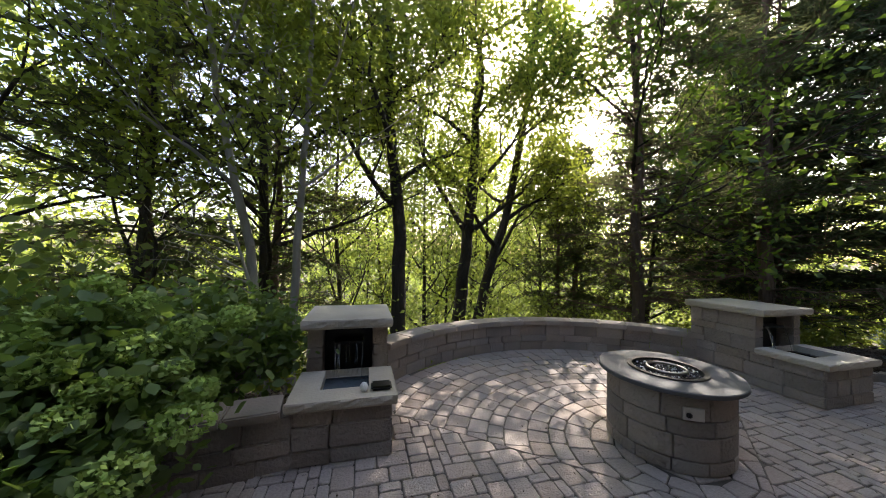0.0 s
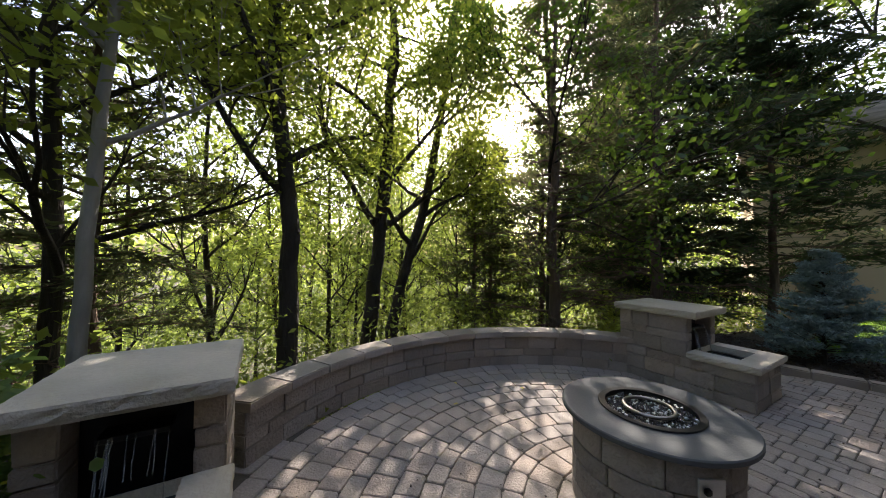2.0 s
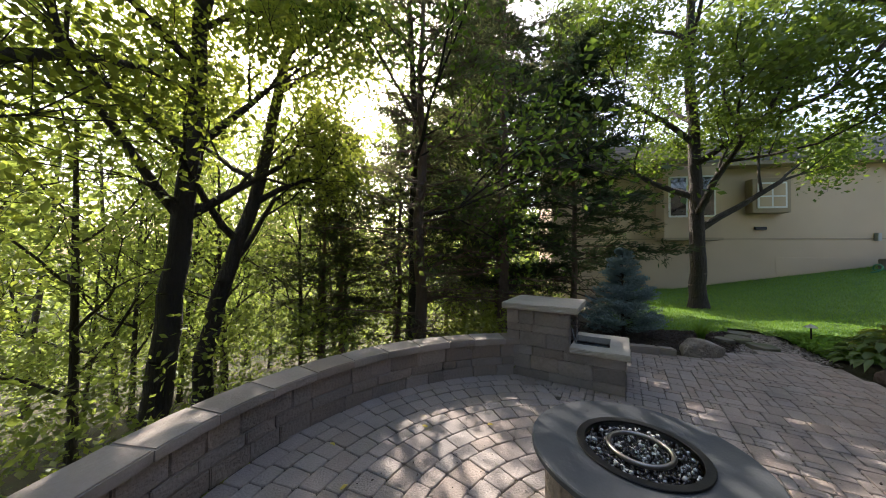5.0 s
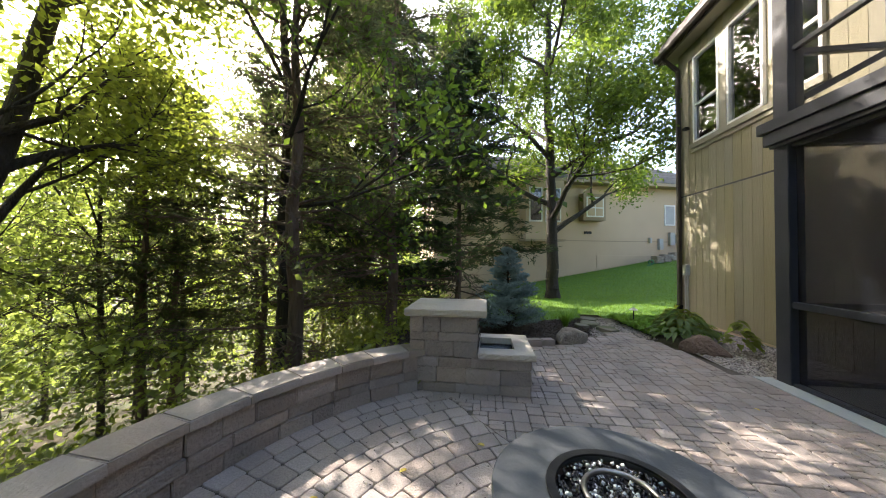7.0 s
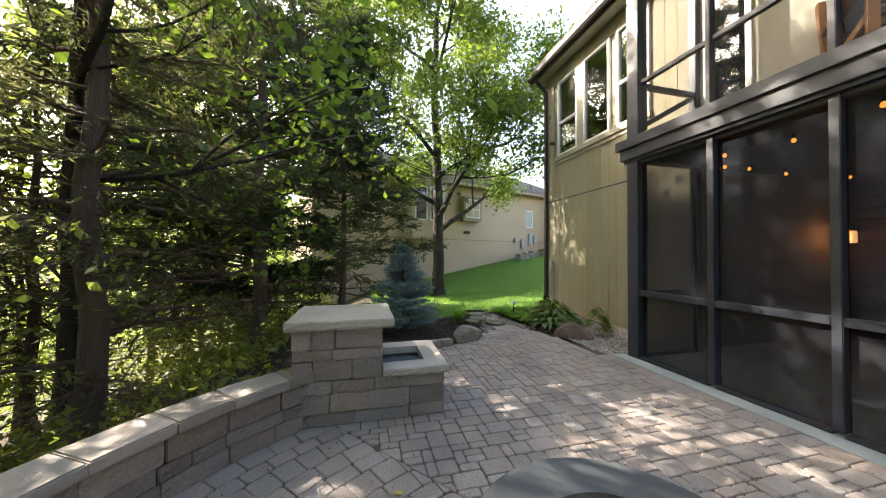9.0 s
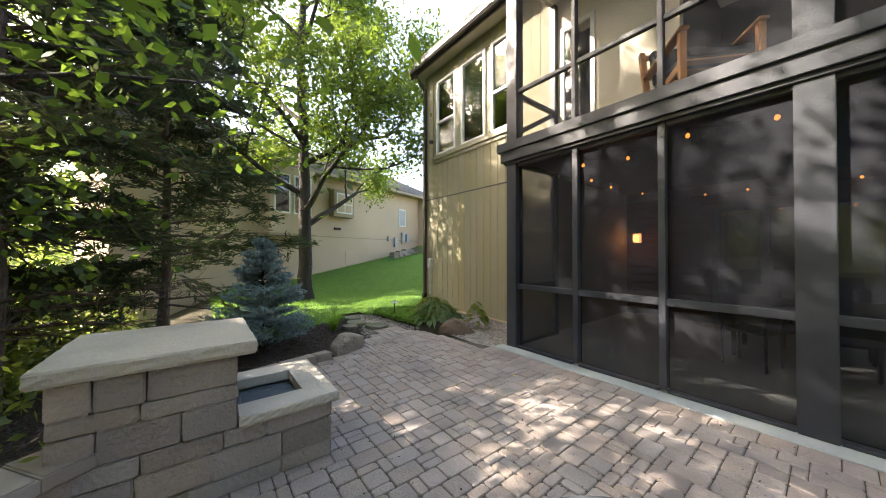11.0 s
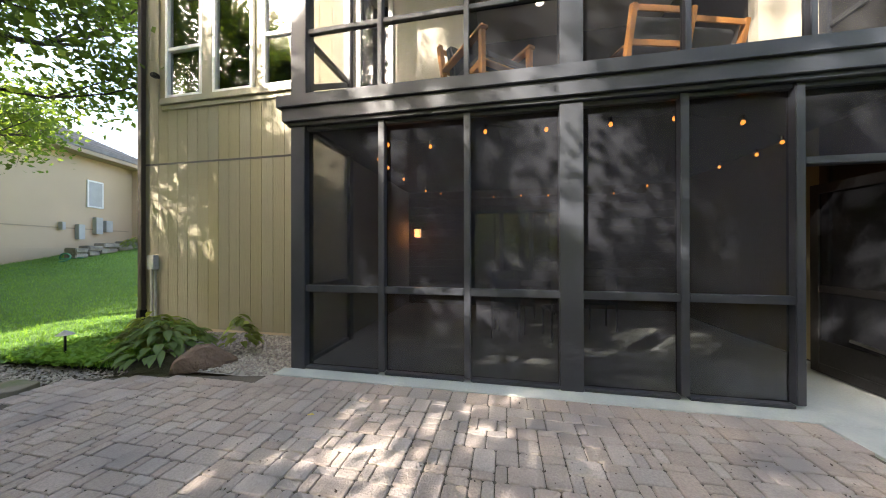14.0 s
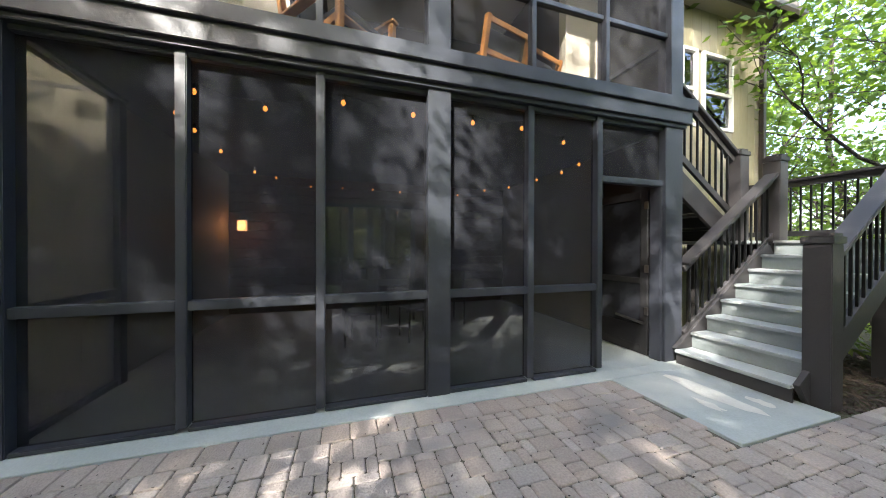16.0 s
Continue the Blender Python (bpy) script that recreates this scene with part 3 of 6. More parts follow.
def rough_slab(x0, x1, y0, y1, z0, z1, hole=None):
    """A cap slab with a smooth top and chipped sides; hole: an opening through it."""
    bm = bmesh.new()
    def ring(ax0, ax1, ay0, ay1, z, wob, n=12):
        pts = []
        for (px, py), (qx, qy) in zip([(ax0, ay0), (ax1, ay0), (ax1, ay1), (ax0, ay1)], [(ax1, ay0), (ax1, ay1), (ax0, ay1), (ax0, ay0)]):
            for k in range(n):
                s = k / n
                nx, ny = (qy - py), -(qx - px)
                ln = math.hypot(nx, ny)
                o = random.uniform(-wob, wob)
                pts.append(bm.verts.new((px + (qx - px) * s + nx / ln * o, py + (qy - py) * s + ny / ln * o, z)))
        return pts
    h = z1 - z0
    rings = [ring(x0 + 0.01, x1 - 0.01, y0 + 0.01, y1 - 0.01, z0, 0.003, 18), ring(x0, x1, y0, y1, z0 + h * 0.25, 0.005, 18), ring(x0, x1, y0, y1, z0 + h * 0.55, 0.006, 18), ring(x0, x1, y0, y1, z0 + h * 0.85, 0.005, 18), ring(x0 + 0.005, x1 - 0.005, y0 + 0.005, y1 - 0.005, z1, 0.003, 18)]
    n = len(rings[0])
    for a, b in zip(rings[:-1], rings[1:]):
        for i in range(n):
            bm.faces.new((a[i], a[(i + 1) % n], b[(i + 1) % n], b[i]))
    if hole:
        hx0, hx1, hy0, hy1 = hole
        top, bot = ring(hx0, hx1, hy0, hy1, z1, 0.002, 18), ring(hx0, hx1, hy0, hy1, z0, 0.002, 18)
        for i in range(n):
            j = (i + 1) % n
            bm.faces.new((rings[-1][i], rings[-1][j], top[j], top[i]))
            bm.faces.new((top[i], top[j], bot[j], bot[i]))
            bm.faces.new((bot[i], bot[j], rings[0][j], rings[0][i]))
    else:
        bm.faces.new(rings[-1])
        bm.faces.new(rings[0][::-1])
    bmesh.ops.recalc_face_normals(bm, faces=bm.faces)
    return bm


# ---- curved seat wall ----
wall = thing("wall_curved", (RING_C[0], RING_C[1] + RING_R + 0.12, 0), "curved low retaining wall of tumbled brown blocks with stone caps", "garden wall", kind="structure")
A0, A1 = 132.0, 36.0
cx, cy = RING_C
z = -0.02
for h in (0.135, 0.095, 0.15):
    a = A0 + 6
    while a > A1 - 3:
        w = random.uniform(0.16, 0.40)
        da = math.degrees(w / RING_R)
        mid = radians(a - da / 2)
        me = block_mesh("stone_block", w - 0.004, 0.2, h - 0.004)
        rr = RING_R + 0.1 - random.uniform(0, 0.012)
        set_piece("stone_block", me, M_BLOCK, wall, pose(cx + rr * math.cos(mid), cy + rr * math.sin(mid), z + h / 2, 0, 0, math.degrees(mid) - 90))
        a -= da
    z += h
a = A0 + 6
while a > A1 - 2:
    w = random.uniform(0.3, 0.42)
    da = math.degrees(w / RING_R)
    bm = bmesh.new()
    lo, hi = [], []
    for rr in (RING_R - 0.035, RING_R + 0.25):
        for k in range(5):
            an = radians(a - da * (0.006 + 0.988 * k / 4))
            o = random.uniform(-0.008, 0.008)
            lo.append(bm.verts.new((cx + (rr + o) * math.cos(an), cy + (rr + o) * math.sin(an), z)))
            hi.append(bm.verts.new((cx + (rr + o * 0.4) * math.cos(an), cy + (rr + o * 0.4) * math.sin(an), z + 0.07 + random.uniform(-0.002, 0.002))))
    loop = [0, 1, 2, 3, 4, 9, 8, 7, 6, 5]
    bm.faces.new([hi[i] for i in loop])
    bm.faces.new([lo[i] for i in loop][::-1])
    for i, j in zip(loop, loop[1:] + loop[:1]):
        bm.faces.new((lo[i], lo[j], hi[j], hi[i]))
    bmesh.ops.recalc_face_normals(bm, faces=bm.faces)
    bmesh.ops.bevel(bm, geom=[e for e in bm.edges if abs(e.verts[0].co.z - e.verts[1].co.z) < 0.01], offset=0.008, segments=2, affect="EDGES")
    part("cap_stone", bm, M_WALLCAP, wall)
    a -= da


def fountain(name, x0, x1, y0, yb, y1, label):
    """A water feature: basin towards -y from y0 to yb, tower from yb to y1 with an open niche and a falling sheet of water."""
    t = thing(name, ((x0 + x1) / 2, (y0 + y1) / 2, 0), label, "water fountain", "pair of patio fountains")
    H = (0.105, 0.155, 0.105)
    low = sum(H) - 0.0
    dp = 0.12
    bx0, bx1, by0 = x0 + 0.04, x1 - 0.04, y0 + 0.04
    # basin walls, outer faces
    block_face(t, (bx1, by0), (bx0, by0), 0, H, dp, 0.16, 0.42)
    block_face(t, (bx0, by0), (bx0, y1 - 0.05), 0, H, dp, 0.16, 0.46)
    block_face(t, (bx1, y1 - 0.05), (bx1, by0), 0, H, dp, 0.14, 0.34)
    block_face(t, (bx0, y1 - 0.05), (bx1, y1 - 0.05), 0, H, dp, 0.2, 0.34)
    # tower
    T = (0.165, 0.085, 0.165)
    block_face(t, (bx0, yb + 0.02), (bx0, y1 - 0.05), low, T, dp, 0.16, 0.46)
    block_face(t, (bx1, y1 - 0.05), (bx1, yb + 0.02), low, T, dp, 0.14, 0.36)
    block_face(t, (bx0 + dp, y1 - 0.05), (bx1 - dp, y1 - 0.05), low, T, dp, 0.16, 0.3)
    top = low + sum(T)
    part("niche_back", box(bx0 + dp, bx1 - dp, yb + 0.17, yb + 0.22, 0.2, top, 0.004), M_BLACK, t, "black back of the niche")
    part("top_cap", rough_slab(x0 + 0.0, x1, yb - 0.07, y1, top, top + 0.075), M_CAP, t, "pale limestone cap with chipped edges")
    part("basin_rim", rough_slab(x0, x1, y0, yb + 0.016, low, low + 0.065, (x0 + 0.19, x1 - 0.19, y0 + 0.19, yb + 0.01)), M_CAP, t, "pale limestone rim with chipped edges")
    part("basin_liner", box(bx0 + dp, bx1 - dp, by0 + dp, yb + 0.17, 0.18, 0.2), M_BLACK, t)
    part("water", box(bx0 + dp, bx1 - dp, by0 + dp, yb + 0.165, low - 0.05, low - 0.02), M_WATER, t, "rippled dark water")
    part("spillway", box(x0 + 0.24, x1 - 0.24, yb + 0.06, yb + 0.168, top - 0.16, top - 0.135, 0.003), M_BLACK, t)
    for k in range(14):
        segs = []
        xx = random.choice((x0 + 0.27, x1 - 0.27, x0 + 0.27, x1 - 0.27, (x0 + x1) / 2)) + random.uniform(-0.025, 0.025)
        p = np.array((xx, yb + 0.06, top - 0.14))
        v = 0.0
        end = random.uniform(0.4, 1.0)
        for s in range(7):
            q = p + np.array((random.uniform(-0.004, 0.004), -0.012, -0.012 - s * 0.010))
            if s < 2 + 5 * end and q[2] > low - 0.02:
                segs.append((p, q, 0.0022, 0.0022))
            p = q
        if segs:
            part("water_stream", mesh_np("water_stream", *tube_np(segs, 4)), M_SPRAY, t, "thin stream of falling water")
    return t


fountain("fountain", -0.47, 0.25, 2.13, 2.68, 3.34, "stone block fountain with limestone caps and trickling water")
fountain("fountain", 4.20, 5.00, 1.88, 2.43, 3.21, "stone block fountain with limestone caps beside the paver path")
# low wall beside the first fountain
lw = thing("wall_low", (-0.75, 2.25, 0), "low block wall with stone caps running from the fountain to the shrubs", "garden wall", kind="structure")
block_face(lw, (-0.43, 2.17), (-1.6, 2.02), -0.02, (0.12, 0.1, 0.14), 0.2, 0.16, 0.36)
x = -0.50
while x > -1.5:
    w = random.uniform(0.26, 0.36)
    c = Vector((x - w / 2, 2.25 + (x - w / 2 + 0.47) * 0.128, 0.375))
    set_piece("cap_stone", block_mesh("cap_stone", w - 0.006, 0.27, 0.06, 0.01), M_WALLCAP, lw, pose(*c, 0, 0, 7.3))
    x -= w
# rim ornaments: a small light and a speaker stone
o = thing("pump_cover", (0.14, 2.27, 0.432), "small black plastic pump cover lying on the fountain rim", "pump cover")
part("cover", box(0.07, 0.215, 2.21, 2.33, 0.432, 0.462, 0.012), M_BLACK, o)
bm = bmesh.new()
bmesh.ops.create_icosphere(bm, subdivisions=2, radius=0.028, matrix=pose(0.02, 2.23, 0.462) @ Matrix.Diagonal((1.0, 0.9, 1.25, 1)))
for v in bm.verts:
    v.co += Vector((random.uniform(-1, 1), random.uniform(-1, 1), random.uniform(-1, 1))) * 0.002
solid("white_shell", bm, M_WHITE, "small white shell on the fountain rim", "shell")


# ---- fire pit ----
def disc_ring(cx, cy, r0, r1, z0, z1, n=72, bev=0.006):
    bm = bmesh.new()
    prof = [(r0, z0), (r1 - bev, z0), (r1, z0 + bev), (r1, z1 - bev), (r1 - bev, z1), (r0 + bev * 0.5, z1), (r0, z1 - bev * 0.5)]
    rows = [[bm.verts.new((cx + r * math.cos(k * 2 * math.pi / n), cy + r * math.sin(k * 2 * math.pi / n), z)) for k in range(n)] for r, z in prof]
    for a, b in zip(rows, rows[1:] + rows[:1]):
        for k in range(n):
            f = bm.faces.new((a[k], a[(k + 1) % n], b[(k + 1) % n], b[k]))
            f.smooth = False
    bmesh.ops.recalc_face_normals(bm, faces=bm.faces)
    return bm


pit = thing("fire_pit", (*PIT, 0), "round block fire pit with dark grey top ring and fire glass", "fire pit")
PR, PH = 0.405, 0.545
z = 0.0
for h in (0.09, 0.155, 0.105, 0.16):
    a = random.uniform(0, 30)
    n = 9 if h > 0.1 else 12
    for k in range(n):
        mid = radians(a + 360 * (k + 0.5) / n)
        w = 2 * PR * math.tan(math.pi / n) - 0.006
        bm = bmesh.new()
        half = math.pi / n - 0.006
        vs = []
        for zz in (z + 0.003, z + h - 0.003):
            for rr in (PR, PR - 0.1):
                for s in (-1, -0.5, 0, 0.5, 1):
                    vs.append(bm.verts.new((PIT[0] + rr * math.cos(mid + half * s), PIT[1] + rr * math.sin(mid + half * s), zz)))
        loop = [0, 1, 2, 3, 4, 9, 8, 7, 6, 5]
        bm.faces.new([vs[i] for i in loop])
        bm.faces.new([vs[10 + i] for i in loop])
        for i, j in zip(loop, loop[1:] + loop[:1]):
            bm.faces.new((vs[i], vs[j], vs[10 + j], vs[10 + i]))
        bmesh.ops.recalc_face_normals(bm, faces=bm.faces)
        bmesh.ops.bevel(bm, geom=bm.edges[:], offset=0.006, segments=1, affect="EDGES")
        part("stone_block", bm, M_BLOCK, pit)
    z += h
top_ring = part("top_ring", disc_ring(*PIT, 0.245, 0.465, z + 0.008, z + 0.04), M_PITTOP, pit, "dark grey cast concrete ring")
part("burner_pan", disc_ring(*PIT, 0.0, 0.244, z - 0.03, z - 0.015), M_BLACK, pit)
part("pan_lip", disc_ring(*PIT, 0.225, 0.262, z + 0.041, z + 0.05, bev=0.003), M_BLACK, pit, "black steel lip round the burner")
bm = bmesh.new()
n = 64
rows = []
for k in range(n):
    a = k * 2 * math.pi / n
    rows.append([bm.verts.new((PIT[0] + (0.125 + 0.011 * math.cos(b)) * math.cos(a), PIT[1] + (0.125 + 0.011 * math.cos(b)) * math.sin(a), z + 0.045 + 0.011 * math.sin(b))) for b in (i * 2 * math.pi / 8 for i in range(8))])
for k in range(n):
    for i in range(8):
        bm.faces.new((rows[k][i], rows[k][(i + 1) % 8], rows[(k + 1) % n][(i + 1) % 8], rows[(k + 1) % n][i])).smooth = True
part("burner_ring", bm, M_STEEL, pit, "steel burner ring")
for material, count, label in ((M_GEM_D, 900, "black fire glass"), (M_GEM_W, 260, "clear fire glass pieces")):
    rng = np.random.default_rng(count)
    a, rr = rng.uniform(0, 2 * np.pi, count), 0.22 * np.sqrt(rng.uniform(0, 1, count))
    c = np.stack([PIT[0] + rr * np.cos(a), PIT[1] + rr * np.sin(a), z + rng.uniform(0.0, 0.032, count)], axis=1)
    base = np.array([(1, 0, 0), (-1, 0, 0), (0, 1, 0), (0, -1, 0), (0, 0, 1), (0, 0, -1)], float)
    sc = rng.uniform(0.006, 0.013, (count, 1, 3))
    q = rng.normal(size=(count, 3, 3))
    q, _ = np.linalg.qr(q)
    verts = (np.einsum("nij,kj->nki", q, base) * sc + c[:, None, :]).reshape(-1, 3)
    tri = np.array([(0, 2, 4), (2, 1, 4), (1, 3, 4), (3, 0, 4), (2, 0, 5), (1, 2, 5), (3, 1, 5), (0, 3, 5)])
    faces = (tri[None] + (np.arange(count) * 6)[:, None, None]).reshape(-1, 3)
    tagged(part("fire_glass", mesh_np("fire_glass", verts, faces), material, pit, label), kind="stuff")
pa = radians(240)
m = pose(PIT[0] + 0.408 * math.cos(pa), PIT[1] + 0.408 * math.sin(pa), 0.40, 0, 0, 240)
plate = part("control_plate", box(-0.004, 0.008, -0.06, 0.06, -0.042, 0.042, 0.003, None, m), M_PLATE, pit, "metal control plate with a key valve")
part("valve_knob", box(0.008, 0.03, -0.045, -0.015, -0.02, 0.01, 0.006, None, m), M_BLACK, plate)


# ---- screened porch ----
PY, PX0, PX1, PB = -0.93, -0.72, 5.12, -5.2
porch = thing("porch_screened", (2.2, PY, 0), "two-storey screened porch with charcoal painted timber frame", "screened porch", kind="structure")


def timber(name, x0, x1, y0, y1, z0, z1, parent=porch, mat=M_DARK, label=""):
    return part(name, box(x0, x1, y0, y1, z0, z1, 0.006), mat, parent, label)


FLOOR_UP = 2.86
for x0, x1 in ((4.945, 5.12), (2.10, 2.305), (-0.72, -0.45)):
    timber("post", x0, x1, PY - 0.16, PY, 0.004, 2.66)
for x0, x1 in ((4.03, 4.10), (3.135, 3.20), (1.245, 1.315), (0.42, 0.49)):
    timber("mullion", x0, x1, PY - 0.11, PY - 0.012, 0.035, 2.66)
for x0, x1 in ((4.10, 4.945), (3.20, 4.03), (2.305, 3.135), (1.315, 2.10), (0.49, 1.245)):
    timber("rail", x0, x1, PY - 0.105, PY - 0.016, 0.85, 0.92)
    timber("sill", x0, x1, PY - 0.11, PY - 0.012, 0.004, 0.035)
    timber("head", x0, x1, PY - 0.12, PY - 0.03, 2.62, 2.66)
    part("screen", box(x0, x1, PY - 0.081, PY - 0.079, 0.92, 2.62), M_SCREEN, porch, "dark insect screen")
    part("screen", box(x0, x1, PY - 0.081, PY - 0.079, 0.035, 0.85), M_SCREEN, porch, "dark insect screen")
timber("door_head", -0.45, 0.42, PY - 0.12, PY - 0.02, 1.99, 2.055)
timber("head", -0.45, 0.42, PY - 0.12, PY - 0.03, 2.62, 2.66)
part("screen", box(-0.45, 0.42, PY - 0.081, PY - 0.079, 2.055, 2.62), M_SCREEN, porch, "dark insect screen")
timber("jamb", -0.45, -0.41, PY - 0.16, PY - 0.03, 0.004, 1.99)
# beams between the storeys
timber("beam", -0.79, 5.19, PY - 0.2, PY + 0.055, 2.70, 2.845)
timber("beam", -0.75, 5.15, PY - 0.18, PY + 0.022, 2.66, 2.70)
timber("deck_edge", -0.84, 5.24, PY - 0.2, PY + 0.085, 2.847, 2.975)
# upper storey frame
UT = 5.55
for x0, x1 in ((4.935, 5.12), (2.10, 2.305), (-0.72, -0.53)):
    timber("post", x0, x1, PY - 0.16, PY, 2.975, UT)
UX = ((4.105, 4.935), (3.20, 4.055), (2.305, 3.15), (1.275, 2.10), (0.385, 1.225), (-0.53, 0.335))
for x in (4.055, 3.15, 1.225, 0.335):
    timber("mullion", x, x + 0.05, PY - 0.10, PY - 0.012, 2.975, UT)
for x0, x1 in UX:
    timber("rail", x0, x1, PY - 0.10, PY - 0.04, 3.69, 3.745)
    part("screen", box(x0, x1, PY - 0.071, PY - 0.069, 2.975, 3.69), M_SCREEN_UP, porch, "fine insect screen")
    part("screen", box(x0, x1, PY - 0.071, PY - 0.069, 3.745, UT), M_SCREEN_UP, porch, "fine insect screen")
timber("head", -0.72, 5.12, PY - 0.16, PY, UT, UT + 0.3)
# sides of the porch, in front of the house walls
for sx, lab in ((5.03, "side"), (-0.66, "side")):
    for z0, z1, sc in ((0.004, 2.66, M_SCREEN), (2.975, UT, M_SCREEN_UP)):
        timber("post", sx - 0.05, sx + 0.05, -2.10, -2.0, z0, z1)
        mid = 0.84 if z0 < 1 else 3.69
        timber("rail", sx - 0.035, sx + 0.035, -2.0, PY - 0.16, mid, mid + 0.065)
        timber("sill", sx - 0.035, sx + 0.035, -2.0, PY - 0.16, z0, z0 + 0.05)
        if sx < 0:
            for za, zb in ((z0 + 0.05, mid), (mid + 0.065, z1)):
                part("solid_panel", box(sx - 0.012, sx + 0.012, -2.0, PY - 0.16, za, zb), M_DARKER, porch, "solid dark panel by the stairs")
            continue
        part("screen", box(sx - 0.001, sx + 0.001, -2.0, PY - 0.16, z0 + 0.05, mid), sc, porch, "dark insect screen")
        part("screen", box(sx - 0.001, sx + 0.001, -2.0, PY - 0.16, mid + 0.065, z1), sc, porch, "dark insect screen")
    timber("beam", sx - 0.06, sx + 0.07, -2.1, PY - 0.2, 2.66, 2.975)
beam_brace = part("brace", beam((5.02, -1.15, 3.2), (5.02, -1.95, 3.65), 0.05, 0.07), M_DARK, porch)
# screen door standing open inwards
door = thing("door_1", (-0.46, PY - 0.16, 0), "charcoal screen door with a solid kick plate, standing open inwards", "door", kind="structure")
dx, dy0, dy1 = -0.44, PY - 0.18, PY - 1.02
for y0, y1 in ((dy0 - 0.09, dy0), (dy1, dy1 + 0.09)):
    part("stile", box(dx, dx + 0.035, y0, y1, 0.02, 1.98, 0.004), M_DARKER, door)
for z0, z1 in ((0.02, 0.12), (0.86, 0.93), (1.88, 1.98)):
    part("door_rail", box(dx + 0.001, dx + 0.034, dy1 + 0.09, dy0 - 0.09, z0, z1, 0.004), M_DARKER, door)
part("kick_plate", box(dx + 0.006, dx + 0.029, dy1 + 0.09, dy0 - 0.09, 0.12, 0.36, 0.002), M_DARKER, door, "solid dark kick plate")
part("screen", box(dx + 0.016, dx + 0.018, dy1 + 0.09, dy0 - 0.09, 0.36, 1.88), M_SCREEN, door)
part("door_closer", beam((dx + 0.06, dy0 - 0.02, 0.40), (dx + 0.06, dy0 - 0.42, 0.44), 0.025, 0.025), M_STEEL, door, "metal door closer tube")
for zz in (0.5, 1.0, 1.75):
    part("hinge", box(dx + 0.035, dx + 0.05, dy0 - 0.03, dy0 + 0.02, zz, zz + 0.09, 0.003), M_STEEL, door)
# lower room
solid("floor_porch", box(-0.66, 5.12, PB, -0.932, -0.2, 0.002), M_SLAB, "grey painted concrete porch floor", "floor", kind="structure")
solid("ceiling_porch", box(-0.72, 5.12, PB, PY - 0.2, 2.70, 2.84), M_PORCH_CEIL, "dark boarded ceiling under the upper porch", "ceiling", kind="structure")
bw = thing("wall_porch_back", (2.2, PB, 0), "dark red-brown lap siding at the back of the porch", "wall", kind="structure")
WX0, WX1, WZ0, WZ1 = 1.55, 3.55, 0.1, 2.15
z = 0.0
while z < 2.69:
    h = min(0.18, 2.70 - z)
    for x0, x1 in ((-0.8, WX0 - 0.06), (WX1 + 0.06, 5.12)) if WZ0 - 0.1 < z < WZ1 else ((-0.8, 5.12),):
        part("siding_board", box(x0, x1, PB - 0.1, PB + random.uniform(0.0, 0.003), z, z + h - 0.012, 0.003), M_PORCH_WALL, bw)
    z += h
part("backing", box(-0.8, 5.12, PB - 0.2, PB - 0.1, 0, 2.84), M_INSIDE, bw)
gd = thing("window_porch", (2.55, PB, 0), "dark framed glass patio doors at the back of the porch", "glass door", kind="structure")
for k in range(4):
    x = WX0 + (WX1 - WX0) * k / 3
    part("frame", box(x - 0.05, x + 0.05, PB - 0.05, PB + 0.02, WZ0 - 0.1, WZ1 + 0.05, 0.004), M_DARK, gd)
    if k < 3:
        part("pane", box(x + 0.05, x + (WX1 - WX0) / 3 - 0.05, PB - 0.02, PB - 0.01, WZ0, WZ1), M_GLASS_DIM, gd)
part("frame", box(WX0, WX1, PB - 0.045, PB + 0.015, WZ1, WZ1 + 0.06, 0.004), M_DARK, gd)
for wx in (-0.72, 5.12):
    solid("wall_porch_side", box(min(wx, wx - 0.1 * (1 if wx < 0 else -1)), max(wx, wx - 0.1 * (1 if wx < 0 else -1)), PB - 0.2, -2.102, 0, 5.9), M_SIDING, "tan siding wall at the side of the porch", "wall", kind="structure")
# wall lantern
la = thing("wall_lantern", (4.86, PB, 1.6), "lit warm wall lantern on the dark porch siding", "wall lamp")
part("back_plate", box(4.81, 4.91, PB + 0.005, PB + 0.03, 1.62, 1.80, 0.004), M_BLACK, la)
part("lantern_glass", box(4.79, 4.93, PB + 0.06, PB + 0.18, 1.60, 1.80, 0.01), M_LAMP, la, "glowing lantern glass")
part("lantern_cap", box(4.77, 4.95, PB + 0.02, PB + 0.20, 1.80, 1.83, 0.006), M_BLACK, la)
lantern_light = new("lantern_light", bpy.data.lights.new("lantern_light", "POINT"))
lantern_light.data.energy, lantern_light.data.shadow_soft_size, lantern_light.data.color = 0.8, 0.05, (1.0, 0.42, 0.16)
lantern_light.matrix_basis = Matrix.Translation((4.86, PB + 0.26, 1.68))
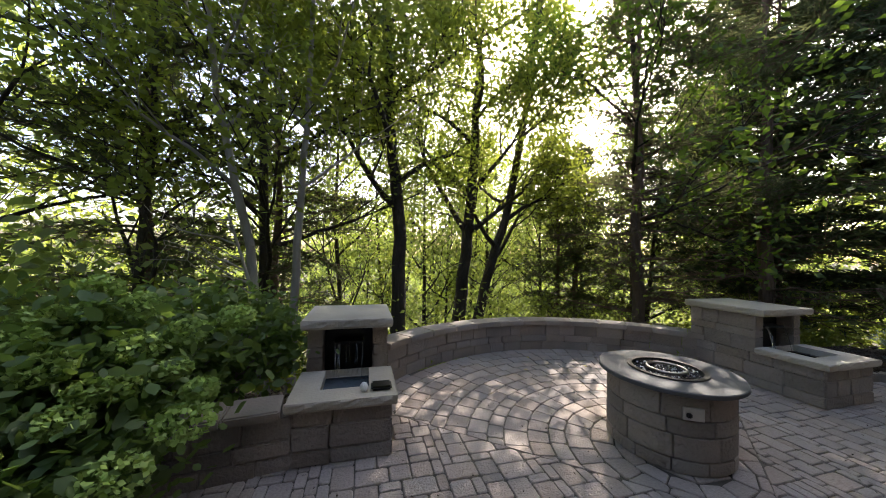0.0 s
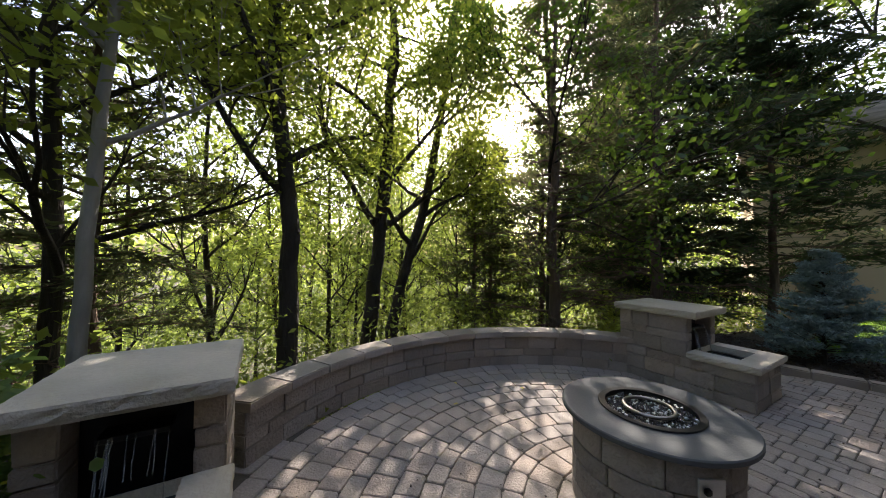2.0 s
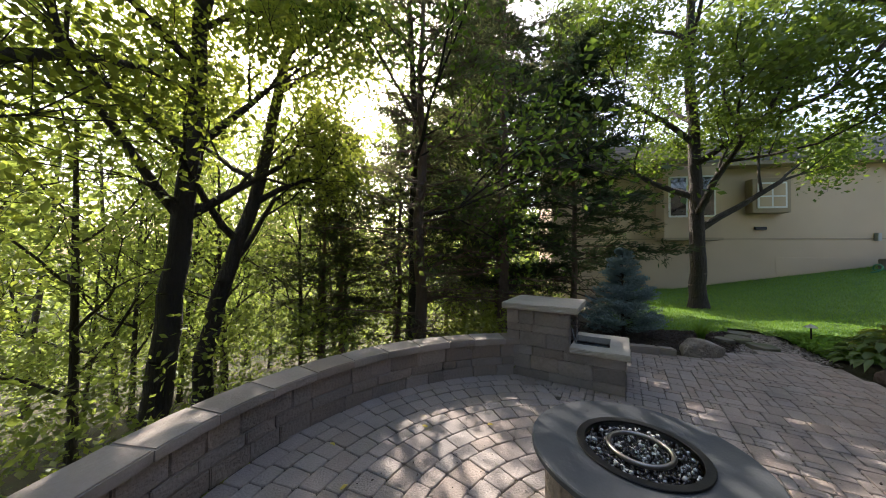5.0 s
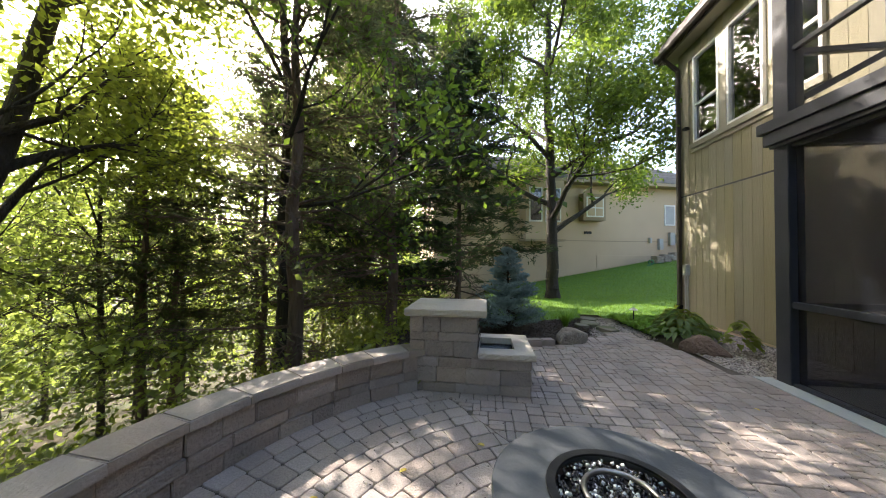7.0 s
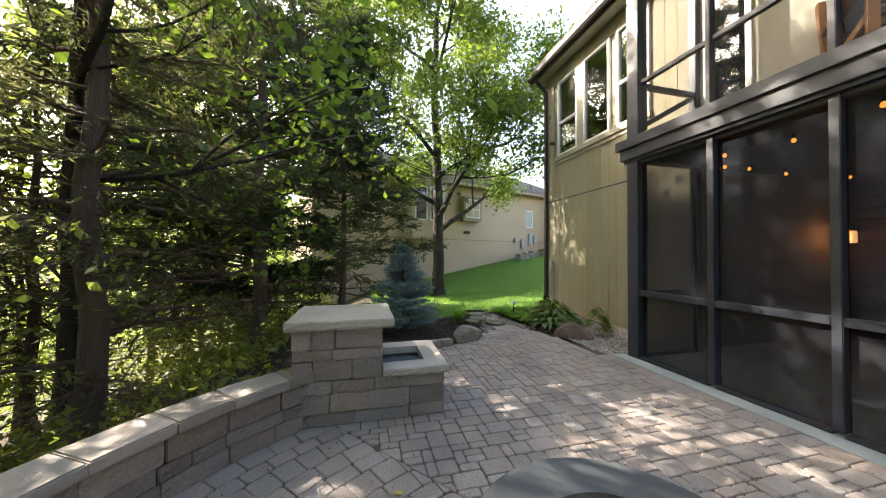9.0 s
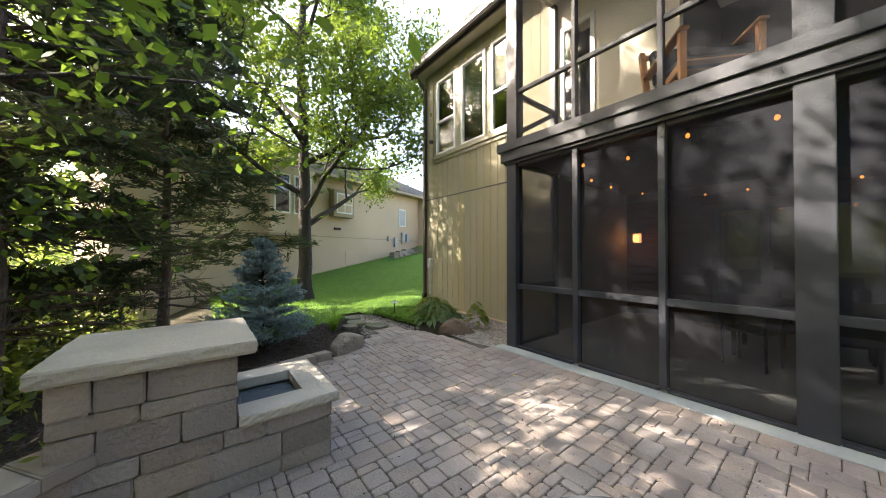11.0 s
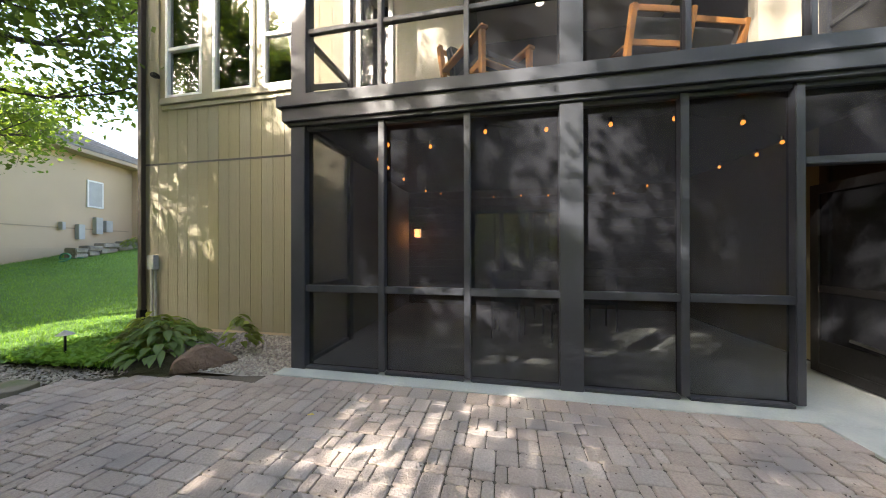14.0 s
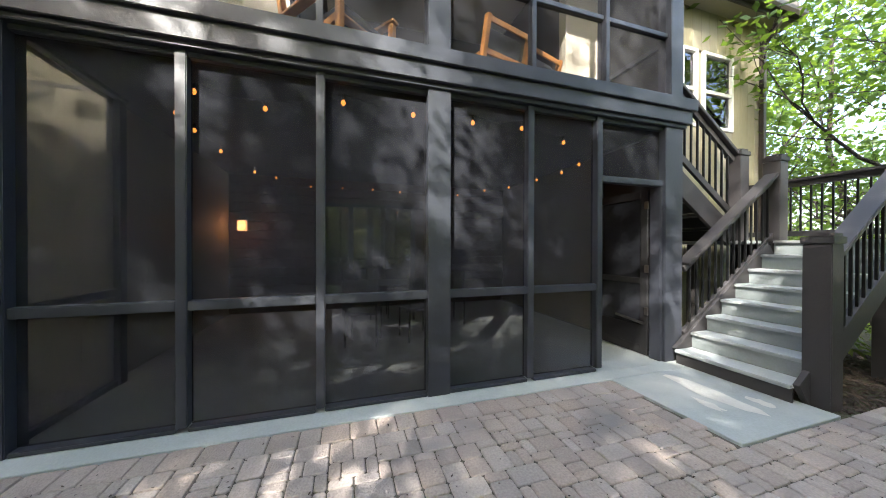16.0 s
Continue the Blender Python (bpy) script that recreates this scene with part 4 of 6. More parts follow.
# string lights round the porch ceiling
sl = thing("string_lights", (2.2, -3.0, 2.5), "string of small amber bulbs looped below the porch ceiling", "string lights")
BULBS = ((3.0, -1.13), (2.4, -1.11), (1.81, -1.13), (1.26, -1.15), (0.61, -1.32), (-0.2, -2.0), (-0.3, -2.5), (-0.25, -3.1), (-0.2, -4.0), (0.2, -4.3), (0.55, -5.0), (1.2, -5.05),
         (1.86, -5.08), (2.44, -5.09), (3.05, -4.9), (3.65, -5.0), (4.15, -4.4), (4.38, -4.0), (4.48, -2.9), (4.5, -2.25), (4.42, -1.7), (4.09, -1.2), (3.66, -1.45))
pts = [Vector((x, y, 2.575 + random.uniform(-0.02, 0.02))) for x, y in BULBS]
segs = []
for a, b in zip(pts, pts[1:] + pts[:1]):
    mid = (a + b) / 2 - Vector((0, 0, 0.05))
    segs += [(np.array(a), np.array(mid), 0.003, 0.003), (np.array(mid), np.array(b), 0.003, 0.003)]
part("cable", mesh_np("cable", *tube_np(segs, 4)), M_BLACK, sl)
for p in pts:
    part("socket", box(p.x - 0.011, p.x + 0.011, p.y - 0.011, p.y + 0.011, p.z - 0.05, p.z, 0.003), M_BLACK, sl)
    bm = bmesh.new()
    bmesh.ops.create_uvsphere(bm, u_segments=8, v_segments=6, radius=0.02, matrix=pose(p.x, p.y, p.z - 0.072) @ Matrix.Diagonal((1, 1, 1.25, 1)))
    part("bulb", bm, M_BULB, sl)


# porch table and chairs, dim behind the screens
def porch_table():
    t = thing("patio_table", (2.4, -3.4, 0), "dark metal patio table inside the screened porch", "table")
    part("tabletop", box(1.75, 3.05, -3.85, -2.95, 0.70, 0.73, 0.008), M_BLACK, t)
    for x in (1.83, 2.97):
        for y in (-3.77, -3.03):
            part("leg", beam((x, y, 0), (x, y, 0.70), 0.04, 0.04), M_BLACK, t)


porch_table()


def metal_chair(m):
    t = thing("patio_chair", (0, 0, 0), "dark metal patio chair inside the screened porch", "chair", "chairs round the porch table")
    part("seat", box(-0.22, 0.22, -0.22, 0.22, 0.42, 0.45, 0.01), M_BLACK, t)
    part("backrest", box(-0.22, 0.22, 0.20, 0.225, 0.55, 0.88, 0.01), M_BLACK, t)
    for x in (-0.2, 0.2):
        part("leg", beam((x, -0.2, 0), (x, -0.2, 0.43), 0.025, 0.025), M_BLACK, t)
        part("leg", beam((x, 0.2, 0), (x, 0.21, 0.86), 0.025, 0.025), M_BLACK, t)
    t.matrix_basis = m
    return t


ch = metal_chair(pose(2.0, -2.7, 0.003, 0, 0, 10))
for m in (pose(2.75, -2.65, 0.003, 0, 0, -14), pose(2.05, -4.15, 0.003, 0, 0, 178), pose(2.8, -4.1, 0.003, 0, 0, 190), pose(1.3, -3.4, 0.003, 0, 0, 95)):
    copy_thing(ch, m)

# upper room
solid("floor_upper", box(-0.72, 5.02, -4.4, PY - 0.2, 2.845, FLOOR_UP + 0.03), M_DARK, "dark deck boards of the upper porch", "floor", kind="structure")
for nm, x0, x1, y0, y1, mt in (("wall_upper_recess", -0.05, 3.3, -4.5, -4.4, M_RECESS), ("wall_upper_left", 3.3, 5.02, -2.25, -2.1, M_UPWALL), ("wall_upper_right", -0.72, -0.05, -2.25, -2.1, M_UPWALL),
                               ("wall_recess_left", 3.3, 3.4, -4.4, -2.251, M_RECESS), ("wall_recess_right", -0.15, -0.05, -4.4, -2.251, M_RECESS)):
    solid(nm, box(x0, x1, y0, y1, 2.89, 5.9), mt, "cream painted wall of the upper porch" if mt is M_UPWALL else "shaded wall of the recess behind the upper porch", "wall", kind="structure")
solid("ceiling_upper", box(-0.72, 5.12, -4.5, PY - 0.17, UT + 0.05, UT + 0.12), M_UPWALL, "pale boarded ceiling of the upper porch", "ceiling", kind="structure")
for x, y in ((1.35, -2.2), (2.9, -2.2), (2.2, -3.5), (4.2, -1.6)):
    bm = bmesh.new()
    bmesh.ops.create_cone(bm, cap_ends=True, segments=20, radius1=0.06, radius2=0.065, depth=0.015, matrix=pose(x, y, UT + 0.04))
    solid("downlight", bm, M_DOWN, "lit round recessed ceiling light", "ceiling light", "recessed lights of the upper porch")
ud = thing("door_2", (4.6, -2.09, 2.88), "white framed door behind the upper porch", "door", kind="structure")
for x0, x1, z0, z1 in ((4.85, 4.92, 2.89, 5.1), (4.35, 4.42, 2.89, 5.1), (4.42, 4.85, 5.02, 5.1), (4.42, 4.85, 2.89, 3.05)):
    part("frame", box(x0, x1, -2.098, -2.06, z0, z1, 0.004), M_WHITE, ud)
part("pane", box(4.42, 4.85, -2.096, -2.085, 3.05, 5.02), M_GLASS_DIM, ud)


def lounge_chair(m):
    t = thing("lounge_chair", (0, 0, 0), "orange-stained wooden lounge chair with dark cushions on the upper porch", "lounge chair", "chairs of the upper porch")
    for x in (-0.33, 0.33):
        part("front_leg", beam((x, -0.35, 0), (x, -0.35, 0.66), 0.06, 0.06, 0.006), M_CHAIRWOOD, t)
        part("back_leg", beam((x, 0.30, 0), (x, 0.54, 1.0), 0.06, 0.07, 0.006), M_CHAIRWOOD, t)
        part("arm", beam((x, -0.40, 0.68), (x, 0.42, 0.62), 0.09, 0.035, 0.006), M_CHAIRWOOD, t)
        part("side_rail", beam((x, -0.35, 0.34), (x, 0.36, 0.24), 0.04, 0.08, 0.006), M_CHAIRWOOD, t)
    for k in (0, 2, 4):
        s = k / 4
        part("back_rail", beam((-0.3, 0.36 + 0.19 * s, 0.35 + 0.6 * s), (0.3, 0.36 + 0.19 * s, 0.35 + 0.6 * s), 0.02, 0.07, 0.004), M_CHAIRWOOD, t)
    for k in range(5):
        part("seat_slat", beam((-0.3, -0.33 + 0.15 * k, 0.36 - 0.02 * k), (0.3, -0.33 + 0.15 * k, 0.36 - 0.02 * k), 0.09, 0.02, 0.004), M_CHAIRWOOD, t)
    part("seat_cushion", box(-0.3, 0.3, -0.36, 0.3, 0.385, 0.49, 0.03), M_CUSHION, t, "dark grey seat cushion")
    part("back_cushion", box(-0.29, 0.29, 0.0, 0.11, 0.0, 0.5, 0.03, None, pose(0, 0.25, 0.47, -14)), M_CUSHION, t, "dark grey back cushion")
    t.matrix_basis = m
    return t


lc = lounge_chair(pose(3.01, -1.57, FLOOR_UP + 0.03, 0, 0, 221))
copy_thing(lc, pose(1.29, -2.1, FLOOR_UP + 0.03, 0, 0, 15))
copy_thing(lc, pose(0.62, -2.4, FLOOR_UP + 0.03, 0, 0, 17))

# ---- our house ----
HY = -2.1


def siding_wall(name, x0, x1, z0, z1, holes, label, board=0.203):
    """Upright siding boards with grooves between them, cut round the openings."""
    t = thing(name, ((x0 + x1) / 2, HY, z0), label, "house wall", kind="structure")
    x = x0
    while x < x1 - 0.01:
        w = min(board, x1 - x)
        spans = [(z0, z1)]
        for hx0, hx1, hz0, hz1 in holes:
            if x + w > hx0 + 0.01 and x < hx1 - 0.01:
                spans = [s for a, b in spans for s in ((a, min(b, hz0)), (max(a, hz1), b)) if s[1] - s[0] > 0.02]
        for a, b in spans:
            part("siding_board", box(x + 0.0012, x + w - 0.0012, HY - 0.03, HY, a, b, 0.003), M_SIDING, t)
        x += w
    for a, b in ((z0, z1),):
        cuts = sorted(set([x0, x1] + [h for hh in holes for h in hh[:2]]))
        for c0, c1 in zip(cuts[:-1], cuts[1:]):
            mid = (c0 + c1) / 2
            sp = [(a, b)]
            for hx0, hx1, hz0, hz1 in holes:
                if hx0 < mid < hx1:
                    sp = [s for u, v in sp for s in ((u, min(v, hz0)), (max(u, hz1), v)) if s[1] - s[0] > 0.02]
            for u, v in sp:
                part("sheathing", box(c0, c1, HY - 0.15, HY - 0.031, u, v), M_SIDING, t)
    return t


def sash_window(name, x0, x1, z0, z1, split, label, blind=0.0):
    t = thing(name, ((x0 + x1) / 2, HY, z0), label, "window", kind="structure")
    f = 0.055
    for a, b, c, d, nm in ((x0, x0 + f, z0, z1, "frame"), (x1 - f, x1, z0, z1, "frame"), (x0 + f, x1 - f, z1 - f, z1, "frame"), (x0 + f, x1 - f, z0, z0 + f, "frame")):
        part(nm, box(a, b, HY - 0.08, HY + 0.02, c, d, 0.004), M_WHITE, t)
    zs = [(z0 + f, z1 - f)]
    if split:
        part("meeting_rail", box(x0 + f, x1 - f, HY - 0.07, HY + 0.008, split - 0.03, split + 0.03, 0.004), M_WHITE, t)
        zs = [(z0 + f, split - 0.03), (split + 0.03, z1 - f)]
    for a, b in zs:
        part("pane", box(x0 + f, x1 - f, HY - 0.04, HY - 0.03, a, b), M_GLASS, t)
    if blind:
        zz = z1 - f - 0.02
        while zz > z1 - f - blind:
            part("blind_slat", box(x0 + f, x1 - f, HY - 0.11, HY - 0.075, zz - 0.006, zz, 0.0), M_BLIND, t)
            zz -= 0.045
    return t


LW = ((8.41, 7.66), (7.46, 6.69), (6.52, 5.80))
holes = [(b, a, 3.85, 5.74) for a, b in LW]
wl = siding_wall("wall_house_lower", 5.12, 8.92, 0.02, 2.745, [], "olive tan vertical board siding of the house")
wu = siding_wall("wall_house_upper", 5.12, 8.92, 2.775, 6.1, holes, "olive tan vertical board siding round the upper windows")
part("seam_trim", box(5.12, 8.92, HY - 0.02, HY + 0.004, 2.745, 2.775), M_GUTTER, wl, "dark flashing between the siding sheets")
part("foundation", box(5.12, 8.88, HY - 0.15, HY - 0.012, -0.3, 0.02), M_STUCCO, wl, "bare concrete foundation edge")
for i, (a, b) in enumerate(LW):
    sash_window("window_%d" % (i + 1), b, a, 3.85, 5.74, 4.68 if i != 1 else 0, "white framed sash window reflecting the trees")
sill = thing("window_sill", (7.1, HY, 3.75), "tan timber sill board under the upper windows", "window sill", kind="structure")
part("sill_board", box(5.75, 8.47, HY + 0.001, HY + 0.06, 3.74, 3.845, 0.006), M_SIDE_TRIM, sill)
part("apron", box(5.75, 8.47, HY + 0.001, HY + 0.025, 3.66, 3.738, 0.004), M_SIDE_TRIM, sill)
part("mullion_board", box(7.465, 7.655, HY + 0.001, HY + 0.02, 3.85, 5.74, 0.004), M_SIDE_TRIM, sill)
# end wall and the room behind the windows
solid("wall_house_end", box(8.78, 8.92, -14, HY - 0.151, -0.3, 6.1), M_SIDING, "olive tan end wall of the house", "house wall", kind="structure")
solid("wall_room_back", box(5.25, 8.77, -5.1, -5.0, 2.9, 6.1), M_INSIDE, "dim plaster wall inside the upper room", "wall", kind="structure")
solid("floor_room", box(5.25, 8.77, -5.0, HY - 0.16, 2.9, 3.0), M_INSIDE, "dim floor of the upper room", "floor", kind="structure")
solid("ceiling_room", box(5.25, 8.77, -5.0, HY - 0.16, 5.95, 6.05), M_UPWALL, "pale ceiling of the upper room", "ceiling", kind="structure")
rl = thing("table_lamp", (7.0, -3.0, 3.0), "lit amber lamp inside the upper room", "lamp")
part("stand", beam((7.0, -3.0, 3.0), (7.0, -3.0, 4.0), 0.05, 0.05), M_BLACK, rl)
part("shade", box(6.85, 7.15, -3.15, -2.85, 4.0, 4.22, 0.03), M_LAMP, rl, "glowing amber shade")


def roof_edge(name, x0, x1, z, out, label):
    t = thing(name, ((x0 + x1) / 2, HY + out, z), label, "roof", kind="structure")
    part("soffit", box(x0, x1, HY - 0.15, HY + out - 0.03, z - 0.03, z, 0.0), M_SIDE_TRIM, t)
    part("fascia", box(x0, x1, HY + out - 0.03, HY + out, z - 0.06, z + 0.14, 0.004), M_GUTTER, t)
    bm = bmesh.new()
    prof = [(0.0, 0.0), (0.09, 0.0), (0.12, 0.05), (0.12, 0.12), (0.105, 0.12), (0.105, 0.055), (0.085, 0.015), (0.015, 0.015), (0.015, 0.12), (0.0, 0.12)]
    a = [bm.verts.new((x0, HY + out + 0.002 + u, z + w)) for u, w in prof]
    b = [bm.verts.new((x1, HY + out + 0.002 + u, z + w)) for u, w in prof]
    for i in range(len(prof)):
        j = (i + 1) % len(prof)
        bm.faces.new((a[i], a[j], b[j], b[i]))
    bm.faces.new(a)
    bm.faces.new(b[::-1])
    bmesh.ops.recalc_face_normals(bm, faces=bm.faces)
    part("gutter", bm, M_GUTTER, t, "dark brown gutter")
    for k in range(14):
        y0, y1 = HY + out - 0.4 * k, HY + out - 0.4 * (k + 1)
        part("shingle_course", box(x0, x1, y1, y0, z + 0.14 + 0.18 * k, z + 0.34 + 0.18 * k, 0.0), M_ROOF, t)
    return t


roof_edge("roof_left", 5.12, 9.15, 6.08, 0.32, "dark eave and gutter of the house roof")
roof_edge("roof_porch", -0.9, 5.12, 5.86, 1.35, "dark eave above the screened porch")
roof_edge("roof_right", -4.85, -0.9, 5.40, 0.32, "dark eave and gutter of the lower house roof")


def downspout(x, ztop, zbot, label):
    t = thing("downspout", (x, HY + 0.08, zbot), label, "downspout")
    part("pipe", beam((x, HY + 0.05, zbot + 0.35), (x, HY + 0.05, ztop - 0.35), 0.07, 0.09, 0.008), M_GUTTER, t)
    part("elbow", beam((x, HY + 0.05, ztop - 0.36), (x + 0.05, HY + 0.36, ztop - 0.02), 0.07, 0.08, 0.008), M_GUTTER, t)
    part("outlet", beam((x, HY + 0.05, zbot + 0.37), (x, HY + 0.06, zbot), 0.10, 0.10, 0.01), M_BLACK, t)
    return t


downspout(8.86, 6.08, ground_z(8.9, -2.1) - 0.02, "dark brown rain pipe at the corner of the house")
downspout(-4.38, 5.4, -0.2, "tan-brown rain pipe at the corner of the house")
mb = thing("electric_meter", (8.62, HY, 0.5), "grey electric box with conduits on the house wall", "electric box")
part("cabinet", box(8.55, 8.70, HY + 0.003, HY + 0.09, 0.98, 1.22, 0.01), M_GREY, mb)
for x in (8.58, 8.66):
    part("conduit", beam((x, HY + 0.04, 0.0), (x, HY + 0.04, 0.98), 0.03, 0.03, 0.006), M_GREY, mb)
fl = thing("flood_lamp", (8.55, HY, 4.25), "small dark flood lamp on the siding", "wall lamp")
part("lamp_head", box(8.5, 8.6, HY + 0.02, HY + 0.12, 4.2, 4.27, 0.015), M_BLACK, fl)
part("bracket", box(8.53, 8.57, HY + 0.001, HY + 0.03, 4.21, 4.26, 0.004), M_BLACK, fl)

# right-hand house wall beyond the porch
RW = ((-2.35, -2.74), (-2.87, -3.64))
siding_wall("wall_house_right", -4.45, -0.82, -0.3, 5.4, [(b, a, 3.36, 4.68) for a, b in RW], "tan siding wall behind the outdoor stairs")
for i, (a, b) in enumerate(RW):
    sash_window("window_%d" % (i + 4), b, a, 3.36, 4.68, 4.0, "white framed window with half-drawn white blinds", 0.55)
solid("wall_house_right_end", box(-4.45, -4.31, -14, HY - 0.151, -0.3, 5.4), M_SIDING, "tan end wall of the house", "house wall", kind="structure")
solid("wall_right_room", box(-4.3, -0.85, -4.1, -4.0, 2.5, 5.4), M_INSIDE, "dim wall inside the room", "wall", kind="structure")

# ---- outdoor stairs ----
st = thing("stairs", (-1.4, -0.45, 0), "outdoor timber stairs with grey treads and dark brown rails", "stairs", kind="structure")
RUN, RISE, N = 0.247, 0.176, 8
SY0, SY1 = -0.88, 0.06
X1, Z1 = -0.53, 0.158


def flight(parent, x_first, z_first, sign, n, y0, y1, mt=M_TREAD, mr=M_RISER):
    for k in range(n):
        x = x_first + sign * RUN * k
        zt = z_first + RISE * k
        a, b = sorted((x, x + sign * (RUN + 0.03)))
        part("tread", box(a, b, y0, y1, zt - 0.035, zt, 0.006), mt, parent)
        rx = x + sign * 0.03
        part("riser", box(min(rx, rx + sign * 0.02), max(rx, rx + sign * 0.02), y0, y1, zt - RISE + 0.001, zt - 0.036, 0.0), mr if k else M_BROWN, parent)


def stringer(parent, p, q, y, t=0.045, h=0.26):
    part("stringer", beam((p[0], y, p[1]), (q[0], y, q[1]), t, h), M_BROWN, parent)


flight(st, X1, Z1, -1, N, SY0, SY1)
LZ = Z1 + RISE * (N - 1)
XL = X1 - RUN * (N - 1)
for y in (SY0 - 0.025, SY1 + 0.025):
    stringer(st, (X1 - 0.10, 0.06), (XL, LZ - 0.12), y)
part("landing", box(XL - 1.25, XL - RUN - 0.031, -2.02, SY1 + 0.05, LZ - 0.04, LZ, 0.006), M_TREAD, st, "grey painted landing")
part("landing", box(XL - RUN - 0.03, XL + 0.05, -2.02, SY0 - 0.05, LZ - 0.04, LZ, 0.006), M_TREAD, st)
part("landing_fascia", box(XL - 1.25, XL - 0.05, SY1 + 0.052, SY1 + 0.09, LZ - 0.3, LZ - 0.002, 0.004), M_BROWN, st)
part("landing_fascia", box(XL - 1.29, XL - 1.252, -2.02, SY1 + 0.09, LZ - 0.3, LZ - 0.002, 0.004), M_BROWN, st)
for x, y in ((XL - 1.15, -1.9), (XL - 1.15, -0.05), (XL - 0.1, -0.05), (XL - 0.1, -1.9)):
    part("landing_post", beam((x, y, -0.3), (x, y, LZ - 0.041), 0.12, 0.12), M_BROWN, st)


def newel(parent, x, y, z0, z1, w=0.17):
    n = part("newel_post", box(x - w / 2, x + w / 2, y - w / 2, y + w / 2, z0, z1 - 0.09, 0.006), M_BROWN, parent)
    part("post_cap", box(x - w / 2 - 0.012, x + w / 2 + 0.012, y - w / 2 - 0.012, y + w / 2 + 0.012, z1 - 0.088, z1 - 0.03, 0.006), M_BROWN, n)
    part("cap_top", box(x - w / 2, x + w / 2, y - w / 2, y + w / 2, z1 - 0.029, z1, 0.025), M_BROWN, n)


def railing(parent, p, q, up=0.92, low=0.12, gap=0.105):
    p, q = Vector(p), Vector(q)
    part("handrail", beam(p + Vector((0, 0, up)), q + Vector((0, 0, up)), 0.15, 0.04, 0.006), M_BROWN, parent)
    part("top_rail", beam(p + Vector((0, 0, up - 0.06)), q + Vector((0, 0, up - 0.06)), 0.04, 0.075, 0.004), M_BROWN, parent)
    part("bottom_rail", beam(p + Vector((0, 0, low)), q + Vector((0, 0, low)), 0.04, 0.08, 0.004), M_BROWN, parent)
    flat = Vector((q.x - p.x, q.y - p.y))
    n = max(2, int(flat.length / gap))
    for k in range(1, n):
        c = p.lerp(q, k / n)
        part("baluster", beam(c + Vector((0, 0, low)), c + Vector((0, 0, up - 0.06)), 0.02, 0.02, 0.0), M_BLACK, parent)


RY0, RY1 = -0.93, 0.14
newel(st, -0.78, RY1, -0.02, 1.42)
newel(st, XL - 0.15, RY0, 0.0, LZ + 1.12, 0.17)
newel(st, XL - 0.15, RY1, 0.0, LZ + 1.12, 0.17)
slope = RISE / RUN
railing(st, (-0.73, RY0, Z1 + 0.03), (XL - 0.10, RY0, Z1 + 0.03 + slope * (-0.73 - XL + 0.10)))
railing(st, (-0.88, RY1, Z1 + 0.16), (XL - 0.10, RY1, Z1 + 0.16 + slope * (-0.88 - XL + 0.10)))
LX = XL - 1.2
railing(st, (LX, -2.0, LZ), (LX, RY1, LZ))
railing(st, (LX, RY1, LZ), (XL - 0.2, RY1, LZ))
# second flight, back up towards the upper porch
part("landing", box(XL + 0.051, -1.86, -2.02, SY0 - 0.05, LZ - 0.04, LZ, 0.006), M_TREAD, st)
flight(st, -1.86, LZ + RISE, 1, 4, -1.94, -1.14, M_BROWN, M_BROWN)
for y in (-1.97, -1.115):
    stringer(st, (-1.86, LZ + 0.04), (-0.77, LZ + 0.04 + slope * 1.09), y)
newel(st, -1.98, -1.11, LZ, LZ + 1.2, 0.17)
railing(st, (-1.9, -1.11, LZ + 0.19), (-0.78, -1.11, LZ + 0.19 + slope * 1.12), 0.94, 0.14)

# ---- neighbouring house ----
U = Vector((0.316, -0.949, 0)).normalized()
V = Vector((-U.y, U.x, 0)) * -1
NB = Vector((18.57, -3.68, 0))
NM = Matrix(((U.x, V.x, 0, NB.x), (U.y, V.y, 0, NB.y), (0, 0, 1, 0), (0, 0, 0, 1)))


def nb(name, u0, u1, w0, w1, z0, z1, mat, parent, bevel=0.01, label=""):
    return part(name, box(u0, u1, w0, w1, z0, z1, bevel, None, NM), mat, parent, label)


nh = thing("neighbour_house", NM @ Vector((0, -3, 0.5)), "tan stucco house with a brown shingle roof across the lawn", "house")
nb("wall", -9.0, 7.5, -6.0, 0.0, -1.5, 5.15, M_STUCCO, nh)
nb("band", -9.0, 6.0, 0.0, 0.02, 2.16, 2.2, M_STUCCO_TRIM, nh, 0.0, "thin dark reveal line")
nb("utility_panel", -0.2, 3.0, 0.0, 0.02, 0.7, 1.42, M_STUCCO, nh, 0.004)
nb("wall", 6.2, 7.5, 0.0, 2.0, -1.5, 5.15, M_STUCCO, nh)
bay = nb("bay", -4.6, -2.55, 0.003, 0.75, 2.2, 5.12, M_STUCCO, nh, 0.01, "projecting tan bay with dark windows")
nb("bay_base", -4.65, -2.5, 0.003, 0.8, 2.1, 2.2, M_STUCCO_TRIM, bay)
for u0, u1 in ((-4.45, -3.75), (-3.6, -2.75)):
    w = nb("window", u0, u1, 0.752, 0.80, 3.05, 4.75, M_WHITE, bay)
    nb("pane", u0 + 0.07, u1 - 0.07, 0.802, 0.806, 3.12, 4.68, M_GEM_D, w, 0.0)
bx = nb("window_box", -1.25, 0.05, 0.003, 0.42, 3.22, 4.62, M_STUCCO_TRIM, nh, 0.02, "tan boxed-out window")
w = nb("window", -1.1, -0.1, 0.422, 0.46, 3.4, 4.45, M_WHITE, bx)
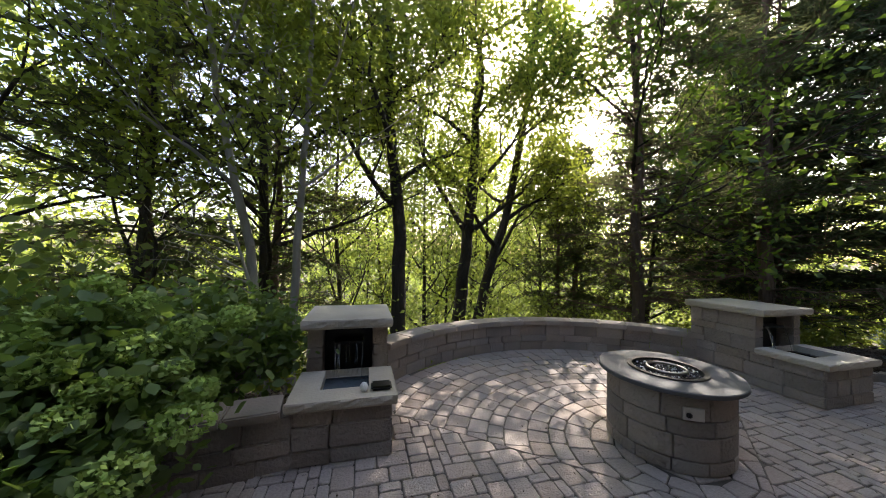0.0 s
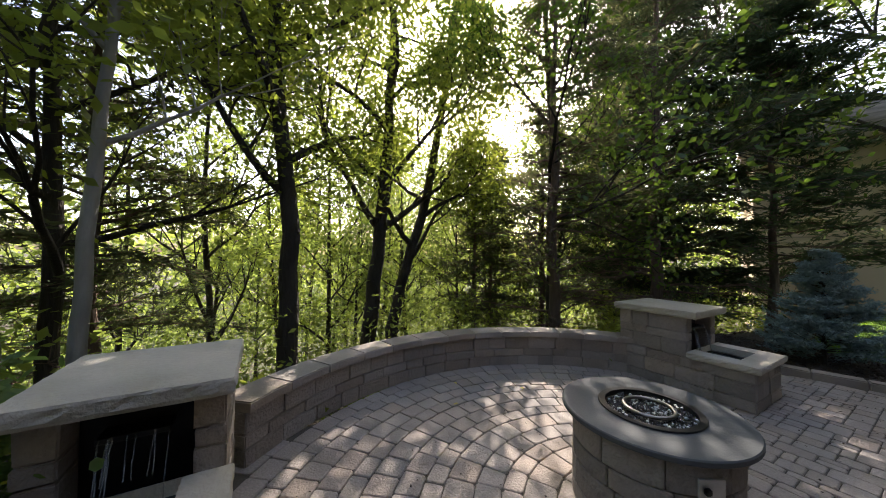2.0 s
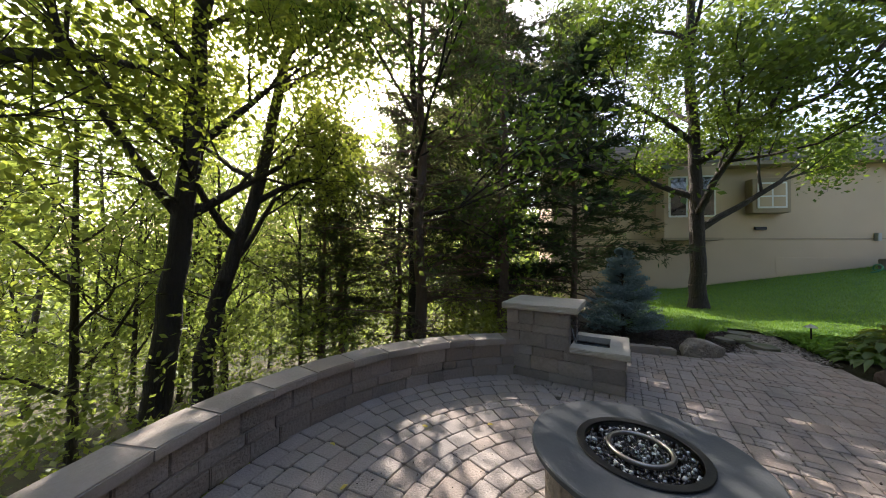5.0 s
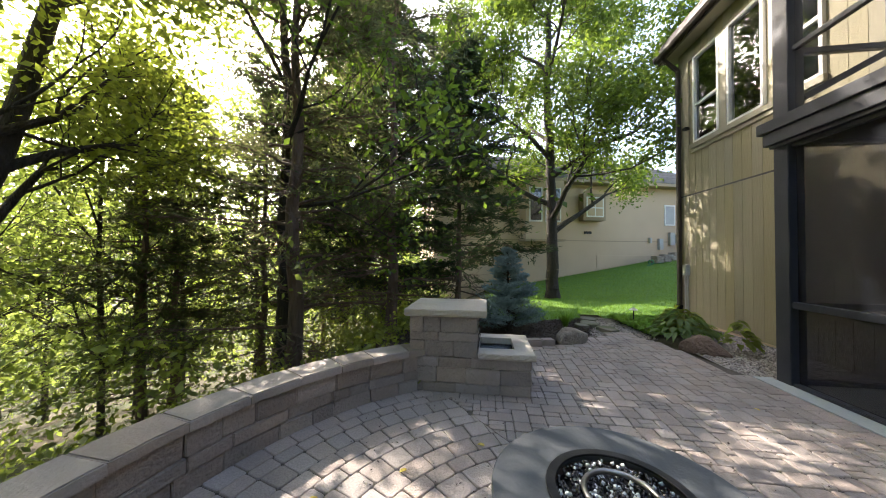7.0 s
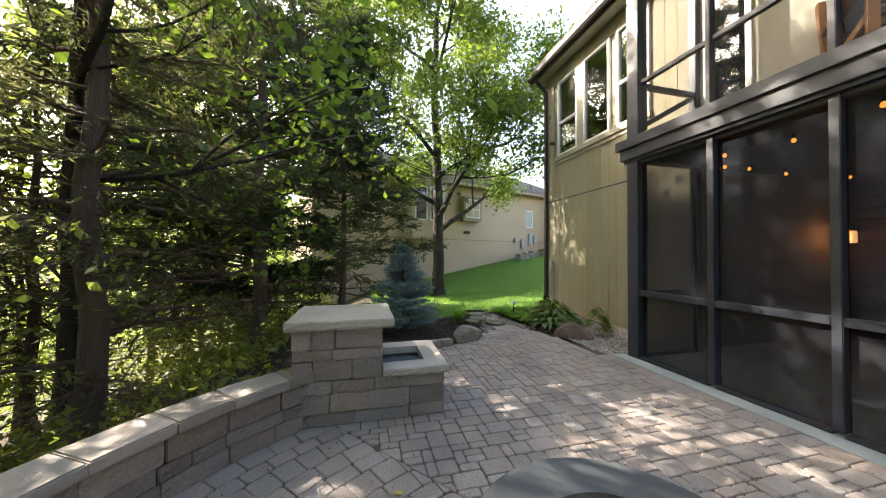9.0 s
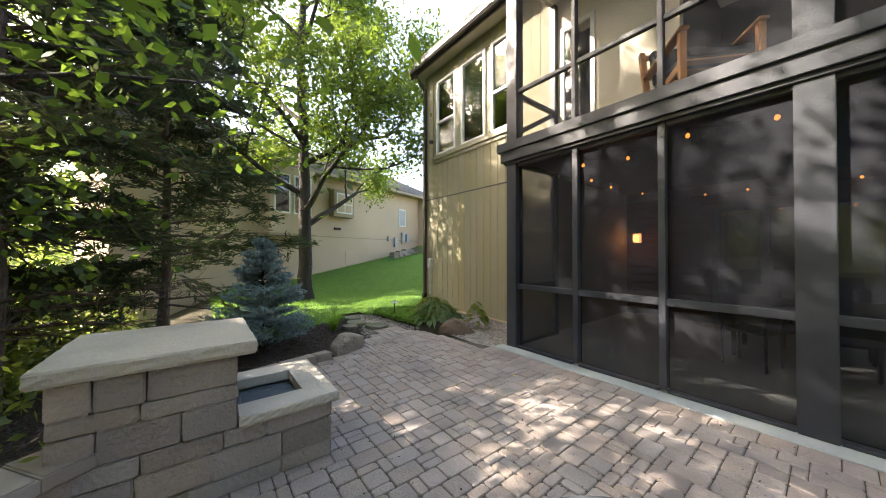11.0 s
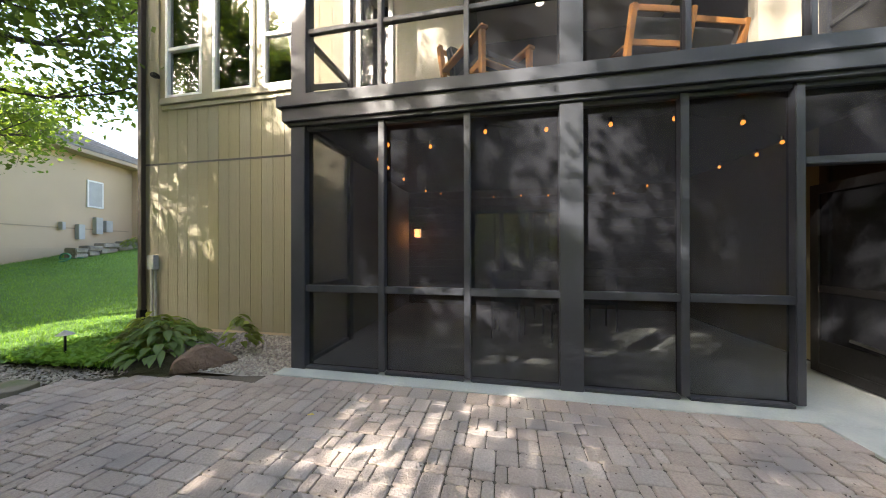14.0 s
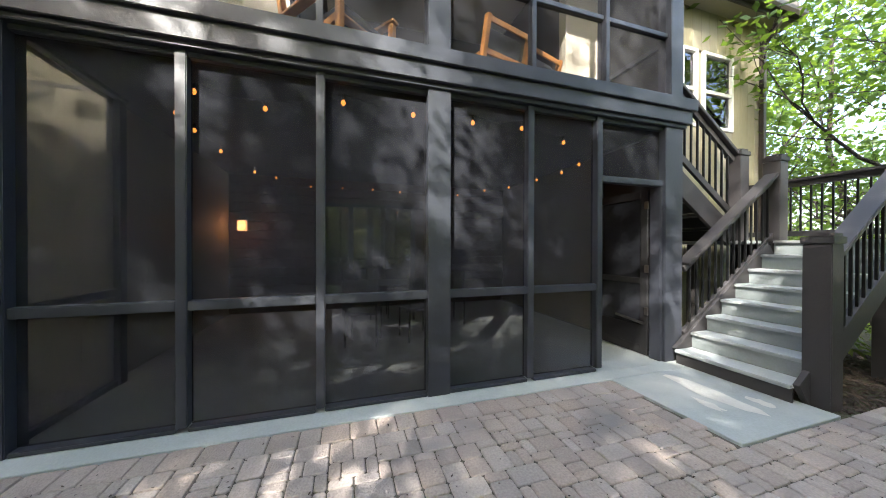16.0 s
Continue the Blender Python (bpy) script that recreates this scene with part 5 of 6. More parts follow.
for u0, u1 in ((-1.03, -0.63), (-0.57, -0.17)):
    for z0, z1 in ((3.47, 3.85), (3.91, 4.38)):
        nb("pane", u0, u1, 0.462, 0.466, z0, z1, M_STUCCO, w, 0.0)
w = nb("window", 4.05, 4.75, 0.003, 0.05, 3.1, 4.25, M_WHITE, nh)
nb("pane", 4.12, 4.68, 0.052, 0.056, 3.17, 4.18, M_GREY, w, 0.0)
nb("wall_lamp", -0.95, -0.55, 0.003, 0.10, 2.55, 2.68, M_BLACK, nh)
for u0, u1, z0, z1 in ((3.6, 3.85, 1.75, 2.35), (4.3, 4.6, 2.0, 2.7), (4.75, 5.05, 2.1, 2.6), (3.0, 3.12, 2.1, 2.4)):
    nb("meter_box", u0, u1, 0.003, 0.16, z0, z1, M_GREY, nh)
rf = nb("eave", -9.4, 8.0, -0.1, 0.6, 5.15, 5.32, M_STUCCO_TRIM, nh, 0.01, "brown eave board")
roof = nb("roof", -9.3, 7.9, -6.0, -0.1, 5.152, 5.3, M_ROOF, nh, 0.01, "brown-grey shingle roof")
for k in range(26):
    nb("shingle_course", -9.4, 8.0, 0.62 - 0.27 * (k + 1), 0.62 - 0.27 * k, 5.322 + 0.12 * k, 5.46 + 0.12 * k, M_ROOF, roof, 0.0)
ns = thing("stone_edging", NM @ Vector((3.6, 1.1, 1.0)), "stacked pale stone bed edging by the neighbouring house", "stone wall")
for row in range(2):
    for x, w in course(3.8, 0.45, 0.9):
        me = block_mesh("stone_block", w - 0.02, 0.4, 0.19, 0.03, 0.012)
        p = NM @ Vector((2.2 + x + w / 2, 1.15, 0))
        set_piece("stone_block", me, M_ROCK, ns, Matrix.Translation((p.x, p.y, ground_z(p.x, p.y) + 0.08 + 0.19 * row)) @ NM.to_3x3().to_4x4())
hose = thing("garden_hose", NM @ Vector((2.0, 0.7, 0.8)), "green garden hose hanging by the neighbour's wall", "hose")
segs, prev = [], None
for k in range(40):
    s = k / 39
    p = NM @ Vector((1.6 + 0.9 * s, 1.4 - 0.3 * s + 0.25 * math.sin(s * 9), 0))
    q = np.array((p.x, p.y, ground_z(p.x, p.y) + 0.02 + 0.75 * max(0, math.sin(s * 6.0)) * s))
    if prev is not None:
        segs.append((prev, q, 0.028, 0.028))
    prev = q
part("tube", mesh_np("tube", *tube_np(segs, 6), smooth=True), M_HOSE, hose)


# ---- trees ----
def at(x, y, dz=-0.1):
    return (x, y, ground_z(x, y) + dz)


# the three dark oaks behind the wall
tree("oak_tree", at(0.72, 6.5), 11, [(0, 0, 0), (0.02, 0.1, 3.0), (-0.25, 0.3, 6.0), (-0.5, 0.5, 10.5)], 0.17,
     [(0.42, 300, 0.9, 0.8), (0.47, 70, 1.0, 1.0), (0.56, 200, 0.7, 0.7), (0.62, 330, 0.9, 0.9), (0.70, 100, 0.8, 0.9), (0.78, 230, 0.7, 0.9), (0.86, 20, 0.9, 0.8), (0.95, 150, 1.0, 0.8), (1.0, 280, 1.4, 0.8)],
     3, 2.3, 0.12, 8, 0.3, M_LEAF, M_BARK, "tall dark-barked oak with forking limbs behind the curved wall", group="oaks behind the wall")
tree("oak_tree", at(2.45, 8.2), 12, [(0, 0, 0), (0.25, 0.0, 2.6), (0.55, 0.1, 5.6), (0.7, 0.2, 9.5)], 0.205,
     [(0.48, 80, 1.1, 0.95), (0.52, 280, 1.2, 1.0), (0.60, 125, 0.9, 0.7), (0.66, 330, 0.9, 0.9), (0.74, 250, 0.8, 0.9), (0.80, 100, 1.3, 0.5), (0.84, 180, 0.8, 0.8), (0.92, 320, 0.9, 0.8), (1.0, 30, 1.4, 0.8)],
     3, 2.4, 0.12, 5, 0.28, M_LEAF, M_BARK, "dark-barked oak with wide forking limbs behind the curved wall", group="oaks behind the wall")
# Unseen top above 8.5 m is added to shade the stairs and house wall.
tree("oak_tree", at(3.3, 8.6), 13, [(0, 0, 0), (0.0, 0.0, 1.4), (0.3, 0.0, 2.8), (0.95, 0.0, 4.8), (1.7, 0.2, 8.5), (2.1, 0.1, 12.5), (1.5, -0.7, 16.0)], 0.17,
     [(0.37, 65, 0.9, 0.9), (0.42, 250, 1.0, 0.9), (0.48, 120, 0.8, 0.6), (0.53, 330, 0.8, 0.8), (0.6, 110, 0.9, 0.7), (0.67, 80, 1.2, 0.8), (0.71, 300, 0.6, 0.9), (0.75, 30, 0.9, 0.6), (0.79, 190, 0.6, 0.8), (0.81, 250, 0.7, 1.1), (0.85, 200, 0.5, 1.2), (0.89, 290, 0.5, 1.2), (0.93, 150, 0.6, 1.1), (0.97, 230, 0.7, 1.1), (1.0, 0, 1.2, 0.9)],
     3, 2.0, 0.12, 5, 0.28, M_LEAF, M_BARK, "leaning dark-barked oak in the woods", group="oaks behind the wall")
# pale thin stems by the first fountain
tree("birch_tree", at(-1.25, 4.55), 14, [(0, 0, 0), (-0.22, 0.05, 2.0), (-0.75, 0.3, 4.0), (-1.1, 0.5, 6.5)], 0.07,
     [(0.5, 250, 0.7, 0.8), (0.6, 40, 0.8, 0.8), (0.7, 150, 0.7, 0.9), (0.8, 300, 0.9, 0.9), (0.9, 90, 0.8, 0.9), (1.0, 200, 1.3, 0.8)],
     2, 1.6, 0.10, 11, 0.26, M_LEAF, M_BARK_PALE, "thin leaning tree with pale smooth bark", group="thin pale trees")
tree("birch_tree", at(-0.9, 4.45), 15, [(0, 0, 0), (0.02, 0.05, 2.0), (0.1, 0.2, 4.0), (0.1, 0.4, 7.0)], 0.062,
     [(0.5, 30, 0.7, 0.8), (0.6, 250, 0.8, 0.8), (0.7, 120, 0.7, 0.9), (0.8, 330, 0.9, 0.9), (0.9, 60, 0.8, 0.9), (1.0, 200, 1.3, 0.8)],
     2, 1.6, 0.10, 11, 0.26, M_LEAF, M_BARK_PALE, "thin upright tree with pale bark beside the fountain", group="thin pale trees")
# a broad leafy tree in the woods beyond the hydrangeas
for sd, x, y, h in ((20, -1.9, 6.6, 1.1),):
    tree("hickory_tree", at(x, y), sd, [(0, 0, 0), (0.05, 0.0, 2.5 * h), (-0.1, 0.1, 5.0 * h), (0.1, 0.1, 8.0 * h)], 0.11,
         [(0.3, 150, 0.4, 0.9), (0.38, 60, 0.5, 0.9), (0.45, 200, 0.4, 1.0), (0.5, 300, 0.5, 0.8), (0.56, 120, 0.5, 1.0), (0.62, 180, 0.5, 1.0), (0.7, 40, 0.6, 0.9), (0.78, 250, 0.7, 0.8), (0.88, 140, 0.8, 0.8), (1.0, 0, 1.3, 0.8)],
         2, 2.1, 0.12, 8, 0.28, M_LEAF, M_BARK, "leafy broad-crowned tree in the woods beyond the hydrangeas")
rng = np.random.default_rng(29)
dead = thing("dead_branch", (-1.15, 4.3, 0.0), "bare grey dead branch leaning among the thin trees", "branch")
segs = []
for k in range(9):
    p = np.array([-1.2 - 0.05 * k, 4.3, 0.5 + 0.16 * k])
    d = np.array([-0.75, -0.1 + 0.05 * k, 0.35])
    r0 = 0.014
    for m in range(5):
        q = p + d * 0.24 + rng.normal(size=3) * 0.05
        segs.append((p, q, r0, r0 * 0.75))
        segs.append((q, q + d * 0.15 + rng.normal(size=3) * 0.12, 0.005, 0.002))
        p, r0 = q, r0 * 0.75
part("twigs", mesh_np("twigs", *tube_np(segs, 5), smooth=True), M_BARK_PALE, dead)
part("stem", mesh_np("stem", *tube_np([(np.array([-1.15, 4.3, -0.9]), np.array([-1.25, 4.3, 0.6]), 0.03, 0.025), (np.array([-1.25, 4.3, 0.6]), np.array([-1.62, 4.3, 1.85]), 0.025, 0.012)], 6), smooth=True), M_BARK_PALE, dead)
# maple on the lawn
tree("maple_tree", at(12.95, -0.09), 16, [(0, 0, 0), (0.05, 0.0, 2.0), (0.1, 0.05, 4.6), (0.0, 0.2, 8.0), (0.1, 0.1, 11.0)], 0.24,
     [(0.33, 180, 0.75, 1.0), (0.38, 260, 0.5, 0.9), (0.40, 20, 0.6, 0.9), (0.45, 100, 0.6, 0.9), (0.50, 200, 0.6, 1.0), (0.55, 310, 0.7, 0.9), (0.6, 60, 0.7, 0.9), (0.68, 160, 0.7, 0.9), (0.75, 270, 0.8, 0.8), (0.8, 0, 0.9, 0.8), (0.9, 120, 1.0, 0.7), (1.0, 240, 1.4, 0.7)],
     3, 2.9, 0.15, 13, 0.30, M_LEAF_MAPLE, M_BARK, "maple with a full light green crown on the lawn")

# an oak hidden among the cedars, with one long limb over the patio
# Trunk is assumed; the upper crown is added to shade the pad and stairs.
tree("oak_tree", at(6.9, 6.5), 17, [(0, 0, 0), (0.0, 0.0, 3.0), (-0.1, -0.1, 6.0), (-0.4, 0.0, 10.5)], 0.13,
     [(0.45, 221, 0.05, 1.05), (0.49, 226, 0.25, 1.0), (0.72, 250, 0.4, 0.8), (0.76, 190, 0.5, 0.7), (0.82, 300, 0.5, 0.8), (0.86, 40, 0.8, 0.6), (0.9, 225, 0.6, 0.8), (0.95, 330, 0.6, 0.7), (1.0, 120, 1.0, 0.6)],
     2, 2.5, 0.12, 16, 0.34, M_LEAF_DARK, M_BARK, "oak among the cedars with a limb over the patio")
# a taller tree east of the cedars
for sd, x, y in ((18, 17.5, 9.0),):
    tree("maple_tree", at(x, y), sd, [(0, 0, 0), (0.05, 0.0, 3.0), (0.1, 0.05, 7.0), (0.0, 0.2, 11.0), (0.1, 0.1, 14.0)], 0.22,
         [(0.3, 100, 0.7, 1.0), (0.38, 260, 0.6, 1.0), (0.42, 20, 0.6, 0.9), (0.5, 200, 0.6, 1.0), (0.58, 310, 0.7, 1.0), (0.66, 60, 0.7, 0.9), (0.74, 160, 0.7, 0.9), (0.82, 270, 0.8, 0.8), (0.9, 0, 0.9, 0.8), (1.0, 240, 1.4, 0.7)],
         3, 2.8, 0.17, 3, 0.32, M_LEAF_MAPLE, M_BARK, "tall leafy tree at the edge of the woods")

# cedars
LAB = "dark feathery cedar with bare lower branches in the woods"
cedar("cedar_tree", at(6.0, 5.66), 21, 11.0, 2.1, 3.1, 0.14, LAB, per=19, leaf=(0.15, 0.026), open_side=(215, 330, 7.0), group="cedars at the woods' edge")
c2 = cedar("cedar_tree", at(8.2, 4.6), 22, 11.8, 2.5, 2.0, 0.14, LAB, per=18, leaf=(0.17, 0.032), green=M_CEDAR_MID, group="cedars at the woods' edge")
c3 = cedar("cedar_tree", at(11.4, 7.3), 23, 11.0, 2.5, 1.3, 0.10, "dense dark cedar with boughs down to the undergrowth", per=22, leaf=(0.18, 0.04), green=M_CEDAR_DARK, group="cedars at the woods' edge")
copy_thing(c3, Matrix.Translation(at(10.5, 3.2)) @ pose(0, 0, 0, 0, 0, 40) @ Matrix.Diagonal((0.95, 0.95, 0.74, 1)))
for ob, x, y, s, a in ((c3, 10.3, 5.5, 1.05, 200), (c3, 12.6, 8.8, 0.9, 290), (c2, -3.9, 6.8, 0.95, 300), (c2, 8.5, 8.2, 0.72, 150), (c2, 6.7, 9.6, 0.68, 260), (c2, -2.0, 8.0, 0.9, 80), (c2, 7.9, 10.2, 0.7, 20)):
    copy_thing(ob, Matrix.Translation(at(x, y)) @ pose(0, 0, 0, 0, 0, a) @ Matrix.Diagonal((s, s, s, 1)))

# slender woodland trees
rng = np.random.default_rng(5)
saps = []
for k, (lm, br) in enumerate(((M_LEAF_SUN, M_BARK), (M_LEAF, M_BARK), (M_LEAF_SUN, M_BARK), (M_LEAF_DARK, M_BARK))):
    saps.append(tree("sapling", (60 + 8 * k, 70, ground_z(60, 70)), 30 + k, [(0, 0, 0), (0.1 - 0.1 * k, 0.05, 2.0), (0.3 - 0.3 * k, 0.1, 4.0), (0.4 - 0.3 * k, 0.2, 6.5)], 0.075,
        [(0.25, 40, 0.8, 0.8), (0.32, 200, 0.9, 0.9), (0.4, 280, 0.7, 0.9), (0.5, 120, 0.8, 1.0), (0.58, 350, 0.8, 0.9), (0.68, 220, 0.9, 0.9), (0.78, 80, 0.9, 0.8), (0.9, 300, 1.0, 0.8), (1.0, 150, 1.3, 0.8)],
        2, 1.7, 0.14, 4, 0.24, lm, br, "slender woodland tree with sunlit leaves", group="slender woodland trees"))
spots = [(2.2, 11.2), (1.0, 13.0), (-0.6, 9.8), (9.2, 8.4), (3.9, 14.5), (8.8, 11.0), (10.5, 10.0), (0.2, 16.5), (-1.2, 14.0), (-2.8, 12.0), (-4.8, 10.8), (-7.5, 7.0), (-5.0, 5.2), (-7.0, 4.0),
         (-3.2, 5.4), (6.0, 15.0), (-9.0, 10.0), (15.0, 8.5), (-8.5, 1.5), (3.4, 17.0), (7.5, 18.0)]
for i, (x, y) in enumerate(spots):
    s = rng.uniform(0.8, 1.25)
    copy_thing(saps[i % 3], Matrix.Translation(at(x, y)) @ pose(0, 0, 0, rng.uniform(-5, 5), rng.uniform(-5, 5), rng.uniform(0, 360)) @ Matrix.Diagonal((s, s, s * rng.uniform(0.9, 1.2), 1)))
# tall trees down the slope
for x, y, s in ((5.0, 11.4, 0.9), (6.7, 10.6, 0.9), (8.0, 11.4, 1.0), (5.2, 15.0, 1.1), (7.0, 16.0, 1.2), (4.4, 18.0, 1.3), (9.5, 17.0, 1.2), (6.4, 21.0, 1.6), (10.5, 21.0, 1.6), (12.6, 16.0, 1.2), (2.8, 22.0, 1.7)):
    copy_thing(saps[0], Matrix.Translation(at(x, y)) @ pose(0, 0, 0, 0, 0, rng.uniform(0, 360)) @ Matrix.Diagonal((s, s, s * 1.1, 1)))
# trees by the stairs
for i, (x, y) in enumerate(((-8.2, -4.5), (-9.5, -7.5), (-7.2, -8.5), (-11.0, -3.0), (-6.6, -5.6), (-12.5, -9.0), (-9.0, -0.5), (-14, -6))):
    s = rng.uniform(1.0, 1.4)
    copy_thing(saps[3], Matrix.Translation(at(x, y)) @ pose(0, 0, 0, 0, 0, rng.uniform(0, 360)) @ Matrix.Diagonal((s, s, s, 1)))

copy_thing(saps[3], Matrix.Translation(at(-5.7, -0.9)) @ Matrix.Diagonal((1.25, 1.25, 1.0, 1)))

# woodland thicket
rng = np.random.default_rng(8)
cs = []
while len(cs) < 2600:
    x, y = rng.uniform(-16, 24), rng.uniform(4.6, 34)
    d = math.hypot(x - 2, y - 1.5)
    if d < 4.5 or (x > 9.0 and y < 6.0) or (y < 6.2 and 5 < x < 9):
        continue
    h = rng.uniform(0.1, 2.0) * (1.0 if y < 14 else 1.6)
    cs.append((x, y, ground_z(x, y) + h))
for _ in range(420):
    x, y = rng.uniform(-13, -2.4), rng.uniform(1.0, 5.5)
    cs.append((x, y, ground_z(x, y) + rng.uniform(0.1, 1.6)))
for _ in range(260):
    x, y = rng.uniform(-14, -4.6), rng.uniform(-9, 0.5)
    cs.append((x, y, ground_z(x, y) + rng.uniform(0.1, 2.2)))
for _ in range(170):
    x, y = rng.uniform(9.6, 15.5), rng.uniform(4.3, 6.6)
    cs.append((x, y, ground_z(x, y) + rng.uniform(0.1, 1.5)))
cs = np.array(cs)
c = clumps(rng, cs, 42, 0.30, 0.75)
solid("woodland_thicket", mesh_np("woodland_thicket", *leaves_np(rng, c, 0.125, 0.068, 0.45)), M_LEAF_SUN, "sunlit yellow-green undergrowth filling the woods", "undergrowth", kind="stuff")
# far woods
cs = []
for _ in range(1300):
    a = rng.uniform(-70, 80)
    d = rng.uniform(34, 90)
    x, y = 2 + d * math.sin(radians(a)), d * math.cos(radians(a))
    gap = math.exp(-((a - 14) / 7) ** 2)
    cs.append((x, y, ground_z(x, y) + rng.uniform(0.3, 14) * (1 - 0.3 * gap)))
c = clumps(rng, np.array(cs), 34, 1.5, 0.7)
solid("far_woods", mesh_np("far_woods", *leaves_np(rng, c, 0.75, 0.5, 0.4)), M_LEAF_SUN, "sunlit tree tops of the valley beyond", "woods", kind="stuff")
# trees on the far side of the stairs
cs = []
for _ in range(420):
    a = rng.uniform(-145, -72)
    d = rng.uniform(16, 40)
    x, y = d * math.sin(radians(a)), d * math.cos(radians(a))
    cs.append((x, y, ground_z(x, y) + rng.uniform(0.3, 14)))
c = clumps(rng, np.array(cs), 60, 1.0, 0.75)
solid("side_woods", mesh_np("side_woods", *leaves_np(rng, c, 0.4, 0.25, 0.4)), M_LEAF_DARK, "deep green trees beyond the outdoor stairs", "woods", kind="stuff")
# weeds and dead twigs on the slope by the wall
rng = np.random.default_rng(9)
cs = []
while len(cs) < 330:
    x, y = rng.uniform(-3, 12), rng.uniform(3.0, 7.5)
    if math.hypot(x - RING_C[0], y - RING_C[1]) < 3.0 or (x < 0.4 and y < 3.6) or (4.0 < x < 5.6 and y < 3.5) or (x > 5.5 and y < 3.8) :
        continue
    cs.append((x, y, ground_z(x, y) + rng.uniform(0.02, 0.45)))
c = clumps(rng, np.array(cs), 40, 0.2, 0.7)
solid("slope_weeds", mesh_np("slope_weeds", *leaves_np(rng, c, 0.09, 0.05, 0.5)), M_LEAF, "low green weeds on the slope behind the wall", "weeds", kind="stuff")


# ---- garden plants ----
def spruce(base, height, radius):
    rng = np.random.default_rng(41)
    t = thing("blue_spruce", base, "young blue spruce with silvery blue needles in the mulch bed", "spruce")
    b = np.array(base, float)
    segs, c, al = [(b, b + np.array((0, 0, height)), 0.035, 0.006)], [], []
    z = 0.08
    while z < height * 0.97:
        reach = radius * (1 - z / height) ** 0.85 + 0.05
        for k in range(7):
            az = rng.uniform(0, 2 * np.pi)
            d = np.array([math.sin(az), math.cos(az), rng.uniform(0.1, 0.55)])
            p = b + np.array((0, 0, z + rng.uniform(-0.04, 0.04)))
            q = p + d * reach * rng.uniform(0.75, 1.1)
            segs.append((p, q, 0.008, 0.002))
            twigs = [(p + (q - p) * 0.1, q)]
            for s in np.linspace(0.35, 0.9, 4):
                for sg in (-1, 1):
                    o = np.array([d[1] * sg, -d[0] * sg, 0.15]) + d * 0.8
                    twigs.append((p + (q - p) * s, p + (q - p) * s + o * reach * 0.28))
            for a, e in twigs:
                n = int(12 + 40 * np.linalg.norm(e - a) / 0.5)
                s = rng.uniform(0, 1, (n, 1))
                c.append(a + (e - a) * s + rng.normal(size=(n, 3)) * 0.012)
                al.append(np.repeat((e - a)[None] / (np.linalg.norm(e - a) + 1e-6), n, axis=0))
        z += 0.075
    part("trunk", mesh_np("trunk", *tube_np(segs, 5)), M_BARK, t)
    part("needles", mesh_np("needles", *leaves_np(rng, np.concatenate(c), 0.06, 0.013, 0.0, np.concatenate(al), 1.8)), M_SPRUCE, t)


spruce(at(7.05, 1.95, -0.03), 1.62, 0.62)


def hydrangea(base, seed, r, h, n, heads):
    rng = np.random.default_rng(seed)
    t = thing("hydrangea_bush", base, "large hydrangea bush with green-white flower heads", "bush", "hydrangeas beside the patio")
    b = np.array(base, float)
    segs, tips = [], []
    for _ in range(n):
        az, rr = rng.uniform(0, 2 * np.pi), r * math.sqrt(rng.uniform(0.02, 1))
        tip = b + np.array([rr * math.sin(az), rr * math.cos(az), h * (1 - 0.45 * (rr / r) ** 2) * rng.uniform(0.45, 1.05)])
        mid = b + (tip - b) * 0.5 + np.array([0, 0, 0.1])
        segs += [(b, mid, 0.009, 0.006), (mid, tip, 0.006, 0.003)]
        tips.append(tip)
    tips = np.array(tips)
    part("stems", mesh_np("stems", *tube_np(segs, 4)), M_BARK_PALE, t)
    part("leaves", mesh_np("leaves", *folded_np(rng, clumps(rng, tips, 44, 0.13, 0.7), 0.078, 0.045, 0.5)), M_HYDR, t)
    for p in heads:
        k = 420
        o = rng.normal(size=(k, 3))
        o /= np.linalg.norm(o, axis=1, keepdims=True)
        size = rng.uniform(0.75, 1.15)
        c = np.array(p) * 0.93 + np.array([0, 0, 0.098]) + o * np.array([0.115, 0.115, 0.075]) * size * rng.uniform(0.75, 1.0, (k, 1))
        part("flower_head", mesh_np("flower_head", *leaves_np(rng, c, 0.03, 0.026, 0.3)), M_BLOOM, t)


hydrangea((-1.5, 2.3, 0), 51, 0.64, 1.08, 120, [(-1.64, 2.47, 1.15), (-1.71, 2.19, 1.01), (-1.56, 2.28, 1.01), (-1.68, 2.03, 0.92), (-1.27, 2.18, 0.83), (-1.09, 2.34, 0.87), (-1.21, 1.98, 0.68), (-0.88, 2.04, 0.61), (-1.05, 2.11, 0.71), (-1.39, 2.43, 1.03)])
hydrangea((-1.55, 1.7, 0), 55, 0.5, 0.7, 80, [(-1.51, 1.97, 0.8), (-1.31, 1.79, 0.61), (-1.03, 1.64, 0.41), (-0.88, 1.88, 0.51), (-1.3, 1.92, 0.69)])
hydrangea((-2.3, 1.5, 0), 52, 0.75, 1.0, 120, [(-2.0, 1.45, 1.02), (-2.2, 1.9, 1.1)])
hydrangea((-2.9, 2.7, 0), 53, 0.8, 1.2, 120, [(-2.6, 2.5, 1.25)])
hydrangea((-1.15, 2.95, -0.02), 54, 0.55, 1.15, 80, [(-0.87, 2.51, 0.93)])


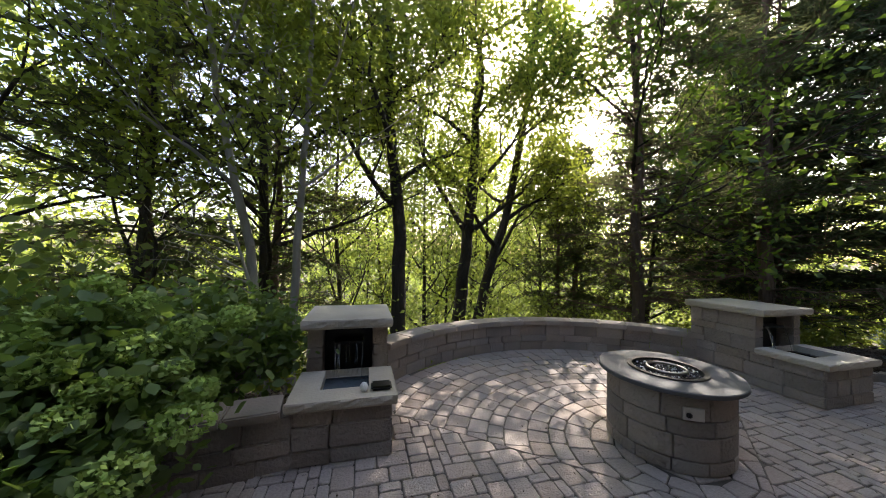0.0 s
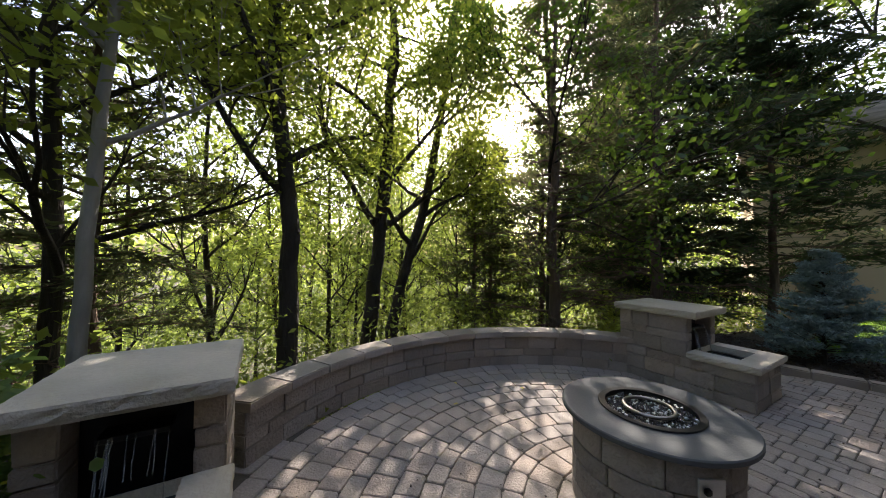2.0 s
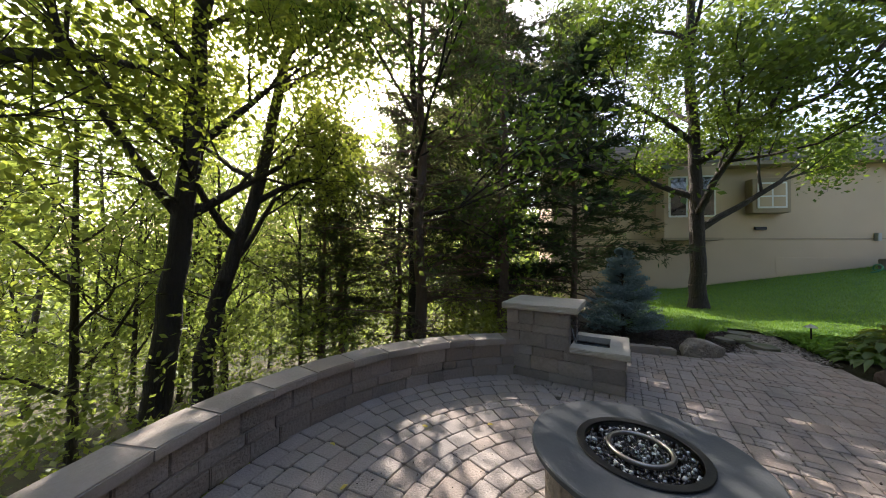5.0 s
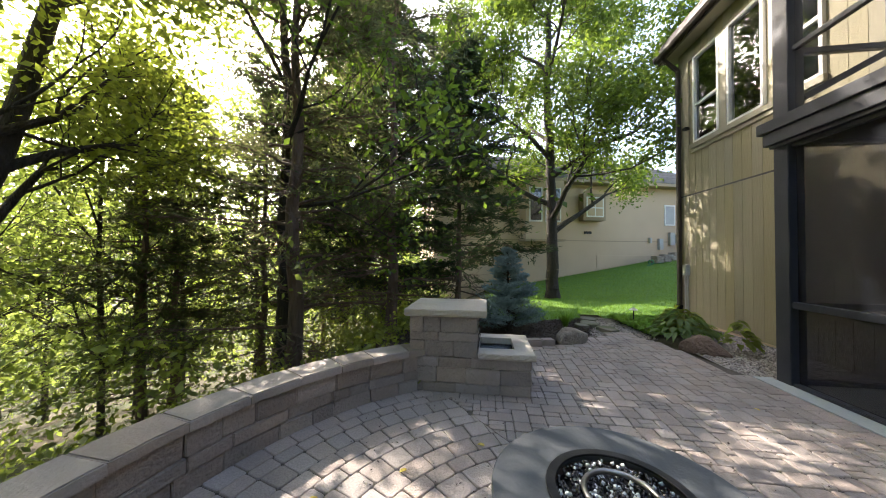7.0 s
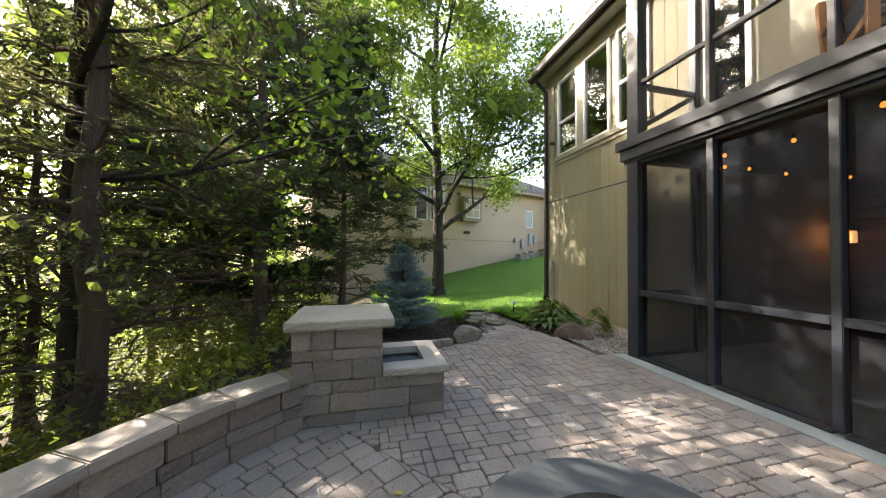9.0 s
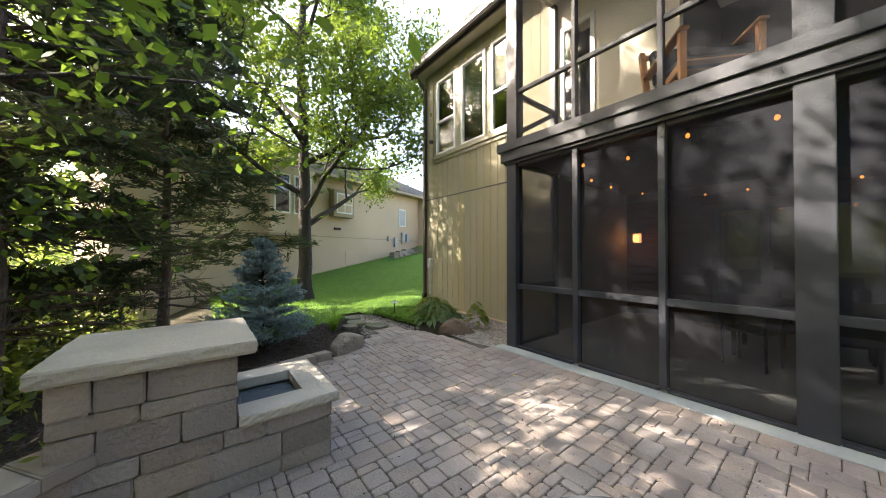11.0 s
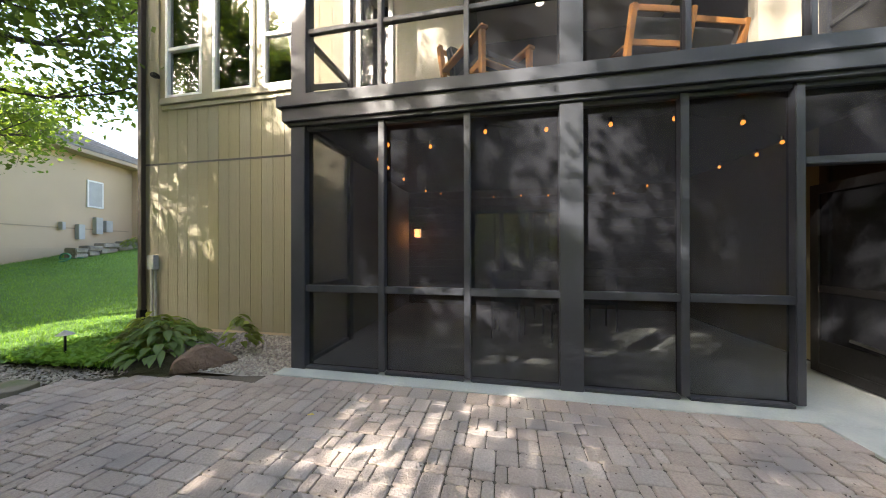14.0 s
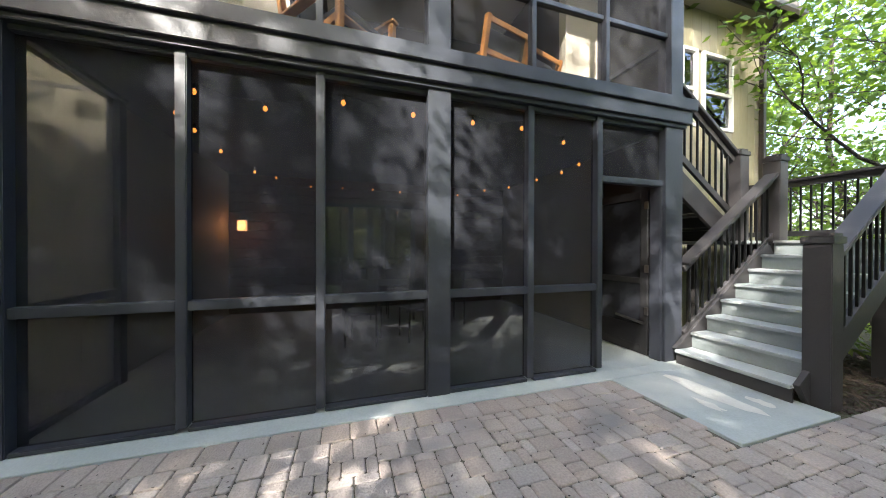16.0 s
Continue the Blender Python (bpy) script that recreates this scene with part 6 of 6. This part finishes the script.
def tuft(name, base, seed, n, length, width, mat, label, category, lean=0.8):
    """Arching blades from one root."""
    rng = np.random.default_rng(seed)
    vs, fs = [], []
    for i in range(n):
        az = rng.uniform(0, 2 * np.pi)
        out = np.array([math.sin(az), math.cos(az), 0])
        side = np.array([out[1], -out[0], 0]) * width / 2
        L = length * rng.uniform(0.6, 1.1)
        ln = lean * rng.uniform(0.3, 1.1)
        b = np.array(base) + out * rng.uniform(0, 0.05)
        pts = [b + out * L * ln * s * s + np.array([0, 0, L * (s - 0.45 * ln * s * s)]) for s in (0, 0.33, 0.66, 1.0)]
        ws = (0.7, 1.0, 0.8, 0.1)
        k = len(vs)
        for p, w in zip(pts, ws):
            vs += [p - side * w, p + side * w]
        for j in range(3):
            fs.append((k + 2 * j, k + 2 * j + 1, k + 2 * j + 3, k + 2 * j + 2))
    t = thing(name, base, label, category)
    part("blades", mesh_np("blades", np.array(vs), np.array(fs)), mat, t)


tuft("ornamental_grass", at(7.7, 0.75, -0.03), 61, 130, 0.42, 0.012, M_GRASS, "tuft of arching ornamental grass in the mulch", "grass")


def hosta(base, seed, r, n, mat, label):
    rng = np.random.default_rng(seed)
    t = thing("hosta", base, label, "plant", "leafy plants by the house wall")
    vs, fs = [], []
    for i in range(n):
        az = rng.uniform(0, 2 * np.pi)
        rr = r * math.sqrt(rng.uniform(0.05, 1))
        out = np.array([math.sin(az), math.cos(az), 0])
        side = np.array([out[1], -out[0], 0])
        c = np.array(base) + out * rr + np.array([0, 0, 0.08 + 0.38 * (1 - (rr / r) ** 2) * rng.uniform(0.7, 1.1)])
        L, W = rng.uniform(0.11, 0.19), rng.uniform(0.07, 0.11)
        k = len(vs)
        tilt = np.array([0, 0, -rng.uniform(0.1, 0.7)])
        for s, w, dz in ((-0.5, 0.12, -0.01), (-0.2, 0.9, 0.012), (0.15, 0.8, 0.012), (0.5, 0.05, -0.02)):
            p = c + (out + tilt) * L * s + np.array([0, 0, dz])
            vs += [p - side * W * w / 2 + np.array([0, 0, 0.012]), p, p + side * W * w / 2 + np.array([0, 0, 0.012])]
        for j in range(3):
            for u in range(2):
                fs.append((k + 3 * j + u, k + 3 * j + u + 1, k + 3 * j + u + 4, k + 3 * j + u + 3))
    part("leaves", mesh_np("leaves", np.array(vs), np.array(fs)), mat, t)


hosta(at(6.85, -0.95, -0.02), 62, 0.5, 150, M_HYDR, "broad-leaved green perennial beside the boulder")
hosta(at(7.45, -1.25, -0.02), 63, 0.45, 130, M_LEAF, "broad-leaved green perennial along the house wall")
hosta(at(6.15, -1.3, -0.02), 64, 0.22, 40, M_LEAF_SUN, "small light green plant in the gravel")
hosta(NM @ Vector((4.6, 1.6, ground_z(20, -8))), 65, 0.8, 260, M_LEAF, "round green shrub by the neighbouring house")
rng = np.random.default_rng(66)
for x, y in ((-2.6, -0.6), (-3.4, 0.2), (-2.2, 0.55), (-4.4, -0.4)):
    hosta((x, y, -0.03), int(70 + x * 3), 0.4, 90, M_LEAF_SUN, "leafy green plant in the bed by the stairs")

# lawn blades and ground cover
rng = np.random.default_rng(67)
pts = []
while len(pts) < 42000:
    x, y = 7.2 + 13 * rng.random() ** 1.4, rng.uniform(-8, 2.4)
    if on_lawn(x, y):
        pts.append((x, y, ground_z(x, y) + 0.01))
c = np.array(pts)
al = np.repeat(np.array([[0, 0, 1.0]]), len(c), axis=0)
solid("lawn_grass", mesh_np("lawn_grass", *leaves_np(rng, c, 0.075, 0.012, 0.0, al, 0.9)), M_GRASS, "short green grass blades of the lawn", "grass", kind="stuff")
pts = [(rng.uniform(7.3, 8.8), rng.uniform(-1.6, -0.5)) for _ in range(5200)]
c = np.array([(x, y, ground_z(x, y) + rng.uniform(0.02, 0.1)) for x, y in pts])
solid("ground_cover", mesh_np("ground_cover", *leaves_np(rng, c, 0.06, 0.045, 0.8)), M_GRASS, "bright green ground cover by the house corner", "ground cover", kind="stuff")


def pebbles(name, count, region, size, mat, label, category, seed, flat=0.6):
    rng = np.random.default_rng(seed)
    pts = []
    while len(pts) < count:
        x, y = rng.uniform(region[0], region[1]), rng.uniform(region[2], region[3])
        if region[4] is None or region[4](x, y):
            pts.append((x, y, ground_z(x, y) + region[5]))
    c = np.array(pts)
    base = np.array([(1, 0, 0), (0, 1, 0), (-1, 0, 0), (0, -1, 0), (0, 0, 1), (0, 0, -1)], float)
    n = len(c)
    sc = rng.uniform(0.5, 1.3, (n, 1, 3)) * np.array(size)
    a = rng.uniform(0, 2 * np.pi, n)
    rot = np.zeros((n, 3, 3))
    rot[:, 0, 0], rot[:, 0, 1], rot[:, 1, 0], rot[:, 1, 1], rot[:, 2, 2] = np.cos(a), -np.sin(a), np.sin(a), np.cos(a), 1
    rot[:, 2, 0] = rng.normal(size=n) * 0.3
    verts = (np.einsum("nij,nkj->nki", rot, base[None] * sc) + c[:, None, :]).reshape(-1, 3)
    tri = np.array([(0, 1, 4), (1, 2, 4), (2, 3, 4), (3, 0, 4), (1, 0, 5), (2, 1, 5), (3, 2, 5), (0, 3, 5)])
    return solid(name, mesh_np(name, verts, (tri[None] + (np.arange(n) * 6)[:, None, None]).reshape(-1, 3)), mat, label, category, kind="stuff")


pebbles("gravel", 5000, (5.13, 8.6, -2.1, -0.72, lambda x, y: y < -1.15 or x < 6.4, -0.015), (0.022, 0.022, 0.014), M_GRAVEL, "loose rounded river gravel along the house", "gravel", 71)
pebbles("path_gravel", 2600, (6.9, 9.0, -0.6, 0.75, lambda x, y: not inside(PATIO, x, y), -0.045), (0.022, 0.018, 0.012), M_GRAVEL, "loose gravel and bark between the stepping stones", "gravel", 76)
pebbles("mulch_chips", 4500, (5.0, 9.0, -0.2, 4.2, lambda x, y: (y > 1.3 or (x > 6.3 and y > 0.75 - (x - 6.3) * 0.35)) and (x < 8.1 or y < 1.7 - (x - 8) * 1.9), -0.018), (0.04, 0.012, 0.008), M_CHIP, "shredded dark bark chips", "mulch", 72)
pebbles("leaf_litter", 4000, (-4, 12, 3.2, 9, lambda x, y: math.hypot(x - RING_C[0], y - RING_C[1]) > 2.85 and not (4.1 < x < 5.1 and y < 3.3) and not (x < 0.4 and y < 3.5), -0.05), (0.05, 0.035, 0.006), M_CHIP, "brown leaf litter on the slope", "leaf litter", 73)
pebbles("patio_debris", 700, (-0.5, 6.2, -0.7, 3.9, lambda x, y: inside(PATIO, x, y) and math.hypot(x - PIT[0], y - PIT[1]) > 0.5 and not (4.15 < x < 5.05 and y > 1.85), 0.006), (0.009, 0.006, 0.002), M_CHIP, "small bits of dry leaf scattered on the patio", "leaf litter", 75)
pebbles("stair_bed_mulch", 2500, (-5, -0.9, -0.7, 0.4, lambda x, y: y < 0.38, -0.05), (0.05, 0.015, 0.01), M_CHIP, "dark bark chips beside the stairs", "mulch", 74)


def boulder(name, at_, size, seed, mat, label, rz=0, shear=0.0):
    bm = bmesh.new()
    bmesh.ops.create_icosphere(bm, subdivisions=4, radius=1)
    pick = random.Random(seed)
    faces = [Vector((pick.gauss(0, 1), pick.gauss(0, 1), pick.uniform(-0.2, 1.2))).normalized() for _ in range(11)]
    for v in bm.verts:
        n = noise.noise(v.co * 1.3 + Vector((seed, 0, 0))) * 0.35 + noise.noise(v.co * 3.5 + Vector((0, seed, 0))) * 0.10 + noise.noise(v.co * 9 + Vector((0, seed, 3))) * 0.03
        v.co *= 1 + n
        for f in faces:
            over = v.co.dot(f) - 0.74
            if over > 0:
                v.co -= f * over * 0.85
        v.co.z = max(v.co.z, -0.35)
        v.co.x += shear * v.co.z
        v.co.z *= 1 - 0.35 * shear * (v.co.x > 0) * min(1, abs(v.co.x))
    bmesh.ops.transform(bm, matrix=pose(*at_, 0, 0, rz) @ Matrix.Diagonal((*size, 1)), verts=bm.verts)
    for f in bm.faces:
        f.smooth = True
    return solid(name, bm, mat, label, "boulder", "boulders beside the patio")


boulder("boulder", (6.40, 0.98, 0.05), (0.20, 0.33, 0.21), 1.0, M_ROCK, "lichened grey-tan boulder at the patio's edge", 20)
boulder("boulder", (6.2, -0.84, 0.03), (0.33, 0.2, 0.2), 5.0, M_ROCK_RED, "brown sandstone boulder beside the leafy plants", 45, 0.0)
es = thing("bed_edging", (6.0, 1.8, 0), "low row of flat edging stones along the mulch bed", "edging stones", kind="structure")
for a, b in (((5.05, 2.42), (5.95, 2.3)), ((5.95, 2.28), (6.2, 1.3))):
    d = Vector(b) - Vector(a)
    for s, w in course(d.length, 0.26, 0.42):
        c = Vector(a) + d.normalized() * (s + w / 2)
        set_piece("edging_stone", block_mesh("edging_stone", w - 0.008, 0.16, 0.12, 0.012, 0.005), M_WALLCAP, es, pose(c.x, c.y, 0.03, 0, 0, math.degrees(math.atan2(d.y, d.x))))
for i, (x, y, r_) in enumerate(((7.45, 0.02, 0.26), (8.0, 0.18, 0.28), (8.55, 0.05, 0.25), (7.75, 0.42, 0.18))):
    bm = bmesh.new()
    k = 11
    rim = [(x + r_ * math.cos(a * 2 * math.pi / k) * random.uniform(0.8, 1.15), y + 0.7 * r_ * math.sin(a * 2 * math.pi / k) * random.uniform(0.8, 1.15)) for a in range(k)]
    f = bm.faces.new([bm.verts.new((u, w, ground_z(u, w) + 0.025)) for u, w in rim])
    r = bmesh.ops.extrude_face_region(bm, geom=[f])
    for v in [g for g in r["geom"] if isinstance(g, bmesh.types.BMVert)]:
        v.co.z -= 0.09
    bmesh.ops.recalc_face_normals(bm, faces=bm.faces)
    bmesh.ops.bevel(bm, geom=bm.edges[:], offset=0.008, segments=1, affect="EDGES")
    solid("stepping_stone", bm, M_FLAG, "flat mossy stepping stone", "stepping stone", "stepping stones to the lawn")
pl = thing("path_light", (8.15, -0.75, -0.04), "small black mushroom path light in the ground cover", "path light")
part("stake", beam((8.15, -0.75, -0.06), (8.15, -0.75, 0.26), 0.02, 0.02), M_BLACK, pl)
bm = bmesh.new()
bmesh.ops.create_cone(bm, cap_ends=True, segments=20, radius1=0.085, radius2=0.015, depth=0.05, matrix=pose(8.15, -0.75, 0.285))
part("hood", bm, M_GREY, pl)
for i, (x, y) in enumerate(((3.05, 2.9), (2.75, 3.35), (2.6, 0.72), (1.95, 3.4), (3.4, 2.4), (4.3, -0.1), (2.2, 3.8))):
    rng = np.random.default_rng(90 + i)
    a = rng.uniform(0, 6.28)
    bm = bmesh.new()
    pts = [(0.028, 0, 0.004), (0.008, 0.014, 0.010), (-0.02, 0.010, 0.006), (-0.028, 0, 0.004), (-0.018, -0.012, 0.009), (0.01, -0.013, 0.012)]
    f = bm.faces.new([bm.verts.new((x + u * math.cos(a) - v * math.sin(a), y + u * math.sin(a) + v * math.cos(a), w + 0.006)) for u, v, w in pts])
    r = bmesh.ops.extrude_face_region(bm, geom=[f])
    for v in [g for g in r["geom"] if isinstance(g, bmesh.types.BMVert)]:
        v.co.z += 0.0015
    bmesh.ops.recalc_face_normals(bm, faces=bm.faces)
    solid("fallen_leaf", bm, M_YELLOW, "yellow fallen leaf lying on the pavers", "leaf", "fallen leaves on the patio")


# ---- pavers ----
def clip(poly, a, b, c):
    """Keeps the part of a polygon where a*x + b*y + c > 0."""
    out = []
    for p, q in zip(poly, poly[1:] + poly[:1]):
        dp, dq = a * p[0] + b * p[1] + c, a * q[0] + b * q[1] + c
        if dp > 0:
            out.append(p)
        if (dp > 0) != (dq > 0):
            s = dp / (dp - dq)
            out.append((p[0] + (q[0] - p[0]) * s, p[1] + (q[1] - p[1]) * s))
    return out


def area(poly):
    return 0.5 * sum(p[0] * q[1] - q[0] * p[1] for p, q in zip(poly, poly[1:] + poly[:1]))


def paver_geo(poly, gap=0.0028, bev=0.007, top=0.0):
    """Vertices and faces of a paver: worn corners and top edges, sides down to the sand."""
    cut = []
    for a, b, c_ in zip(poly[-1:] + poly[:-1], poly, poly[1:] + poly[:1]):
        for e in (a, c_):
            ln = math.hypot(e[0] - b[0], e[1] - b[1]) or 1
            k = min(0.014, ln * 0.3) / ln * random.uniform(0.6, 1.3)
            cut.append((b[0] + (e[0] - b[0]) * k, b[1] + (e[1] - b[1]) * k))
    poly = cut
    n = len(poly)
    cx, cy = sum(p[0] for p in poly) / n, sum(p[1] for p in poly) / n
    rows = []
    for inset, z in ((gap, -0.03), (gap, top - bev), (gap + bev * 0.35, top - bev * 0.35), (gap + bev, top)):
        row = []
        for px, py in poly:
            d = math.hypot(px - cx, py - cy) or 1
            k = max(0.1, 1 - inset * 1.35 / d)
            row.append((cx + (px - cx) * k, cy + (py - cy) * k, z))
        rows.append(row)
    vs = [v for row in rows for v in row]
    fs = []
    for r_ in range(3):
        for i in range(n):
            j = (i + 1) % n
            fs.append((r_ * n + i, r_ * n + j, (r_ + 1) * n + j, (r_ + 1) * n + i))
    fs.append(tuple(range(3 * n, 4 * n)))
    return vs, fs


def left_line(x):
    return 2.7 - 0.83 * (x - 0.3)


def right_line(x):
    return 2.7 - 0.83 * (4.1 - x)


def ashlar(x0, y0, cols, rows, unit):
    """Random ashlar: oblongs and squares of one to three units, laid without gaps or through joints."""
    shapes = [(3, 2), (2, 3), (2, 2), (2, 2), (2, 1), (1, 2), (3, 2), (2, 1)]
    full, out = set(), []
    for j in range(rows):
        for i in range(cols):
            if (i, j) in full:
                continue
            random.shuffle(shapes)
            for w, h in shapes + [(1, 1)]:
                cells = [(i + a, j + b) for a in range(w) for b in range(h)]
                if not any(c_ in full or c_[0] >= cols or c_[1] >= rows for c_ in cells):
                    break
            full.update(cells)
            ax, ay, bx, by = x0 + i * unit, y0 + j * unit, x0 + (i + w) * unit, y0 + (j + h) * unit
            out.append([(ax, ay), (bx, ay), (bx, by), (ax, by)])
    return out


random.seed(4)
polys = ashlar(-3.2, -0.545, 150, 50, 0.0705)
# one straight course along the slab
x = 0.5
while x < 5.15:
    w = random.choice((0.14, 0.19, 0.2))
    polys.append([(x, -0.748), (x + w, -0.748), (x + w, -0.546), (x, -0.546)])
    x += w
pieces = []
for p in polys:
    cx = sum(q[0] for q in p) / 4
    if cx < 2.2:
        p = clip(p, -0.83, -1, 2.7 + 0.83 * 0.3)
    else:
        p = clip(p, 0.83, -1, 2.7 - 0.83 * 4.1)
    if len(p) > 2 and cx < 0.5:
        p = clip(p, 0, 1, -0.305)
    if len(p) > 2 and area(p) > 0.003:
        pieces.append(p)
# rings in the alcove
r0 = 0.1
k = 0
while r0 < RING_R + 0.05:
    r1 = r0 + (0.185, 0.125, 0.16)[k % 3]
    n = max(5, int(2 * math.pi * (r0 + 0.07) / random.choice((0.15, 0.19, 0.17))))
    off = random.uniform(0, 1)
    for i in range(n):
        a0, a1 = 2 * math.pi * (i + off) / n, 2 * math.pi * (i + 1 + off) / n
        p = [(2.2 + rr * math.cos(a), 1.72 + rr * math.sin(a)) for rr, a in ((r0, a0), (r1, a0), (r1, a1), (r0, a1))]
        p = clip(p, 0.83, 1, -2.7 - 0.83 * 0.3)
        p = clip(p, -0.83, 1, -2.7 + 0.83 * 4.1) if len(p) > 2 else p
        if len(p) > 2 and area(p) > 0.003:
            pieces.append(p)
    r0 = r1
    k += 1
kept = []
for p in pieces:
    cx, cy = sum(q[0] for q in p) / len(p), sum(q[1] for q in p) / len(p)
    if not inside(PATIO, cx, cy) or math.hypot(cx - PIT[0], cy - PIT[1]) < PR - 0.12:
        continue
    if math.hypot(cx - RING_C[0], cy - RING_C[1]) > RING_R + 0.12 and cy > 3.1:
        continue
    if 4.35 < cx < 4.9 and 2.0 < cy < 3.1:
        continue
    kept.append((math.hypot(cx - 2.6, cy - 0.9), p, cx, cy))
kept.sort(key=lambda k_: k_[0])
vs, fs = [], []
for i, (d, p, cx, cy) in enumerate(kept):
    v, f = paver_geo(p, top=random.uniform(-0.003, 0.003))
    if i < 300:
        me = bpy.data.meshes.new("paver")
        me.from_pydata([(a - cx, b - cy, c_) for a, b, c_ in v], [], f)
        me.materials.append(M_PAVER)
        set_piece("paver", me, M_PAVER, patio, pose(cx, cy, 0))
    else:
        k = len(vs)
        vs += v
        fs += [tuple(a + k for a in ff) for ff in f]
me = bpy.data.meshes.new("pavers")
me.from_pydata(vs, [], fs)
tagged(part("pavers", me, M_PAVER, patio), kind="stuff")
